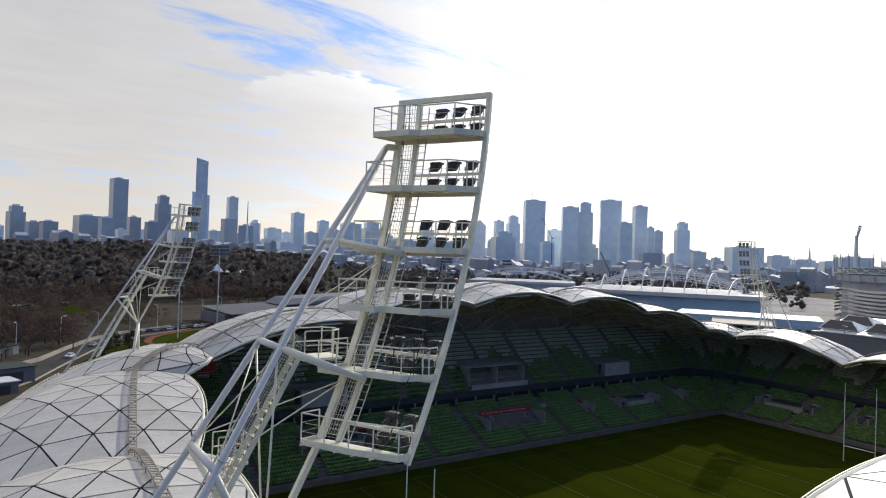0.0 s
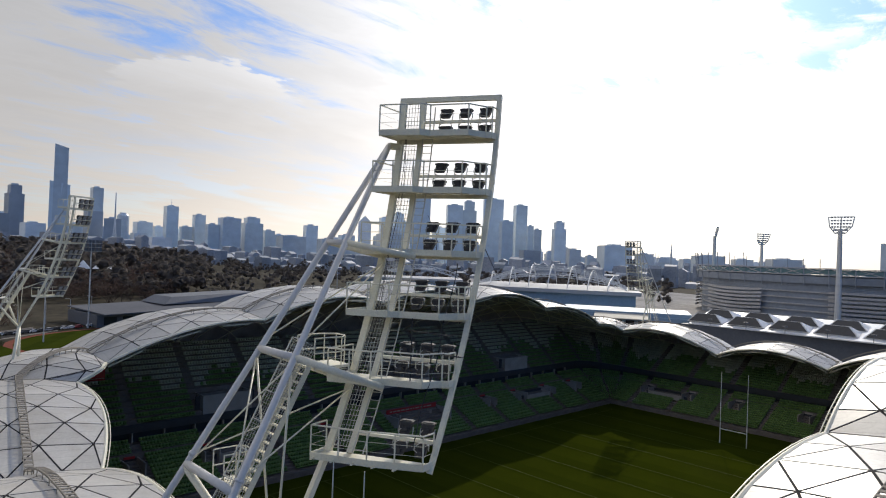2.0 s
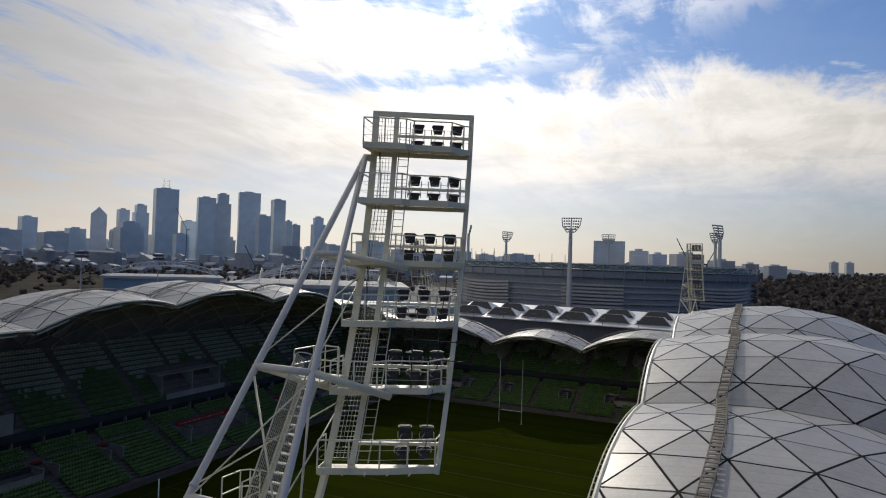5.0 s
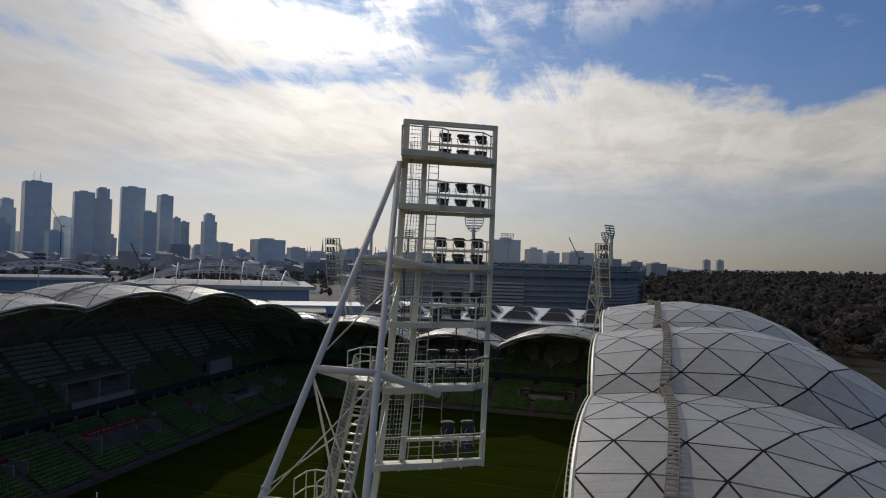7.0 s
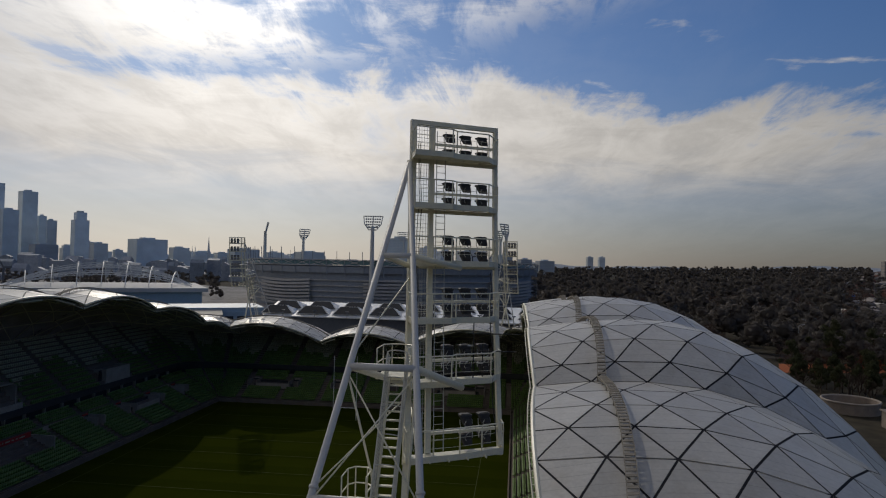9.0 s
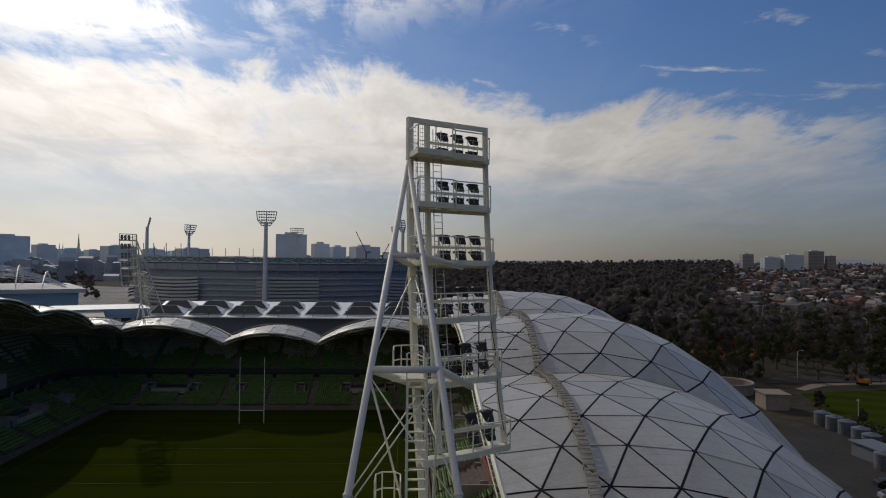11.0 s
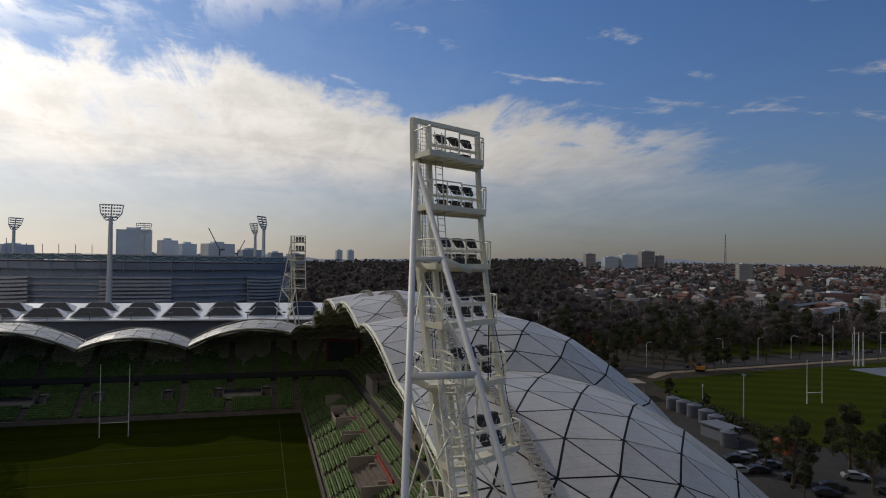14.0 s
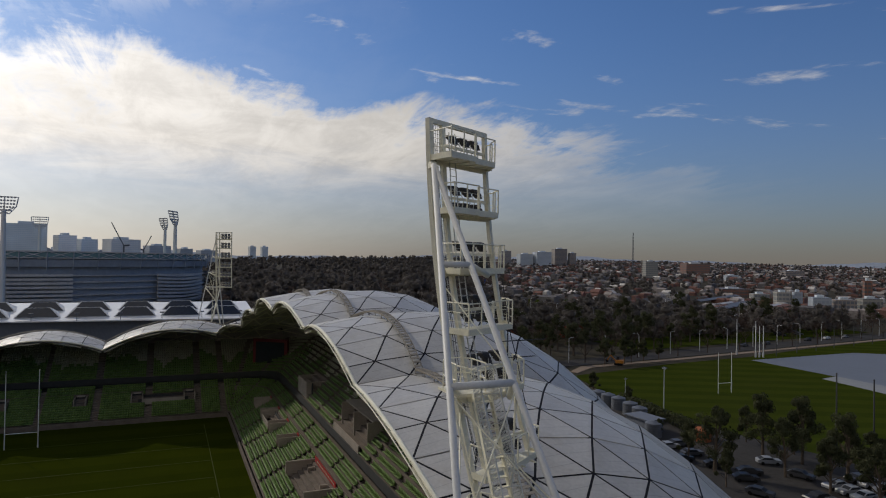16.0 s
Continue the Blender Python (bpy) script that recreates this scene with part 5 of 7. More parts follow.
for x, y in ((105, -220), (112, -262), (113, -279), (115, -299), (117, -319), (120, -340), (123, -360), (126, -382), (109, -240), (106, -200), (104, -186), (102, -172)):
    plant(BARE, x + 4, y, rng.uniform(0.95, 1.35))
for i in range(20):
    u = i / 19
    plant(BARE, 140 + 30 * u + rng.uniform(-8, 14), -180 - 220 * u + rng.uniform(-8, 8), rng.uniform(0.9, 1.3))
for i in range(46):
    u = rng.random()
    plant(EVER, 136 + 50 * u + rng.uniform(0, 60), -170 - 240 * u + rng.uniform(-10, 20), rng.uniform(0.7, 1.45))
for i in range(26):
    plant(BARE, rng.uniform(-150, -60), rng.uniform(200, 330), rng.uniform(1.0, 1.6))
for i in range(16):
    plant(BARE, rng.uniform(-100, 60), rng.uniform(318, 420), rng.uniform(1.0, 1.5))
for i in range(14):
    plant(EVER, rng.uniform(140, 200), rng.uniform(88, 190), rng.uniform(0.7, 1.1))
for x, y, k in ((99.1, -184.9, 1.25), (100.8, -189.6, 1.1), (100.2, -176.7, 1.0), (102.3, -196.5, 1.15), (111.8, -149.9, 1.1), (58.8, -141.3, 0.75), (43.1, -141.3, 0.6), (104.5, -206, 0.9), (122, -178, 1.3), (128, -188, 1.2), (131, -199, 1.4), (127, -170, 1.2), (134, -214, 1.3), (139, -228, 1.4), (118, -160, 1.2), (142, -246, 1.3), (146, -262, 1.5), (137, -180, 1.3), (150, -282, 1.4)):
    plant(EVER, x, y, k)
for i in range(34):
    u, x = rng.random(), rng.uniform(96, 150)
    plant(EVER if u < 0.55 else BARE, x, -122 - 0.35 * (x - 96) - rng.uniform(0, 22), rng.uniform(0.7, 1.2))
for x, y in ((161, -171), (157, -175), (156, -186), (158, -200), (161, -208), (152, -194), (166, -190), (168, -214)):
    plant(RUSSET, x, y, rng.uniform(0.9, 1.3))
for i in range(16):
    plant(BARE, 116 + 2.2 * i + rng.uniform(-3, 8), -176 - 15 * i + rng.uniform(-4, 4), rng.uniform(0.9, 1.3))
state = rng.getstate()
for x, y, k in ((-57, 190, 0.7), (-60, 182, 0.6), (-54, 181, 0.75), (-63, 172, 0.5), (-52, 200, 0.6), (-66, 160, 0.5), (-72, 150, 0.45), (-47, 208, 0.5), (-58, 168, 0.6)):
    plant(EVER, x, y, k)
for i in range(22):
    u = rng.random()
    plant(BARE, -98 + 34 * u + rng.uniform(-9, 2), 176 + 62 * u + rng.uniform(-8, 12), rng.uniform(0.7, 1.2))
for x, y, k in ((180, -352, 1.9), (196, -327, 1.2), (213, -327, 1.25), (208, -281, 1.15), (192, -281, 1.1), (190, -256, 1.6), (188, -426, 1.25), (169, -433, 1.4), (281, -381, 2.4), (197, -391, 1.1), (168, -224, 1.5), (187, -358, 1.5), (174, -346, 1.3)):
    plant(EVER, x, y, k)
rng.setstate(state)
for k in EVER + BARE + RUSSET:
    if "used" in k:
        del k["used"]

# low hedge between the field and the car park
v, q = leaf_cloud(random.Random(4), [((8 + 2.4 * i, -134.5 - 0.42 * i + 0.5 * math.sin(i), 1.3), 2.3) for i in range(16)] + [((-50 + 4 * i, -154, 1.1), 1.8) for i in range(12)], 5200, 0.38)
tagged(mesh_object("hedge", v, q, M_LEAF), "dark clipped hedge along the training field", "hedge", kind="stuff")


def lump(r, centre, size, rings=3, sides=6):
    """An uneven rounded clump of foliage: vertices and quads."""
    v, q = [], []
    for j in range(rings + 1):
        e = math.pi * (j / rings - 0.5)
        for i in range(sides):
            a = 2 * math.pi * (i + 0.5 * (j % 2)) / sides
            k = size * r.uniform(0.65, 1.2)
            v.append((centre[0] + k * math.cos(e) * math.cos(a), centre[1] + k * math.cos(e) * math.sin(a), centre[2] + 0.85 * k * math.sin(e)))
    for j in range(rings):
        for i in range(sides):
            k = (i + 1) % sides
            q.append((j * sides + i, j * sides + k, (j + 1) * sides + k, (j + 1) * sides + i))
    return v, q


def woods(name, spots, material, label, bare=False):
    """Many far trees as one mesh: loose leaf clumps round uneven inner masses, finer near than far; each spot x, y, height."""
    kinds = {}
    for level, (blobs, leaves, size) in enumerate(((5, 190, 0.058), (4, 100, 0.080), (3, 40, 0.10))):
        for i in range(8):
            r = random.Random(20 + i)
            balls = [((r.uniform(-0.26, 0.26), r.uniform(-0.26, 0.26), r.uniform(0.30, 0.55)), r.uniform(0.15, 0.25)) for _ in range(blobs - 1)] + [((r.uniform(-0.12, 0.12), r.uniform(-0.12, 0.12), r.uniform(0.62, 0.80)), r.uniform(0.14, 0.20))]
            v, q = [], []
            for c, k in () if bare else balls:
                lv, lq = lump(r, c, k * (0.78 if level < 2 else 0.84))
                q += [tuple(len(v) + m for m in f) for f in lq]
                v += lv
            lv, lq = leaf_cloud(r, [(c, k * 1.1) for c, k in balls], leaves, size * (0.7 if bare else 1.0))
            q += [tuple(len(v) + m for m in f) for f in lq]
            v += [tuple(p) for p in lv]
            kinds[level, i] = np.array(v), np.array(q)
    vs, qs, n = [], [], 0
    r = random.Random(9)
    for x, y, h in spots:
        far = math.hypot(x + 98, y + 42)
        v, q = kinds[0 if far < 520 else 1 if far < 950 else 2, r.randrange(8)]
        a = r.uniform(0, 6.28)
        w = h * r.uniform(0.8, 1.35)
        c, k = math.cos(a) * w, math.sin(a) * w
        vs.append(np.stack([v[:, 0] * c - v[:, 1] * k + x, v[:, 0] * k + v[:, 1] * c + y, v[:, 2] * h + land(x, y)], -1))
        qs.append(q + n)
        n += len(v)
    return tagged(fast_mesh(name, np.concatenate(vs), np.concatenate(qs), material), label, "woods", kind="stuff")


def spread(count, b0, b1, d0, d1, h0, h1, seed, clear=()):
    """Spots in a sector round the stadium: bearings in degrees, distances in metres."""
    r = random.Random(seed)
    out = []
    while len(out) < count:
        b, d = radians(r.uniform(b0, b1)), math.sqrt(r.uniform(d0 * d0, d1 * d1))
        x, y = -95 + d * math.cos(b), -45 + d * math.sin(b)
        if any(x0 < x < x1 and y0 < y < y1 for x0, x1, y0, y1 in clear):
            continue
        if (x - 532) ** 2 / 160 ** 2 + (y - 80) ** 2 / 160 ** 2 < 1 or (x - 20) ** 2 / 90 ** 2 + (y - 225) ** 2 / 70 ** 2 < 1:
            continue
        out.append((x, y, h0 + (h1 - h0) * (1.25 * r.random() ** 2 + 0.1)))
    return out


HEX = ((185, 250, -70, 100), (180, 480, 90, 470))
GARDEN = ((-20, 120, 255, 330), (-180, 140, 300, 425))
woods("garden_woods", spread(2300, 66, 101, 400, 1500, 10, 24, 1, GARDEN), M_LEAF_HAZED, "dense dark woods of the gardens below the city")
woods("garden_tall_trees", spread(60, 72, 101, 450, 950, 18, 25, 16, GARDEN), M_LEAF_HAZED, "tall uneven trees standing over the garden woods")
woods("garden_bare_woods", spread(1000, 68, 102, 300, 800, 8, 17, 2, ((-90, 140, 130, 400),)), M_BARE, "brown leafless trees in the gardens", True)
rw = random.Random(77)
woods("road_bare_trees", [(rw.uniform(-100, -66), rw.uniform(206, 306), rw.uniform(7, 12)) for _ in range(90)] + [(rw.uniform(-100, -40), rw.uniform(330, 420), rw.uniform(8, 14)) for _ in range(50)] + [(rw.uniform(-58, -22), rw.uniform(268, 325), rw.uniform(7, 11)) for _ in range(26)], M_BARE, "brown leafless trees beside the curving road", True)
woods("river_trees", spread(1500, 26, 70, 440, 1900, 8, 17, 3, HEX), M_LEAF_HAZED, "hazy trees between the arenas and the city")
woods("east_woods", spread(1150, -25, -1, 310, 1250, 6, 21, 4, ((185, 245, -80, 100),)), M_LEAF_HAZED, "dark park woods reaching to the horizon")
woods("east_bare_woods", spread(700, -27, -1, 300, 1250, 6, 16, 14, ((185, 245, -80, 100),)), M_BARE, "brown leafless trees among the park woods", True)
woods("east_tall_trees", spread(80, -25, -1, 420, 1000, 19, 27, 15, ((185, 245, -80, 100),)), M_LEAF_HAZED, "tall uneven trees standing over the park woods")
woods("east_far_woods", spread(1700, -27, 2, 1100, 3000, 11, 25, 5), M_LEAF_HAZED, "far dark woods along the horizon")
woods("yard_trees", spread(620, -54, -22, 290, 600, 5, 14, 6, ((-60, 150, -440, -100), (210, 460, -640, -372), (300, 460, -420, -265))), M_LEAF_HAZED, "scattered trees along the rail yards")
woods("suburb_trees", spread(3300, -66, -22, 520, 2700, 5, 13, 7, ((210, 400, -640, -372),)), M_LEAF_HAZED, "trees between the suburban houses")
woods("yard_bare_trees", spread(380, -56, -20, 270, 520, 6, 11, 8, ((-60, 150, -440, -100),)), M_BARE, "brown leafless trees along the rail yards", True)


# ---- suburb: many small houses ----
def houses(count, seed, material, b0, b1, d0, d1, tall, label, name="suburb_houses", big=1.0):
    r = random.Random(seed)
    vs, qs, n = [], [], 0
    for x, y, h in spread(count, b0, b1, d0, d1, 0.8, tall, seed):
        w, d, h = r.uniform(5, 13) * big, r.uniform(6, 16) * big, h * 4.0
        a = radians(20) + r.choice((0, math.pi / 2)) + r.uniform(-0.08, 0.08)
        z = land(x, y)
        g = r.uniform(0.0, 0.35) * w
        base = [(-w / 2, -d / 2, 0), (w / 2, -d / 2, 0), (w / 2, d / 2, 0), (-w / 2, d / 2, 0), (-w / 2, -d / 2, h), (w / 2, -d / 2, h), (w / 2, d / 2, h), (-w / 2, d / 2, h), (0, -d / 2 + 0.5, h + g), (0, d / 2 - 0.5, h + g)]
        c, k = math.cos(a), math.sin(a)
        vs += [(px * c - py * k + x, px * k + py * c + y, pz + z) for px, py, pz in base]
        qs += [tuple(n + i for i in f) for f in ((0, 1, 5, 4), (1, 2, 6, 5), (2, 3, 7, 6), (3, 0, 4, 7), (4, 8, 9, 7), (5, 6, 9, 8), (4, 5, 8, 8), (6, 7, 9, 9))]
        n += 10
    qs = [tuple(dict.fromkeys(f)) for f in qs]
    ob = mesh_object(name, vs, qs, material)
    return tagged(ob, label, "houses", kind="stuff")


for m, (col, seed, count, tall) in enumerate((((0.28, 0.25, 0.235), 31, 1400, 1.4), ((0.165, 0.090, 0.075), 32, 1400, 1.4), ((0.140, 0.132, 0.136), 33, 1600, 1.5), ((0.50, 0.47, 0.44), 34, 480, 1.3))):
    hm = mat("suburb_wall", col, 0.8, 0.0, 0.4, 0.02, fine=30)
    houses(count, seed, hm, -66, -23, 540, 2800, tall, ("pale rendered", "red brick and tile", "grey roofed", "white walled")[m] + " suburban houses seen from afar", big=0.82)

# Blue-grey wall colours, with some of the distance haze put in.
for m, (col, seed, count, tall) in enumerate((((0.31, 0.33, 0.37), 41, 320, 8.0), ((0.25, 0.28, 0.32), 42, 320, 6.5), ((0.38, 0.40, 0.43), 43, 260, 6.0))):
    hm = mat("city_wall", col, 0.7, 0.0, 0.3, 0.03, fine=12)
    houses(count, seed, hm, 3, 92, 1150, 2300, tall, ("grey", "blue-grey", "pale grey")[m] + " low city blocks below the towers", "city_blocks", 2.2)

# low hills along the horizon; distance haze is put into their blue-grey colour
hv, hq, hn = [], [], 120
for j, (d, k) in enumerate(((3500, 0.0), (3900, 0.75), (4300, 1.0), (4700, 0.8))):
    for i in range(hn + 1):
        b = -80 + 88 * i / hn
        top = 58 + 14 * math.sin(b * 0.16 + 0.4) + 7 * math.sin(b * 0.55 + j) + 3 * math.sin(b * 2.1 + 2 * j)
        hv.append((d * math.cos(radians(b)), d * math.sin(radians(b)), k * max(top, 6) - 1))
for j in range(3):
    for i in range(hn):
        p0 = j * (hn + 1) + i
        hq.append((p0, p0 + hn + 1, p0 + hn + 2, p0 + 1))
tagged(mesh_object("far_hills", hv, hq, mat("hazy_far_hills", (0.26, 0.29, 0.34), 0.95, 0.0, 0.15, 0.004), smooth=True), "low hills along the horizon, coloured blue-grey for haze", "hills", kind="structure")

# ---- larger buildings ----
def facade(name, wall, glass, floor=3.6, bay=3.0, rough=0.35):
    """Rows of windows between floors and piers, in a far building's own coordinates."""
    m = bpy.data.materials.new(name)
    m.use_nodes = True
    n, l = m.node_tree.nodes, m.node_tree.links
    p = n["Principled BSDF"]
    co = n.new("ShaderNodeTexCoord")
    sp = n.new("ShaderNodeSeparateXYZ")
    l.new(co.outputs["Object"], sp.inputs[0])

    def math_node(op, a, b):
        q = n.new("ShaderNodeMath")
        q.operation = op
        for i, v in enumerate((a, b)):
            if isinstance(v, (int, float)):
                q.inputs[i].default_value = v
            else:
                l.new(v, q.inputs[i])
        return q.outputs[0]

    row = math_node("LESS_THAN", math_node("FRACT", math_node("DIVIDE", sp.outputs[2], floor), 0), 0.62)
    both = math_node("ADD", sp.outputs[0], sp.outputs[1])
    col = math_node("LESS_THAN", math_node("FRACT", math_node("DIVIDE", both, bay), 0), 0.8)
    win = math_node("MULTIPLY", row, col)
    noise_t = n.new("ShaderNodeTexNoise")
    noise_t.inputs["Scale"].default_value, noise_t.inputs["Detail"].default_value = 0.03, 5
    l.new(co.outputs["Object"], noise_t.inputs["Vector"])
    mix = n.new("ShaderNodeMix")
    mix.data_type = "RGBA"
    mix.inputs[6].default_value, mix.inputs[7].default_value = (*wall, 1), (*glass, 1)
    l.new(win, mix.inputs[0])
    hsv = n.new("ShaderNodeHueSaturation")
    l.new(mix.outputs[2], hsv.inputs["Color"])
    info = n.new("ShaderNodeObjectInfo")
    l.new(math_node("ADD", math_node("MULTIPLY", noise_t.outputs["Fac"], 0.5), math_node("ADD", math_node("MULTIPLY", info.outputs["Random"], 0.25), 0.62)), hsv.inputs["Value"])
    l.new(hsv.outputs[0], p.inputs["Base Color"])
    p.inputs["Roughness"].default_value = rough
    return m


# The next four carry distance haze in their lightened, bluish colours.
F_BLUE = facade("hazed_blue_glass_tower", (0.70, 0.77, 0.83), (0.60, 0.70, 0.78), rough=0.3)
F_GREY = facade("hazed_grey_stone_tower", (0.68, 0.73, 0.78), (0.56, 0.63, 0.69))
F_PALE = facade("hazed_pale_tower", (0.84, 0.85, 0.86), (0.7, 0.74, 0.79))
F_DARK = facade("hazed_dark_tower", (0.4, 0.44, 0.49), (0.33, 0.37, 0.43))
F_BROWN = facade("brown_block", (0.30, 0.25, 0.22), (0.14, 0.15, 0.17))
EYE0 = Vector((-87.5, -59.8))


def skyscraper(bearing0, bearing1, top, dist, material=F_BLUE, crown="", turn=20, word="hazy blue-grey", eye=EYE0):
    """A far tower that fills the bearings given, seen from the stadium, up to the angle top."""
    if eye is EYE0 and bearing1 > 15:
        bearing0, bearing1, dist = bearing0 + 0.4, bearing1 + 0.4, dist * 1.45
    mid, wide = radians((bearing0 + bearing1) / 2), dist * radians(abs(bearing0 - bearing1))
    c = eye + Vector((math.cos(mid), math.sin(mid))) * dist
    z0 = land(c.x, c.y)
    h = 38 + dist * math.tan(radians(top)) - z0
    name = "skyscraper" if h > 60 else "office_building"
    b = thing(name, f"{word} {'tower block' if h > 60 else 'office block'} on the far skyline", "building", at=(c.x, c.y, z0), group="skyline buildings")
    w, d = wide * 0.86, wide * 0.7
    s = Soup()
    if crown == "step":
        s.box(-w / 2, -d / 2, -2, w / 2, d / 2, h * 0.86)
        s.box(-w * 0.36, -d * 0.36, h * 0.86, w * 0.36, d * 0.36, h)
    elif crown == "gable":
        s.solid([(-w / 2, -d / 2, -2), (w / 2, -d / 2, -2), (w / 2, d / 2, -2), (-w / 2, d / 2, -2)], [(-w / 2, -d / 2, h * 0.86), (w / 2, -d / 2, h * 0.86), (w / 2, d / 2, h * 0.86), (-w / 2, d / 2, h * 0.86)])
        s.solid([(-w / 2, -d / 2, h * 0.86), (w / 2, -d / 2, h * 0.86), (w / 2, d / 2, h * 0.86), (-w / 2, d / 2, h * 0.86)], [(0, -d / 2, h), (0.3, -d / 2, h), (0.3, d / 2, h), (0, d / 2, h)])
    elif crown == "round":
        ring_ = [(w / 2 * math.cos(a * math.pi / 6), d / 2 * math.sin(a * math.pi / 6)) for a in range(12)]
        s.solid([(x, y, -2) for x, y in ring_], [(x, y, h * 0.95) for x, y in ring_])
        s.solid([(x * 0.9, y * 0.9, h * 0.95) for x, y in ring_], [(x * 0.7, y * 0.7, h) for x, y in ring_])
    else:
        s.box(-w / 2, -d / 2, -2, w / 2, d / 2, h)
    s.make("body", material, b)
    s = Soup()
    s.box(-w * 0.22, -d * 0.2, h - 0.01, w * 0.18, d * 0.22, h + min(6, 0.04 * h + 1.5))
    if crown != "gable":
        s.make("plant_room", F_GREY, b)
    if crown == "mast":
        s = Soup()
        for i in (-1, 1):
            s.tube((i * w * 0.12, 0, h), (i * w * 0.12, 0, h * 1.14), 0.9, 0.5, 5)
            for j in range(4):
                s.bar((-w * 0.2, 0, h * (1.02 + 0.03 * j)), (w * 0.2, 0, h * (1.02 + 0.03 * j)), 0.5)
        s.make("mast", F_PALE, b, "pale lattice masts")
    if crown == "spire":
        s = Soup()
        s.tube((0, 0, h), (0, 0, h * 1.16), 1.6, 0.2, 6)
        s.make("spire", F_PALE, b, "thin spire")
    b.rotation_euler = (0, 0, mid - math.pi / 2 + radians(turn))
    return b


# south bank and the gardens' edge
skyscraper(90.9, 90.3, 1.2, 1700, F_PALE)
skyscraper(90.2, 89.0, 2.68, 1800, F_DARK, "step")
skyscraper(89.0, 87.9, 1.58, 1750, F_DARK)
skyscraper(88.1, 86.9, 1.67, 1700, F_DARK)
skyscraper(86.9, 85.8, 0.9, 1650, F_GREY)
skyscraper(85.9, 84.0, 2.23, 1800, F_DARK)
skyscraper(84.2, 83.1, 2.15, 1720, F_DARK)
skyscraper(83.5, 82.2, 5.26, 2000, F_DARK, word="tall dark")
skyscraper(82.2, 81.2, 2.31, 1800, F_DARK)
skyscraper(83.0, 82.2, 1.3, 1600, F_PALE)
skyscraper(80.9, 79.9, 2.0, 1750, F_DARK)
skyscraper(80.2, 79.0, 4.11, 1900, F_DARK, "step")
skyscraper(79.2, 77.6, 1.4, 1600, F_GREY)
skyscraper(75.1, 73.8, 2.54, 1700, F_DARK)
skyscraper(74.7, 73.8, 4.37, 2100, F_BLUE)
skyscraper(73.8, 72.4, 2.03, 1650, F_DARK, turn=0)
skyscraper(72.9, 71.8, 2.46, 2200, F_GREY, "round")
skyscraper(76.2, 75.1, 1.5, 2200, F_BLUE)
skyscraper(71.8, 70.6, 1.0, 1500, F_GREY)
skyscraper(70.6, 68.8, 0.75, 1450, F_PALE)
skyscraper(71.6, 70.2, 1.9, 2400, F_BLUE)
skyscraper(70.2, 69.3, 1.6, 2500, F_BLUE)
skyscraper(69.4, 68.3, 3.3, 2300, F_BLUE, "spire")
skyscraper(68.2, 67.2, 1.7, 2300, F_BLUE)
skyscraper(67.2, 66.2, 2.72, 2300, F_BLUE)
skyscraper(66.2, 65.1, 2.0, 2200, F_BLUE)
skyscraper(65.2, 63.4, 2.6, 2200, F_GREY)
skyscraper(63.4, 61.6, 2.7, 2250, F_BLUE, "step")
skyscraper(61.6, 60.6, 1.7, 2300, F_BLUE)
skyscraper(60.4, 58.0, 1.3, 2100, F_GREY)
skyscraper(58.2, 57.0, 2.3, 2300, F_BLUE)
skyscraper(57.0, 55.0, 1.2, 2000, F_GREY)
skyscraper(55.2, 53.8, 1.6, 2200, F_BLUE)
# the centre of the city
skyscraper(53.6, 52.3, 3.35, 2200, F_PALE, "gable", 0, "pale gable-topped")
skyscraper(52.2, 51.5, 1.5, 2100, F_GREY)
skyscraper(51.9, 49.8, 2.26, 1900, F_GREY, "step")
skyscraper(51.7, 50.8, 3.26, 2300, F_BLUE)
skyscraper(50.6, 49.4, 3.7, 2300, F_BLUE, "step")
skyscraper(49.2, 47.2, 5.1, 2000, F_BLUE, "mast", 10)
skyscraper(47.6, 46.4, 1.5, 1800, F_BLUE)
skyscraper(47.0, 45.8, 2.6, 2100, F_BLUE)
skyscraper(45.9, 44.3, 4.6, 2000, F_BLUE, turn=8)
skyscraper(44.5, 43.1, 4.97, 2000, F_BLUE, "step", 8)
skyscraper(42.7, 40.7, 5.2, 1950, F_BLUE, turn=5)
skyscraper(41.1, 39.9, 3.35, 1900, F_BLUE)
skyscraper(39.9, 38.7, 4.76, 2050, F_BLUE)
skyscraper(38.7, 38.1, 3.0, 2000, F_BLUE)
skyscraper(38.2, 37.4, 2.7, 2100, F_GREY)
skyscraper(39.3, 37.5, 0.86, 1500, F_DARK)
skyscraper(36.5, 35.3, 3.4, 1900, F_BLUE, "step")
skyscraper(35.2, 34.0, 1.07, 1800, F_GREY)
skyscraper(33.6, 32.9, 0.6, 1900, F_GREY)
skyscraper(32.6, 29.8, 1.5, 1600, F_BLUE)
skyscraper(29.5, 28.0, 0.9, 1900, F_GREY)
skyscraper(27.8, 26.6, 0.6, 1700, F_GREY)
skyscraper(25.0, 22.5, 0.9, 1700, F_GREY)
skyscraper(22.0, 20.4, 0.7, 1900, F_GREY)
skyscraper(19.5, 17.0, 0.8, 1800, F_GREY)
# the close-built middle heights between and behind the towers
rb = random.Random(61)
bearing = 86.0
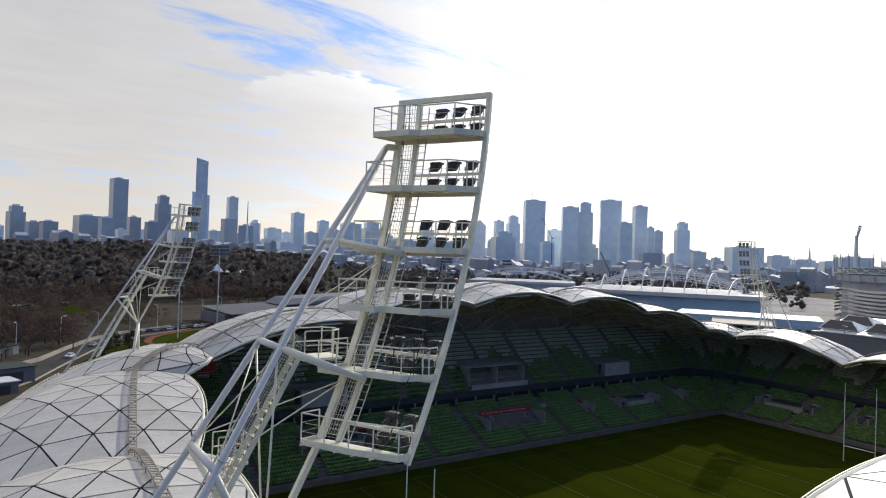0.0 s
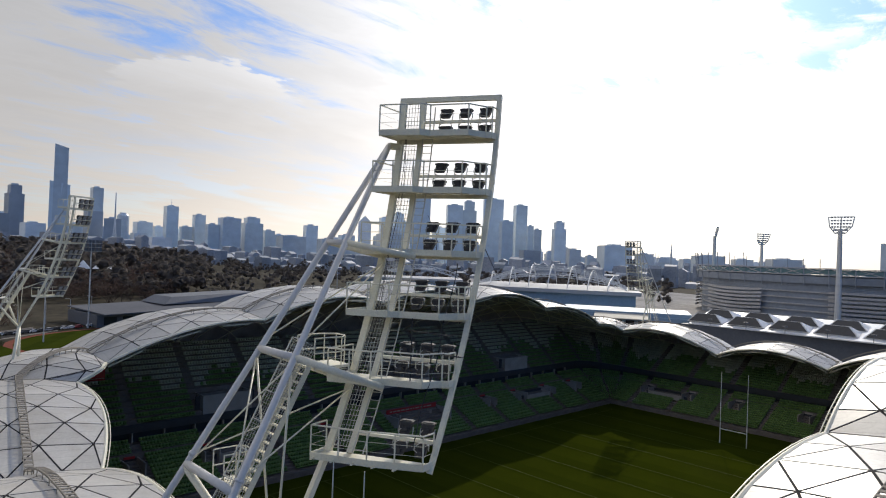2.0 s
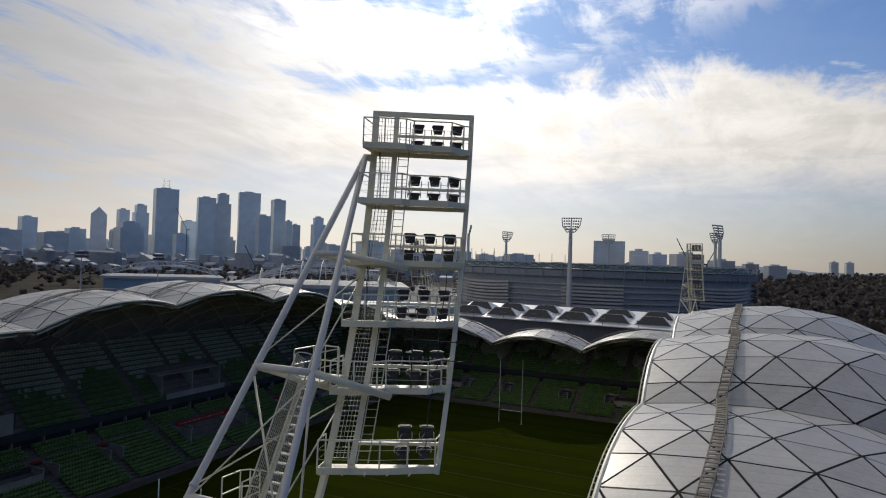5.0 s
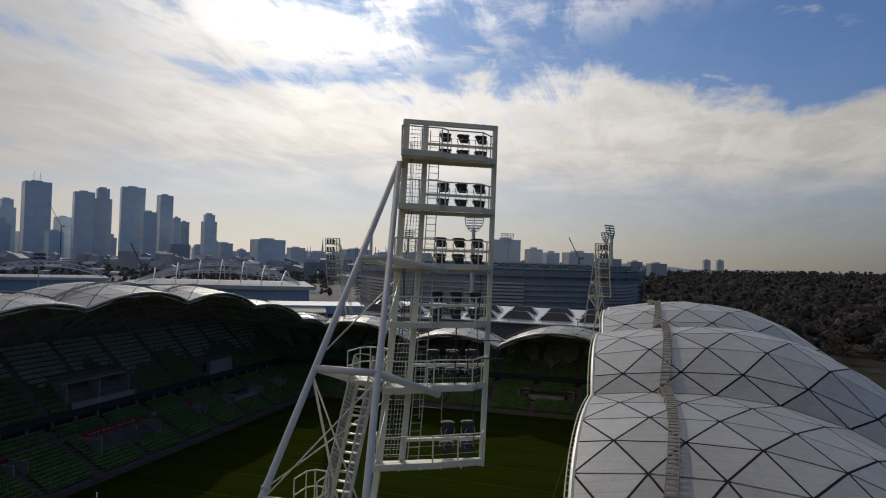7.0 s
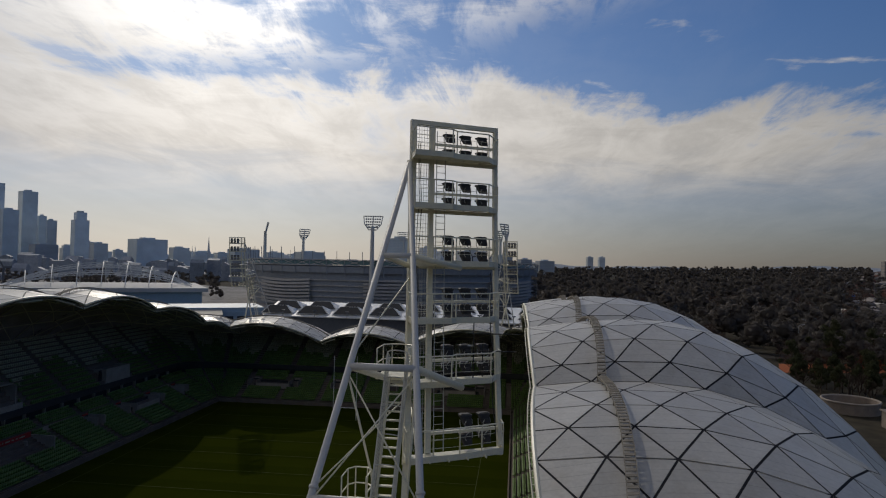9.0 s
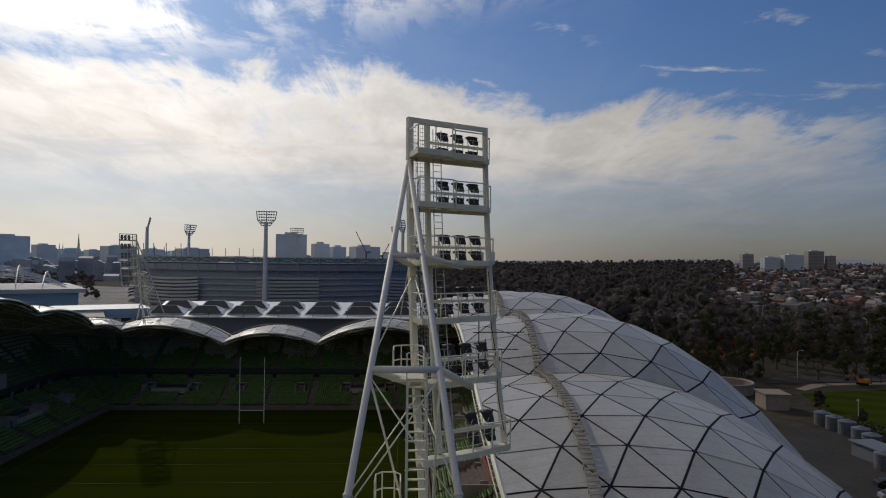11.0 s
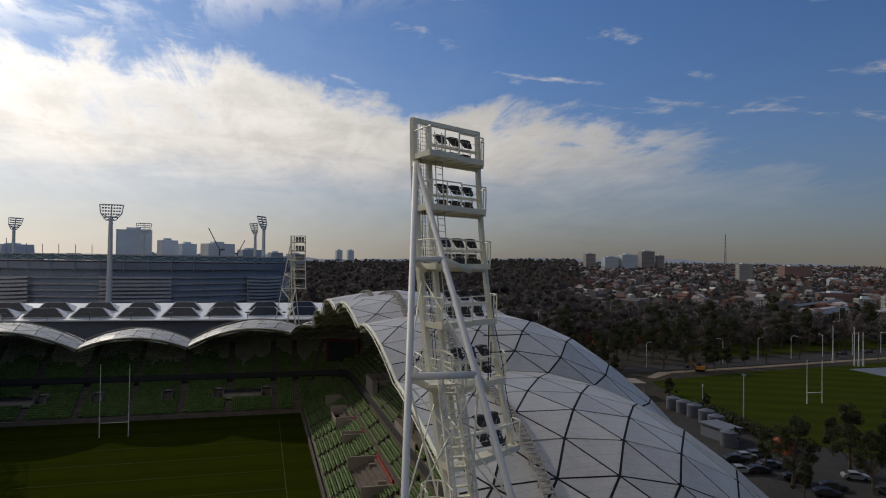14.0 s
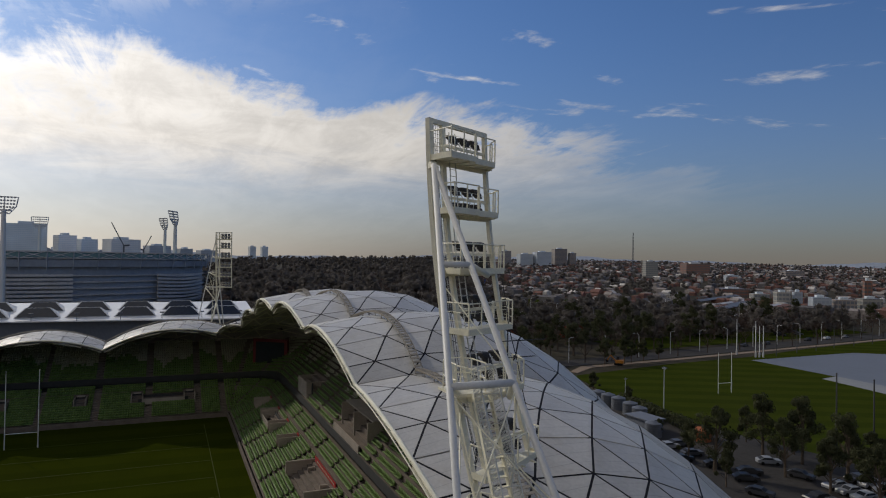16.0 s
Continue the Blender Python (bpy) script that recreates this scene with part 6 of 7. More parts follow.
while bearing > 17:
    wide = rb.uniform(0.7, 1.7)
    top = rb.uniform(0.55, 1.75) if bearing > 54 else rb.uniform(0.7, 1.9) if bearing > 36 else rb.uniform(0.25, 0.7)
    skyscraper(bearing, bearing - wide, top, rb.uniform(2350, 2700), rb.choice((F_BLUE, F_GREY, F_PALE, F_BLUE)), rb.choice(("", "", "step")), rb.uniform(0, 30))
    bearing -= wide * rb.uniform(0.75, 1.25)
# behind the oval stadium, and over the woods
skyscraper(12.6, 9.6, 2.15, 1500, F_BLUE, turn=0)
skyscraper(9.4, 7.9, 1.4, 1450, F_PALE)
skyscraper(7.8, 6.4, 1.15, 1500, F_GREY)
skyscraper(6.2, 3.6, 1.2, 1300, F_PALE)
skyscraper(3.2, 1.2, 0.75, 1400, F_DARK)
skyscraper(0.6, -0.6, 0.55, 1500, F_DARK)
skyscraper(-1.0, -2.6, 0.45, 1600, F_DARK)
skyscraper(-5.6, -6.2, 0.85, 2600, F_GREY)
skyscraper(-6.6, -7.2, 0.85, 2600, F_GREY)
skyscraper(-27.3, -28.3, 0.85, 1900, F_BROWN, word="beige")
skyscraper(-28.8, -30.2, 0.6, 1800, F_DARK)
skyscraper(-30.2, -31.8, 0.8, 1800, F_DARK)
skyscraper(-31.9, -33.2, 1.1, 1900, F_BROWN, word="beige")
skyscraper(-33.3, -34.0, 0.75, 1900, F_BROWN)
E16 = Vector((-99.1, -25.5))
F_BRICK = facade("red_brick_block", (0.22, 0.10, 0.07), (0.10, 0.09, 0.09))
F_CREAM = facade("cream_block", (0.31, 0.295, 0.26), (0.16, 0.17, 0.18))
skyscraper(-40.2, -41.4, 0.12, 1250, F_CREAM, word="cream", eye=E16)
skyscraper(-43.2, -45.4, 0.0, 1450, F_BRICK, word="red brick", eye=E16)
skyscraper(-45.9, -48.4, -1.95, 820, F_BRICK, word="long red brick", eye=E16)
skyscraper(-50.1, -51.3, -2.1, 650, F_CREAM, word="cream", eye=E16)
skyscraper(-51.4, -52.1, -2.05, 655, F_DARK, word="dark glazed", eye=E16)
skyscraper(-52.5, -54.0, -2.4, 620, F_DARK, word="dark glazed", eye=E16)
skyscraper(-54.0, -55.6, -2.5, 630, F_BROWN, word="brown", eye=E16)
skyscraper(-55.7, -57.2, -2.35, 640, F_CREAM, word="yellowish", eye=E16)
skyscraper(-56.0, -56.6, -1.05, 690, F_BRICK, word="slim red brick", eye=E16)
skyscraper(-48.4, -49.8, -2.3, 690, F_CREAM, word="cream", eye=E16)
skyscraper(-46.5, -47.6, -0.9, 1250, F_DARK, word="grey", eye=E16)
skyscraper(-50.6, -52.2, -0.45, 1500, F_BROWN, word="dark brown", eye=E16)


def rail_shed(x, y, long, wide, turn, tint):
    """A long low platform roof over the rail yard."""
    t = thing("rail_shed", "long low platform roof along the rail yard", "rail shed", at=(x, y, land(x, y)), group="rail sheds")
    s = Soup()
    s.solid([(-long / 2, -wide / 2, 4.2), (long / 2, -wide / 2, 4.2), (long / 2, wide / 2, 4.2), (-long / 2, wide / 2, 4.2)], [(-long / 2, -wide / 2, 4.5), (long / 2, -wide / 2, 4.5), (long / 2, 0, 5.6), (-long / 2, 0, 5.6)])
    s.make("roof", tint, t)
    for i in range(9):
        s = Soup()
        xx = -long / 2 + long * (i + 0.5) / 9
        s.bar((xx, 0, 0), (xx, 0, 4.3), 0.5)
        s.make("post", M_SLATE, t)
    t.rotation_euler = (0, 0, radians(turn))


M_RUST = mat("rusty_roof", (0.20, 0.12, 0.10), 0.8, 0.0, 0.3, 0.05)
for i in range(9):
    rail_shed(232 + 17 * i + (i % 3) * 9, -400 - 16 * i - (i % 2) * 30, 150 - 6 * (i % 4), 6 + (i % 3) * 2, -62 + (i % 3), (M_PALE, M_RUST, M_SLATE)[i % 3])
# catenary masts over the tracks
for i in range(22):
    t = thing("rail_mast", "slim grey mast over the rail tracks", "mast", at=(250 + 16 * (i // 2) + (i % 2) * 12, -330 - 17 * (i // 2), 0), group="rail masts")
    s = Soup()
    s.tube((0, 0, -0.1), (0, 0, 9), 0.16, sides=6)
    s.make("shaft", M_POLE, t)
    s = Soup()
    s.bar((0, -3.4, 8.4), (0, 0.2, 8.4), 0.12)
    s.make("arm", M_POLE, t)


def tall_glass_tower(bearing, dist):
    """The tallest tower: a slim glass shaft with a set-back upper part and a notched top."""
    mid = radians(bearing)
    c = EYE0 + Vector((math.cos(mid), math.sin(mid))) * dist
    b = thing("skyscraper", "very tall slim blue glass tower with a notched top", "building", at=(c.x, c.y, 0), group="skyline buildings")
    w = dist * radians(1.35)
    h = 38 + dist * math.tan(radians(7.4))
    for x0, x1, z1, nm in ((-w / 2, w / 2, h * 0.66, "lower_shaft"), (-w * 0.32, w * 0.36, h, "upper_shaft"), (-w * 0.5, -w * 0.3, h * 0.52, "wing")):
        s = Soup()
        s.solid([(x0, -w * 0.4, -2), (x1, -w * 0.4, -2), (x1, w * 0.4, -2), (x0, w * 0.4, -2)], [(x0, -w * 0.4, z1), (x1, -w * 0.34, z1 - 0.03 * h), (x1, w * 0.34, z1 - 0.03 * h), (x0, w * 0.4, z1)])
        s.make(nm, F_BLUE, b)
    b.rotation_euler = (0, 0, mid - math.pi / 2)
    return b


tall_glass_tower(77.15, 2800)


def lattice_spire(bearing, dist, top):
    """A flared white lattice spire."""
    mid = radians(bearing)
    c = EYE0 + Vector((math.cos(mid), math.sin(mid))) * dist
    t = thing("lattice_spire", "slender white lattice spire flaring at its foot", "spire", at=(c.x, c.y, 12))
    h = 26 + dist * math.tan(radians(top))
    s = Soup()
    n = 8
    prof = [(22, 0), (10, 0.10), (5, 0.22), (2.6, 0.4), (1.2, 0.6), (0.3, 1.0)]
    for i in range(n):
        a, a2 = 2 * math.pi * i / n, 2 * math.pi * (i + 1) / n
        for (r0, z0), (r1, z1) in zip(prof, prof[1:]):
            s.tube((r0 * math.cos(a), r0 * math.sin(a), z0 * h), (r1 * math.cos(a), r1 * math.sin(a), z1 * h), 0.55, sides=4)
            s.tube((r0 * math.cos(a), r0 * math.sin(a), z0 * h), (r1 * math.cos(a2), r1 * math.sin(a2), z1 * h), 0.4, sides=4)
    s.make("lattice", F_PALE, t)
    return t


lattice_spire(73.4, 1500, 4.1)


def church(bearing, dist, top):
    mid = radians(bearing)
    c = EYE0 + Vector((math.cos(mid), math.sin(mid))) * dist
    t = thing("church", "grey stone church with one tall spire and two small ones", "church", at=(c.x, c.y, 0))
    h = 38 + dist * math.tan(radians(top))
    s = Soup()
    s.box(-10, 6, 0, 10, 50, h * 0.42)
    s.make("nave", F_GREY, t)
    for y, k, nm in ((0, 1.0, "tall_spire"), (40, 0.72, "small_spire"), (49, 0.72, "small_spire")):
        s = Soup()
        s.box(-4 * k, y - 4 * k, 0, 4 * k, y + 4 * k, h * 0.5 * k)
        s.tube((0, y, h * 0.5 * k), (0, y, h * k), 4.5 * k, 0.15, 8)
        s.make(nm, F_GREY, t)
    t.rotation_euler = (0, 0, mid)
    return t


church(27.0, 2200, 1.9)


def radio_mast(bearing, dist, top):
    mid = radians(bearing)
    c = EYE0 + Vector((math.cos(mid), math.sin(mid))) * dist
    t = thing("radio_mast", "thin lattice radio mast above the suburb", "mast", at=(c.x, c.y, 0))
    h = 38 + dist * math.tan(radians(top))
    s = Soup()
    for i in range(3):
        a = 2.1 * i
        s.tube((3 * math.cos(a), 3 * math.sin(a), 0), (0.6 * math.cos(a), 0.6 * math.sin(a), h), 0.45, 0.3, 4)
    for j in range(14):
        z = h * j / 14
        r = 3 - 2.4 * j / 14
        for i in range(3):
            s.tube((r * math.cos(2.1 * i), r * math.sin(2.1 * i), z), (r * math.cos(2.1 * i + 2.1), r * math.sin(2.1 * i + 2.1), z + h / 14), 0.2, sides=4)
    s.make("lattice", M_SLATE, t)
    return t


radio_mast(-38.6, 1400, 2.6)


def crane(bearing, dist, base, jib, lean):
    """A luffing tower crane."""
    mid = radians(bearing)
    c = EYE0 + Vector((math.cos(mid), math.sin(mid))) * dist
    t = thing("tower_crane", "tower crane with a raised jib on the skyline", "crane", at=(c.x, c.y, 0), group="tower cranes")
    h = 38 + dist * math.tan(radians(base))
    s = Soup()
    s.bar((0, 0, 0), (0, 0, h), 2.6)
    s.make("mast", M_SLATE, t)
    s = Soup()
    s.bar((0, 0, h), (-lean * jib * 0.5, 0, h + jib), 1.6)
    s.bar((0, 0, h), (lean * 9, 0, h + 1), 3.0)
    s.make("jib", M_SLATE, t)
    t.rotation_euler = (0, 0, mid - math.pi / 2)
    return t


crane(47.0, 2400, 1.9, 73, 1)
crane(4.8, 1250, 0.7, 40, 1)
crane(3.3, 1300, 0.4, 26, -1)
crane(42.0, 1000, -0.9, 30, 1)


# Distance haze is put into this lightened blue-grey of the cladding.
M_OVAL = mat("hazed_blue_grey_cladding", (0.27, 0.30, 0.35), 0.7, 0.0, 0.15, 0.03)
M_SLAB = mat("grey_stadium_concrete", (0.46, 0.45, 0.45), 0.85, 0.0, 0.2, 0.06)


# ---- oval stadium with six lamp masts ----
def oval_stadium(cx, cy):
    o = thing("oval_stadium", "huge dark oval stadium with banded facade and glass roof edge", "stadium", at=(cx, cy, 0))
    n = 56

    def loop(a, b, z):
        return [(a * math.cos(2 * math.pi * i / n), b * math.sin(2 * math.pi * i / n), z) for i in range(n)]

    def belt(name, a, b, z0, z1, flare, material, label=""):
        v = loop(a, b, z0) + loop(a + flare, b + flare, z1)
        q = [(i, (i + 1) % n, n + (i + 1) % n, n + i) for i in range(n)]
        inner = loop(a - 1.5, b - 1.5, z1)
        v += inner
        q += [(n + i, n + (i + 1) % n, 2 * n + (i + 1) % n, 2 * n + i) for i in range(n)]
        mesh_object(name, v, q, material, o, label)

    A, B = 128, 138
    belt("core_wall", A - 3, B - 3, 0, 34, 0, M_OVAL, "dark recessed wall")
    for z in (4.5, 9.0, 13.5, 18.0, 22.5):
        belt("floor_slab", A - 1, B - 1, z, z + 0.9, 0.2, M_SLAB, "thin grey concrete floor edge")
    belt("upper_wall", A + 1, B + 1, 29, 34, 1, M_OVAL)

    def arc_slat(i0, i1, z, high, out, sag):
        """A slat along part of the oval, a little lower at its middle."""
        q = Soup()
        for i in range(i0 * 2, i1 * 2):
            t0, t1 = 2 * math.pi * i / (2 * n), 2 * math.pi * (i + 1) / (2 * n)
            u0, u1 = (i - i0 * 2) / (2 * (i1 - i0)), (i + 1 - i0 * 2) / (2 * (i1 - i0))
            p = [((A + out) * math.cos(t), (B + out) * math.sin(t), z - sag * 4 * u * (1 - u)) for t, u in ((t0, u0), (t1, u1))]
            q.bar(p[0], p[1], 1.0, high)
        return q.make("louvre", M_SLAB, o)

    # stacked louvres over the stairs; the bays between them are open
    for g, i0 in enumerate(range(0, n, 7)):
        for j in range(8):
            arc_slat(i0, i0 + (4 if g % 2 else 3), 4.0 + 2.75 * j, 1.55, 2.2, 1.1 if g % 2 else 0.0)
    # open truss along the roof's edge
    for i in range(n):
        a0, a1 = 2 * math.pi * i / n, 2 * math.pi * (i + 1) / n
        p0, p1 = [Vector(((A + 2.6) * math.cos(t), (B + 2.6) * math.sin(t), 0)) for t in (a0, a1)]
        q = Soup()
        for z in (35.0, 39.6):
            q.bar(p0 + Vector((0, 0, z)), p1 + Vector((0, 0, z)), 0.5)
        q.bar(p0 + Vector((0, 0, 35.0)), p1 + Vector((0, 0, 39.6)), 0.35)
        q.bar(p0 + Vector((0, 0, 39.6)), p1 + Vector((0, 0, 35.0)), 0.35)
        q.make("edge_truss", M_SLAB, o)
    belt("roof_edge", A + 2, B + 2, 35.5, 39.0, -2, M_TEAL, "teal glass roof edge")
    v = loop(A + 1, B + 1, 39.0) + loop(A - 40, B - 40, 36.0)
    mesh_object("roof", v, [(i, (i + 1) % n, n + (i + 1) % n, n + i) for i in range(n)], M_TEAL, o, "sloping glass and steel roof")
    for i in range(n):
        a = 2 * math.pi * i / n
        s = Soup()
        s.tube(((A + 2) * math.cos(a), (B + 2) * math.sin(a), 27), ((A + 3.5) * math.cos(a), (B + 3.5) * math.sin(a), 39 if math.sin(a) < 0.35 else 50), 0.35, sides=4)
        s.make("roof_post", M_OVAL, o)
    return o


oval_stadium(532, 80)


def lamp_mast(x, y, h, face):
    t = thing("lamp_mast", "tall white lamp mast with a tilted head of floodlights", "lamp mast", at=(x, y, 0), group="oval stadium lamp masts")
    s = Soup()
    s.tube((0, 0, 0), (0, 0, h - 6), 2.1, 1.3, 10)
    s.make("shaft", M_PALEROOF, t)
    s = Soup()
    d = Vector((math.cos(face), math.sin(face), 0))
    p = Vector((-d.y, d.x, 0))
    z = Vector((0, 0, 1))
    f = [-p * 3.0 + z * (h - 9), p * 3.0 + z * (h - 9), p * 7.5 + z * (h + 2) + d * 2.5, -p * 7.5 + z * (h + 2) + d * 2.5]
    waist = [f[0].lerp(f[3], 0.42) - p * 1.6, f[1].lerp(f[2], 0.42) + p * 1.6]
    for q0, q1 in ((f[0], f[1]), (f[1], waist[1]), (waist[1], f[2]), (f[2], f[3]), (f[3], waist[0]), (waist[0], f[0]), (f[0], waist[1]), (f[1], waist[0])):
        s.bar(q0, q1, 0.55)
    s.bar(z * (h - 10), z * (h + 2) + d * 2.5, 0.7)
    s.make("head_frame", M_PALEROOF, t, "pale flared lamp frame")
    for r in range(5):
        k = 0.2 + 0.78 * r / 4
        half = (3.0 + 3.9 * k / 0.42 * 0.42 + (1.6 * k / 0.42 if k < 0.42 else 1.6 * (1 - k) / 0.58)) * 0.94
        c = f[0].lerp(f[1], 0.5).lerp(f[3].lerp(f[2], 0.5), k)
        s = Soup()
        s.bar(c - p * half, c + p * half, 0.3)
        s.make("lamp_rail", M_PALEROOF, t)
        for i in range(7):
            m = c + p * half * (2 * (i + 0.5) / 7 - 1)
            s = Soup()
            s.bar(m - d * 0.5, m + d * 0.5, 1.0, 1.15)
            # Lamps are pale: light from behind the head is put into their colour.
            s.make("lamp", M_PALE, t)
    return t


for x, y in ((390, 71), (471, -31), (591, -23), (652, 92), (494, 199), (612, 201)):
    lamp_mast(x, y, 72, math.atan2(80 - y, 532 - x))


# ---- hall with hexagonal skylights ----
def skylight_hall():
    hall = thing("skylight_hall", "low dark hall with a white roof of hexagonal skylights", "hall", at=(0, 0, 0))
    s = Soup()
    s.box(197, -60, 0, 246, 84, 11.2)
    s.make("wall", M_SLATE, hall, "dark wall")
    s = Soup()
    lo, hi = 11.8, 16.0
    s.solid([(191, -62, lo - 0.5), (236, -62, hi - 0.5), (238, 88, hi - 0.5), (197, 80, lo - 0.5)], [(191, -62, lo), (236, -62, hi), (238, 88, hi), (197, 80, lo)])
    s.make("roof", M_HALLROOF, hall, "sloping white metal roof")
    for i in range(8):
        y = -49 + 17.6 * i
        for x, k in ((200, 1.0), (215, 0.95)):
            zb = lo + (x - 192) * 0.092
            zr = zb + 12.5 * 0.092
            e = Soup()
            front = [(x, y - 8.2 * k, zb), (x, y + 8.2 * k, zb), (x + 1.9, y + 4.5 * k, zb + 3.9), (x + 1.9, y - 4.5 * k, zb + 3.9)]
            rear = [(x + 12.5, y - 6.2 * k, zr), (x + 12.5, y + 6.2 * k, zr), (x + 11.5, y + 3.8 * k, zr + 0.9), (x + 11.5, y - 3.8 * k, zr + 0.9)]
            e.solid(front, rear)
            sky_l = e.make("skylight", M_HALLROOF, hall, "white wedge-shaped skylight hood")
            mid = sum((Vector(p) for p in front), Vector()) / 4
            pane = [Vector(p).lerp(mid, 0.10) + Vector((-0.05, 0, 0.02)) for p in front]
            g = Soup()
            g.solid(pane, [p + Vector((-0.12, 0, 0.06)) for p in pane])
            g.make("glazing", M_GLASS, sky_l, "dark glazing")
    for i in range(9):
        y = -55 + 15.5 * i
        s = Soup()
        s.tube((194, y, 11.7), (194, y, 14.6), 0.12, sides=5)
        s.bar((194, y - 0.9, 14.6), (194, y + 0.9, 14.6), 0.6, 0.5)
        s.make("roof_lamp", M_SLATE, hall, "small dark lamp on the roof edge")
    return hall


skylight_hall()


# ---- arenas with white roof trusses ----
def truss_arch(s, a, b, rise, depth, n, w):
    """A lattice arch between two points."""
    a, b = Vector(a), Vector(b)
    lo, hi = [], []
    for i in range(n + 1):
        t = i / n
        p = a.lerp(b, t)
        z = rise * 4 * t * (1 - t)
        lo.append(p + Vector((0, 0, z)))
        hi.append(p + Vector((0, 0, z + depth)))
    for i in range(n):
        s.bar(lo[i], lo[i + 1], w)
        s.bar(hi[i], hi[i + 1], w)
        s.bar(lo[i], hi[i + 1], w * 0.6)
        s.bar(hi[i], lo[i + 1], w * 0.6)


def arena(x, y, turn, wide, deep, wall, rise, label, arches, roofmat, long=False):
    o = thing("arena", label, "arena", at=(x, y, 0), group="arenas")
    s = Soup()
    s.box(-wide / 2, -deep / 2, 0, wide / 2, deep / 2, wall)
    s.make("hall_body", M_BLUEWALL, o, "grey-blue cladding")
    s = Soup()
    s.box(-wide / 2 - 3, -deep / 2 - 3, wall, wide / 2 + 3, deep / 2 + 3, wall + 2.2)
    s.make("roof", roofmat, o, "flat pale roof")
    for i in range(arches):
        s = Soup()
        t = (i + 0.5) / arches - 0.5
        if long:
            truss_arch(s, (-wide / 2, t * deep * 0.7, wall + 2.2), (wide / 2, t * deep * 0.7, wall + 2.2), rise, 4.0, 18, 0.5)
        else:
            truss_arch(s, (t * wide, -deep * 0.44, wall + 2.2), (t * wide * 0.8, deep * 0.44, wall + 2.2), rise * (1.15 - 3.0 * t * t), 1.8, 16, 0.36)
        s.make("roof_truss", M_PALEROOF, o, "white lattice roof arch")
    for i in range(0 if long else 5):
        s = Soup()
        t = (i + 0.5) / 5 - 0.5
        truss_arch(s, (-wide * 0.46, t * deep * 0.8, wall + 2.2), (wide * 0.46, t * deep * 0.8, wall + 2.2), rise * (1.1 - 3.0 * t * t), 1.4, 18, 0.32)
        s.make("cross_truss", M_PALEROOF, o, "white lattice roof arch")
    o.rotation_euler = (0, 0, radians(turn))
    return o


arena(262, 206, 122, 104, 84, 19.0, 11.0, "pale arena with curved white lattice roof trusses", 7, M_ARENA)
arena(345, 445, 137, 96, 66, 14, 9, "distant arena with a long white lattice roof truss", 2, M_ARENA, True)


def blue_hall():
    h = thing("blue_hall", "blue-clad hall with a pale sloping eave", "hall", at=(205, 118, 0))
    s = Soup()
    s.box(-16, -30, 0, 16, 30, 12.5)
    s.make("wall", M_BLUEWALL, h, "blue cladding")
    s = Soup()
    s.box(-15, -31, 12.5, 17, 31, 14.6)
    s.make("roof", M_BLUEWALL, h, "flat blue-grey roof")
    s = Soup()
    s.solid([(-23, -11, 11.4), (-15.1, -11, 13.2), (-15.1, 14, 13.2), (-23, 14, 11.4)], [(-23, -11, 11.8), (-15.1, -11, 13.7), (-15.1, 14, 13.7), (-23, 14, 11.8)])
    s.make("eave", mat("cream_eave_sheet", (0.50, 0.46, 0.38), 0.7, 0.0, 0.1, 0.2), h, "pale sloping eave")
    for i in range(10):
        s = Soup()
        s.box(-16.2, -28 + 5.8 * i, 2.0, -16.02, -24 + 5.8 * i, 10.5)
        s.make("window", M_GLASS, h)
    h.rotation_euler = (0, 0, radians(30))
    return h


blue_hall()


def long_low_hall():
    h = thing("athletics_hall", "dark low hall with a thin pale oversailing roof", "hall", at=(32, 276, 0))
    s = Soup()
    s.box(-34, -10, 0, 46, 24, 5.6)
    s.make("wall", M_SLATE, h, "dark wall")
    s = Soup()
    s.solid([(-33, -16, 5.8), (50, -14, 8.6), (50, 28, 9.4), (-33, 28, 6.6)], [(-33, -16, 6.3), (50, -14, 9.1), (50, 28, 9.9), (-33, 28, 7.1)])
    s.make("roof", mat("grey_sheet_roof", (0.115, 0.12, 0.135), 0.85, 0.0, 0.15, 0.05), h, "thin grey roof")
    s = Soup()
    s.solid([(2, 0, 8.6), (56, 2, 9.4), (56, 26, 9.4), (2, 26, 8.6)], [(8, 4, 12.0), (56, 4, 13.8), (56, 24, 13.8), (8, 24, 12.0)])
    s.make("roof_lantern", M_SLATE, h)
    for i in range(9):
        e = Soup()
        e.box(-31 + 8.4 * i, -10.25, 1.0, -25.5 + 8.4 * i, -10.02, 4.6)
        e.make("window", M_GLASS, h)
    h.rotation_euler = (0, 0, radians(6))
    return h


long_low_hall()


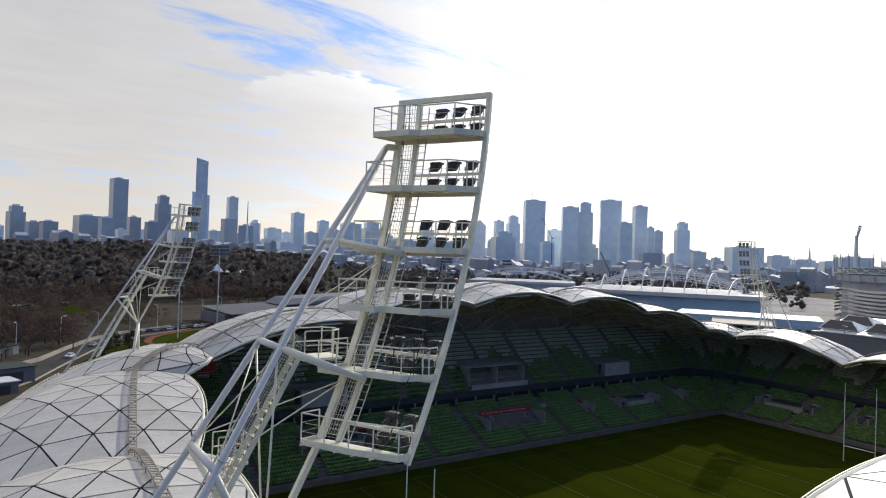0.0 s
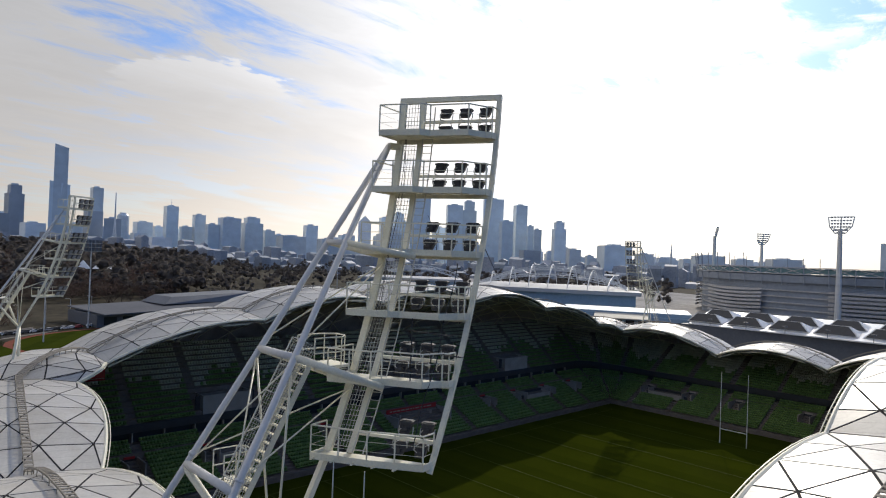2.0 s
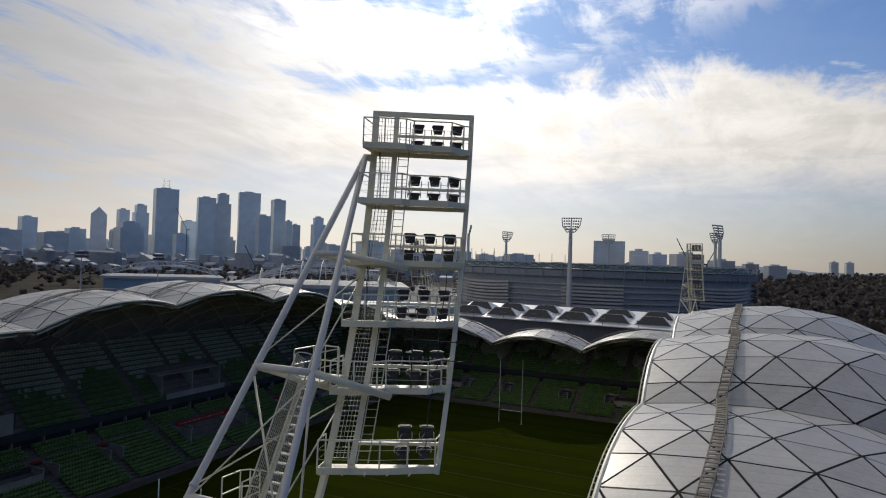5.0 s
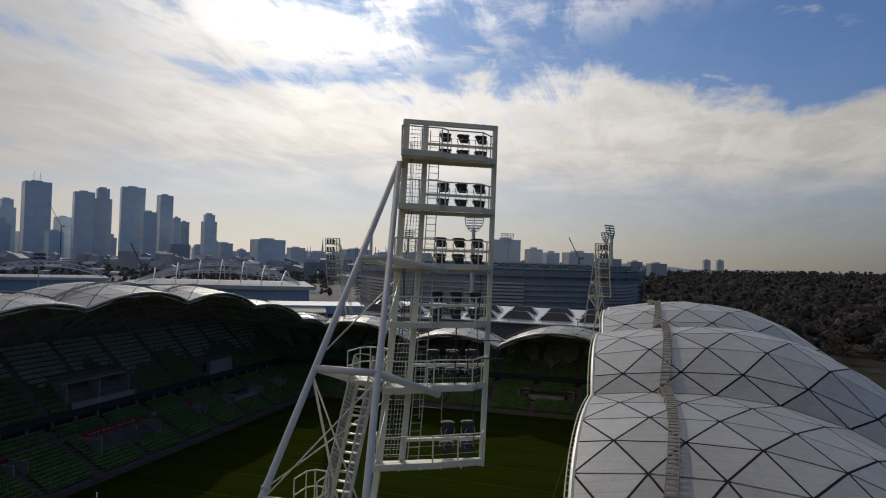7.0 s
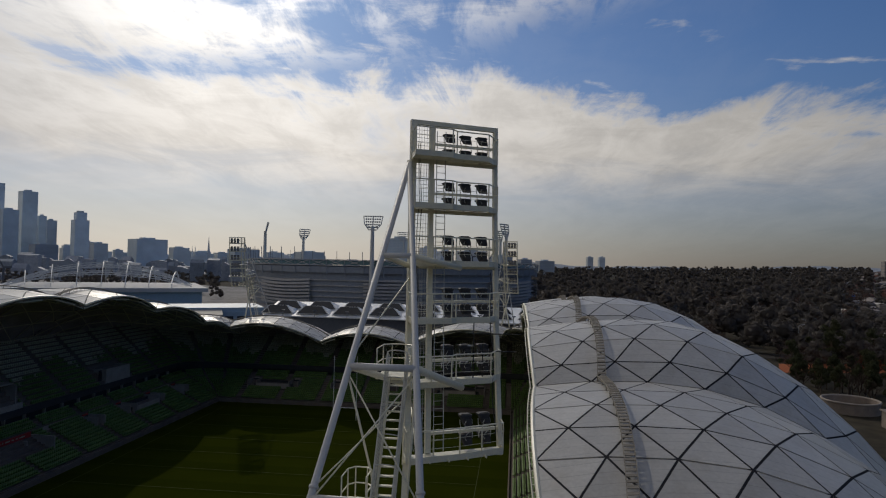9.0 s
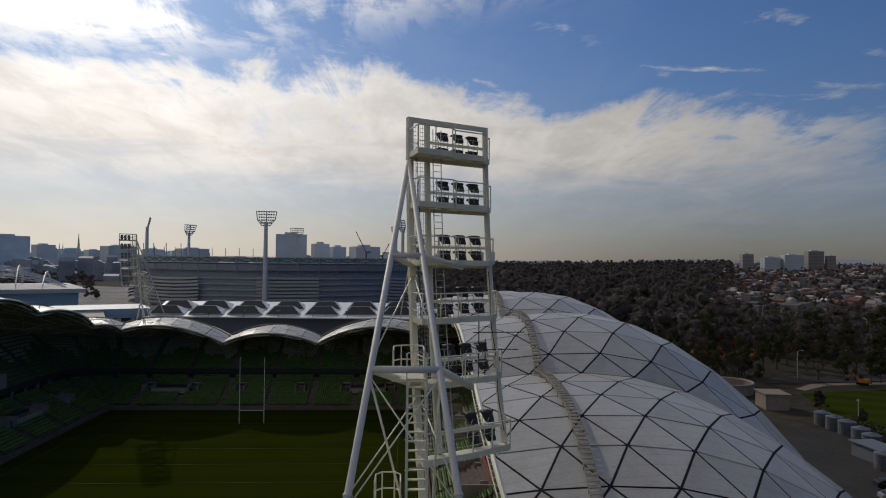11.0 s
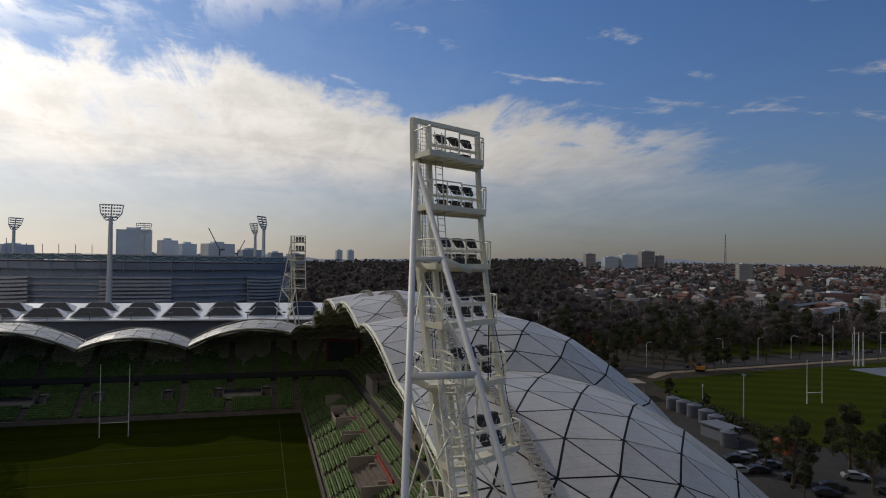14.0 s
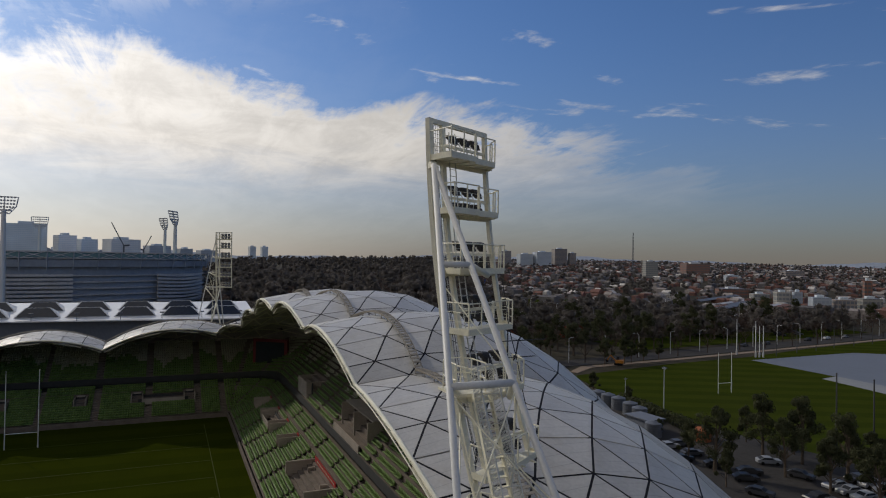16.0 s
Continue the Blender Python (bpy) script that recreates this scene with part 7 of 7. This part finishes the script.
# ---- poles, tanks, cars ----
def light_pole(x, y, h, rows=2, wide=5.0, face=0.0):
    t = thing("light_pole", "tall grey pole with a bank of floodlights", "light pole", at=(x, y, land(x, y)), group="sports light poles")
    s = Soup()
    s.tube((0, 0, 0), (0, 0, h), 0.008 * h + 0.05, 0.005 * h + 0.03, 8)
    s.make("pole", M_POLE, t)
    for r in range(rows):
        s = Soup()
        z = h - 0.4 - 1.8 * r
        s.bar((-wide / 2, 0, z), (wide / 2, 0, z), 0.25)
        for i in range(6):
            xx = -wide / 2 + wide * (i + 0.5) / 6
            e = Soup()
            e.box(xx - 0.06 * wide, -0.5, z + 0.1, xx + 0.06 * wide, 0.3, z + 0.1 + 0.15 * wide)
            e.make("lamp", M_SLATE, t)
        s.make("cross_arm", M_POLE, t)
    t.rotation_euler = (0, 0, face)
    return t


light_pole(-4, 264, 38.5, 3, 9.0)
light_pole(-30, 224, 26, 3, 4.0)
light_pole(130, 265, 36, 2, 8.0)
light_pole(150, 232, 36, 2, 7.0)
light_pole(30.5, -142.2, 12, 1, 1.2)
light_pole(44, -141, 7, 1, 0.6)


def street_lamp(x, y, h=9.0):
    t = thing("street_lamp", "slim pale street lamp with a short arm", "street lamp", at=(x, y, land(x, y)), group="street lamps")
    s = Soup()
    s.tube((0, 0, 0), (0, 0, h), 0.16, 0.10, 6)
    s.path([(0, 0, h), (0.8, 0, h + 0.5), (2.0, 0, h + 0.55)], 0.07, 5)
    s.make("post", M_POLE, t)
    s = Soup()
    s.box(1.6, -0.15, h + 0.42, 2.4, 0.15, h + 0.58)
    s.make("lantern", M_PALE, t)
    t.rotation_euler = (0, 0, rng.uniform(0, 6.28))
    return t


for i in range(14):
    u = i / 13
    street_lamp(108 + 30 * u, -166 - 240 * u)
for i in range(40):
    x, y, h = spread(1, -50, -22, 300, 470, 8, 13, 70 + i, ((-60, 210, -440, -100),))[0]
    street_lamp(x, y, h)
for i in range(9):
    street_lamp(-100 + 14 * i, 190 + 16 * i, 10)


def net_pole(x, y, h):
    t = thing("net_pole", "plain dark pole at the edge of the training field", "pole", at=(x, y, 0), group="net poles")
    s = Soup()
    s.tube((0, 0, 0), (0, 0, h), 0.17, 0.13, 8)
    s.make("shaft", M_POLE_DARK, t)
    s = Soup()
    s.tube((0, 0, h), (0, 0, h + 0.25), 0.22, 0.1, 8)
    s.make("cap", M_POLE_DARK, t)


for x, y, h in ((-7.8, -153, 16), (-15.5, -153, 16), (97, -262, 10), (100, -278, 10), (103, -294, 10), (106, -310, 10), (109, -328, 10), (112, -346, 10), (115, -366, 10)):
    net_pole(x, y, h)
goal_posts(45.3, -178.5, 0, 5.2, 3.0, 12.0, "tall white goal posts on the training field")
for i, h in enumerate((15, 13, 13, 15)):
    p = thing("football_post", "plain white football goal post", "goal posts", at=(96.5 - 0.5 * i + (10 if i > 2 else 0), -249.5 - 1.6 * i + (6 if i > 2 else 0), 0), group="football posts")
    s = Soup()
    s.tube((0, 0, 0), (0, 0, h), 0.16, 0.11, 8)
    s.make("shaft", M_PAINT, p)
    s = Soup()
    s.tube((0, 0, 0), (0, 0, 2), 0.35, sides=8)
    s.make("padding", M_PALE, p)


def tank(x, y, r, h, material=None, label="grey corrugated water tank beside the stadium"):
    t = thing("water_tank", label, "tank", at=(x, y, 0), group="water tanks")
    s = Soup()
    bands = [(0.0, 0.0)] + [(h * (j + k) / 6, e) for j in range(6) for k, e in ((0.4, 0.0), (0.45, 0.06), (0.55, 0.06), (0.6, 0.0))] + [(h, 0.0)]
    s.sweep([(0, 0, z) for z, e in bands], lambda i: [((r + bands[i][1]) * math.cos(math.pi * q / 12), (r + bands[i][1]) * math.sin(math.pi * q / 12)) for q in range(24)])
    s.make("shell", material or M_POLE, t)
    s = Soup()
    s.tube((0, 0, h), (0, 0, h + 0.5), r + 0.05, r * 0.2, 24)
    s.make("lid", M_SLATE, t, "shallow conical lid")


for x, y in ((47.4, -134.6), (43.1, -134.6), (38.8, -134.6), (32.7, -133.4), (27.5, -132.0), (14.6, -125.0)):
    tank(x, y, 1.8, 3.0, M_SLATE)


def flat_shed(x, y, w, d, h, turn, wall, label, top=None):
    t = thing("shed", label, "shed", at=(x, y, land(x, y)), group="sheds")
    s = Soup()
    s.box(-w / 2, -d / 2, 0, w / 2, d / 2, h)
    s.make("wall", wall, t)
    s = Soup()
    s.box(-w / 2 - 0.4, -d / 2 - 0.4, h, w / 2 + 0.4, d / 2 + 0.4, h + 0.25)
    s.make("roof", top or wall, t)
    s = Soup()
    s.box(-w / 4, -d / 2 - 0.05, 0, w / 4, -d / 2 - 0.004, h * 0.75)
    s.make("door", M_DARK, t)
    t.rotation_euler = (0, 0, radians(turn))


def basin(x, y, r, h):
    """A wide open round basin with a thick rim."""
    t = thing("round_basin", "wide round concrete basin with a pale rim beside the stadium", "basin", at=(x, y, 0))
    v, q = [], []
    n = 40
    for rr, z in ((r, 0.0), (r, h), (r - 0.5, h), (r - 0.5, 0.6), (0.3, 0.6)):
        v += [(rr * math.cos(2 * math.pi * i / n), rr * math.sin(2 * math.pi * i / n), z) for i in range(n)]
    for j in range(4):
        q += [(j * n + i, j * n + (i + 1) % n, (j + 1) * n + (i + 1) % n, (j + 1) * n + i) for i in range(n)]
    q.append(tuple(4 * n + i for i in range(n)))
    mesh_object("wall", v, q, M_CONC, t)
    e = Soup()
    e.path([(r * math.cos(2 * math.pi * i / n), r * math.sin(2 * math.pi * i / n), h) for i in range(n + 1)], 0.28, 6)
    e.make("rim", M_PALECONC, t, "pale rounded rim")
    return t


basin(87.0, -131.5, 7.0, 3.0)
flat_shed(66, -133, 7, 6, 4.0, -8, M_CONC, "grey boxy service building beside the stadium")
flat_shed(20.5, -127.5, 7, 4.5, 2.8, 4, M_TARP, "low blue-grey roofed shed beside the stadium")
flat_shed(8, -132.5, 3, 2.4, 2.4, 10, M_CLAY, "small orange site hut in the car park")
M_GREENROOF = mat("dark_green_roof", (0.022, 0.036, 0.032), 0.7, 0.0, 0.2, 0.3, spec=0.2)
flat_shed(-89, 150, 12, 9, 4.2, 25, M_SLATE, "dark green shed beside the road", M_GREENROOF)
flat_shed(-90, 136, 7, 7, 3, 20, M_SLATE, "pale roofed shed beside the road", M_PALE)
flat_shed(-91, 199, 13, 6, 3.2, 60, M_SLATE, "low dark pavilion under bare trees", M_GREENROOF)

for i in range(3):
    flat_shed(722 + 22 * i, -395 - 28 * i, 30, 12, 6.0, -52, M_BLUEROOF, "long low shed with a bright blue roof among the trees")


def digger(x, y, turn):
    """A small orange excavator on tracks."""
    t = thing("excavator", "small orange excavator standing beside the road", "excavator", at=(x, y, 0.05))
    for i in (-1, 1):
        q = Soup()
        q.solid([(-1.4, i * 0.9 - 0.25, 0.0), (1.4, i * 0.9 - 0.25, 0.0), (1.4, i * 0.9 + 0.25, 0.0), (-1.4, i * 0.9 + 0.25, 0.0)], [(-1.6, i * 0.9 - 0.25, 0.7), (1.6, i * 0.9 - 0.25, 0.7), (1.6, i * 0.9 + 0.25, 0.7), (-1.6, i * 0.9 + 0.25, 0.7)])
        q.make("track", M_TYRE, t)
    q = Soup()
    q.box(-1.7, -1.1, 0.8, 1.0, 1.1, 1.9)
    q.make("engine_house", M_CLAY_PAINT, t)
    q = Soup()
    q.solid([(-0.1, -1.1, 1.9), (1.1, -1.1, 1.9), (1.1, 0.1, 1.9), (-0.1, 0.1, 1.9)], [(0.0, -1.0, 3.1), (0.8, -1.0, 3.1), (0.8, 0.0, 3.1), (0.0, 0.0, 3.1)])
    q.make("cab", M_CARGLASS, t)
    q = Soup()
    q.bar((1.0, 0.5, 1.5), (2.9, 0.5, 3.6), 0.35)
    q.bar((2.9, 0.5, 3.6), (4.2, 0.5, 1.6), 0.28)
    q.make("arm", M_CLAY_PAINT, t)
    q = Soup()
    q.solid([(3.8, 0.1, 0.8), (4.5, 0.1, 0.9), (4.5, 0.9, 0.9), (3.8, 0.9, 0.8)], [(3.9, 0.1, 1.6), (4.6, 0.1, 1.7), (4.6, 0.9, 1.7), (3.9, 0.9, 1.6)])
    q.make("bucket", M_TYRE, t)
    t.rotation_euler = (0, 0, radians(turn))
    return t


digger(97.5, -181.0, 40)

CAR_COLOURS = [("white", (0.55, 0.55, 0.55)), ("silver", (0.25, 0.26, 0.28)), ("dark grey", (0.06, 0.06, 0.065)), ("black", (0.02, 0.02, 0.022)), ("blue", (0.04, 0.07, 0.16)), ("red", (0.3, 0.03, 0.03))]


def car(colour, rgb):
    c = thing("car", f"parked {colour} car with dark windows", "car", group="parked cars")
    paint = mat("car_paint", rgb, 0.42, 0.0, 0.08, 1.0)
    bm = bmesh.new()
    prof = [(-2.15, 0.35), (-2.2, 0.75), (-2.05, 0.95), (-1.0, 1.0), (-0.35, 1.42), (1.1, 1.44), (1.9, 1.02), (2.2, 0.92), (2.2, 0.35)]
    left = [bm.verts.new((x, -0.86 + 0.12 * max(0, z - 0.9), z)) for x, z in prof]
    right = [bm.verts.new((x, 0.86 - 0.12 * max(0, z - 0.9), z)) for x, z in prof]
    bm.faces.new(left)
    bm.faces.new(list(reversed(right)))
    for i in range(len(prof)):
        j = (i + 1) % len(prof)
        bm.faces.new((left[j], left[i], right[i], right[j]))
    bmesh.ops.recalc_face_normals(bm, faces=bm.faces)
    body = part("body", bm, paint, c)
    for nm, a, b in (("windscreen", (-0.98, 1.03), (-0.40, 1.38)), ("rear_window", (1.16, 1.40), (1.82, 1.08))):
        s = Soup()
        q = [(a[0], -0.70, a[1]), (a[0], 0.70, a[1]), (b[0], 0.66, b[1]), (b[0], -0.66, b[1])]
        s.solid(q, [(x - (0.02 if nm == "windscreen" else -0.02), y, z + 0.025) for x, y, z in q])
        s.make(nm, M_CARGLASS, c)
    for i in (-1, 1):
        s = Soup()
        q = [(-0.75, i * 0.852, 1.04), (1.55, i * 0.852, 1.04), (1.05, i * 0.81, 1.36), (-0.35, i * 0.81, 1.36)]
        s.solid(q, [(x, y + i * 0.012, z) for x, y, z in q])
        s.make("side_window", M_CARGLASS, c)
        for x in (-1.35, 1.35):
            s = Soup()
            s.tube((x, i * 0.70, 0.32), (x, i * 0.89, 0.32), 0.33, sides=12)
            w = s.make("wheel", M_TYRE, c)
    return c


CARS = [car(*k) for k in CAR_COLOURS]
spots = []
for row, (x0, y0, n) in enumerate(((-30, -113, 3), (-34, -122.5, 4), (-31, -131, 4), (-30, -138, 4))):
    for i in range(n):
        spots.append((x0 + 2.75 * i, y0 - 0.32 * i, -97 + rng.uniform(-2, 2)))
spots += [(-7.8, -129.8, 60), (-8.8, -132.6, 60), (-16.8, -131.2, 20), (-14.4, -120.4, 62), (-20.6, -116.7, 24), (-6.8, -121.4, 60), (5.2, -118.5, 80), (6.1, -121.7, 80), (6.7, -124.7, 80), (-0.8, -114.8, 78), (-1.6, -118.0, 78), (-12.0, -124.0, 62), (0.5, -122.5, 78), (-10.5, -118.0, 62)]
for i in range(9):
    spots.append((120 + 2.2 * i, -240 - 17 * i, -82))
for i in range(14):
    spots.append((-40 + 3.2 * i, 249 + 1.6 * i, 30))
spots += [(-62, 213, 65), (-58, 219, 62), (-71, 188, 66), (-52, 228, 58)]
for i in range(14):
    spots.append((-120 + 5 * i + rng.uniform(-1, 1), 372 + 3.4 * i, 40))
for i in range(24):
    spots.append((150 + 3.4 * (i % 12) + rng.uniform(0, 2), -330 - 14 * (i // 12) - 3 * (i % 12), 30))
first = set()
for x, y, a in spots:
    if rng.random() < 0.16:
        continue
    k = rng.choices(range(6), (4, 4, 4, 4, 1, 0.6))[0]
    o = CARS[k] if k not in first else copy_thing(CARS[k], Matrix.Identity(4))
    first.add(k)
    o.matrix_basis = pose(x, y, land(x, y) + 0.08, 0, 0, a)


# ---- a small white pavilion among the garden trees ----
def pavilion(bearing, dist):
    mid = radians(bearing)
    c = EYE0 + Vector((math.cos(mid), math.sin(mid))) * dist
    t = thing("pavilion", "white tent-like pavilion roof among the garden trees", "pavilion", at=(c.x, c.y, land(c.x, c.y)))
    for i, (x, w, h) in enumerate(((-10, 12, 17), (2, 10, 14.5), (12, 8, 13))):
        s = Soup()
        s.solid([(x - w / 2, -7, 10), (x + w / 2, -7, 10), (x + w / 2, 7, 10), (x - w / 2, 7, 10)], [(x - 0.3, -1, h), (x + 0.3, -1, h), (x + 0.3, 1, h), (x - 0.3, 1, h)])
        s.make("canopy", M_PAINT, t, "white pointed canopy")
        s = Soup()
        s.bar((x, 0, 0), (x, 0, h - 0.5), 0.6)
        s.make("mast", M_POLE, t)
    t.rotation_euler = (0, 0, mid - math.pi / 2)
    return t


pavilion(74.8, 640)
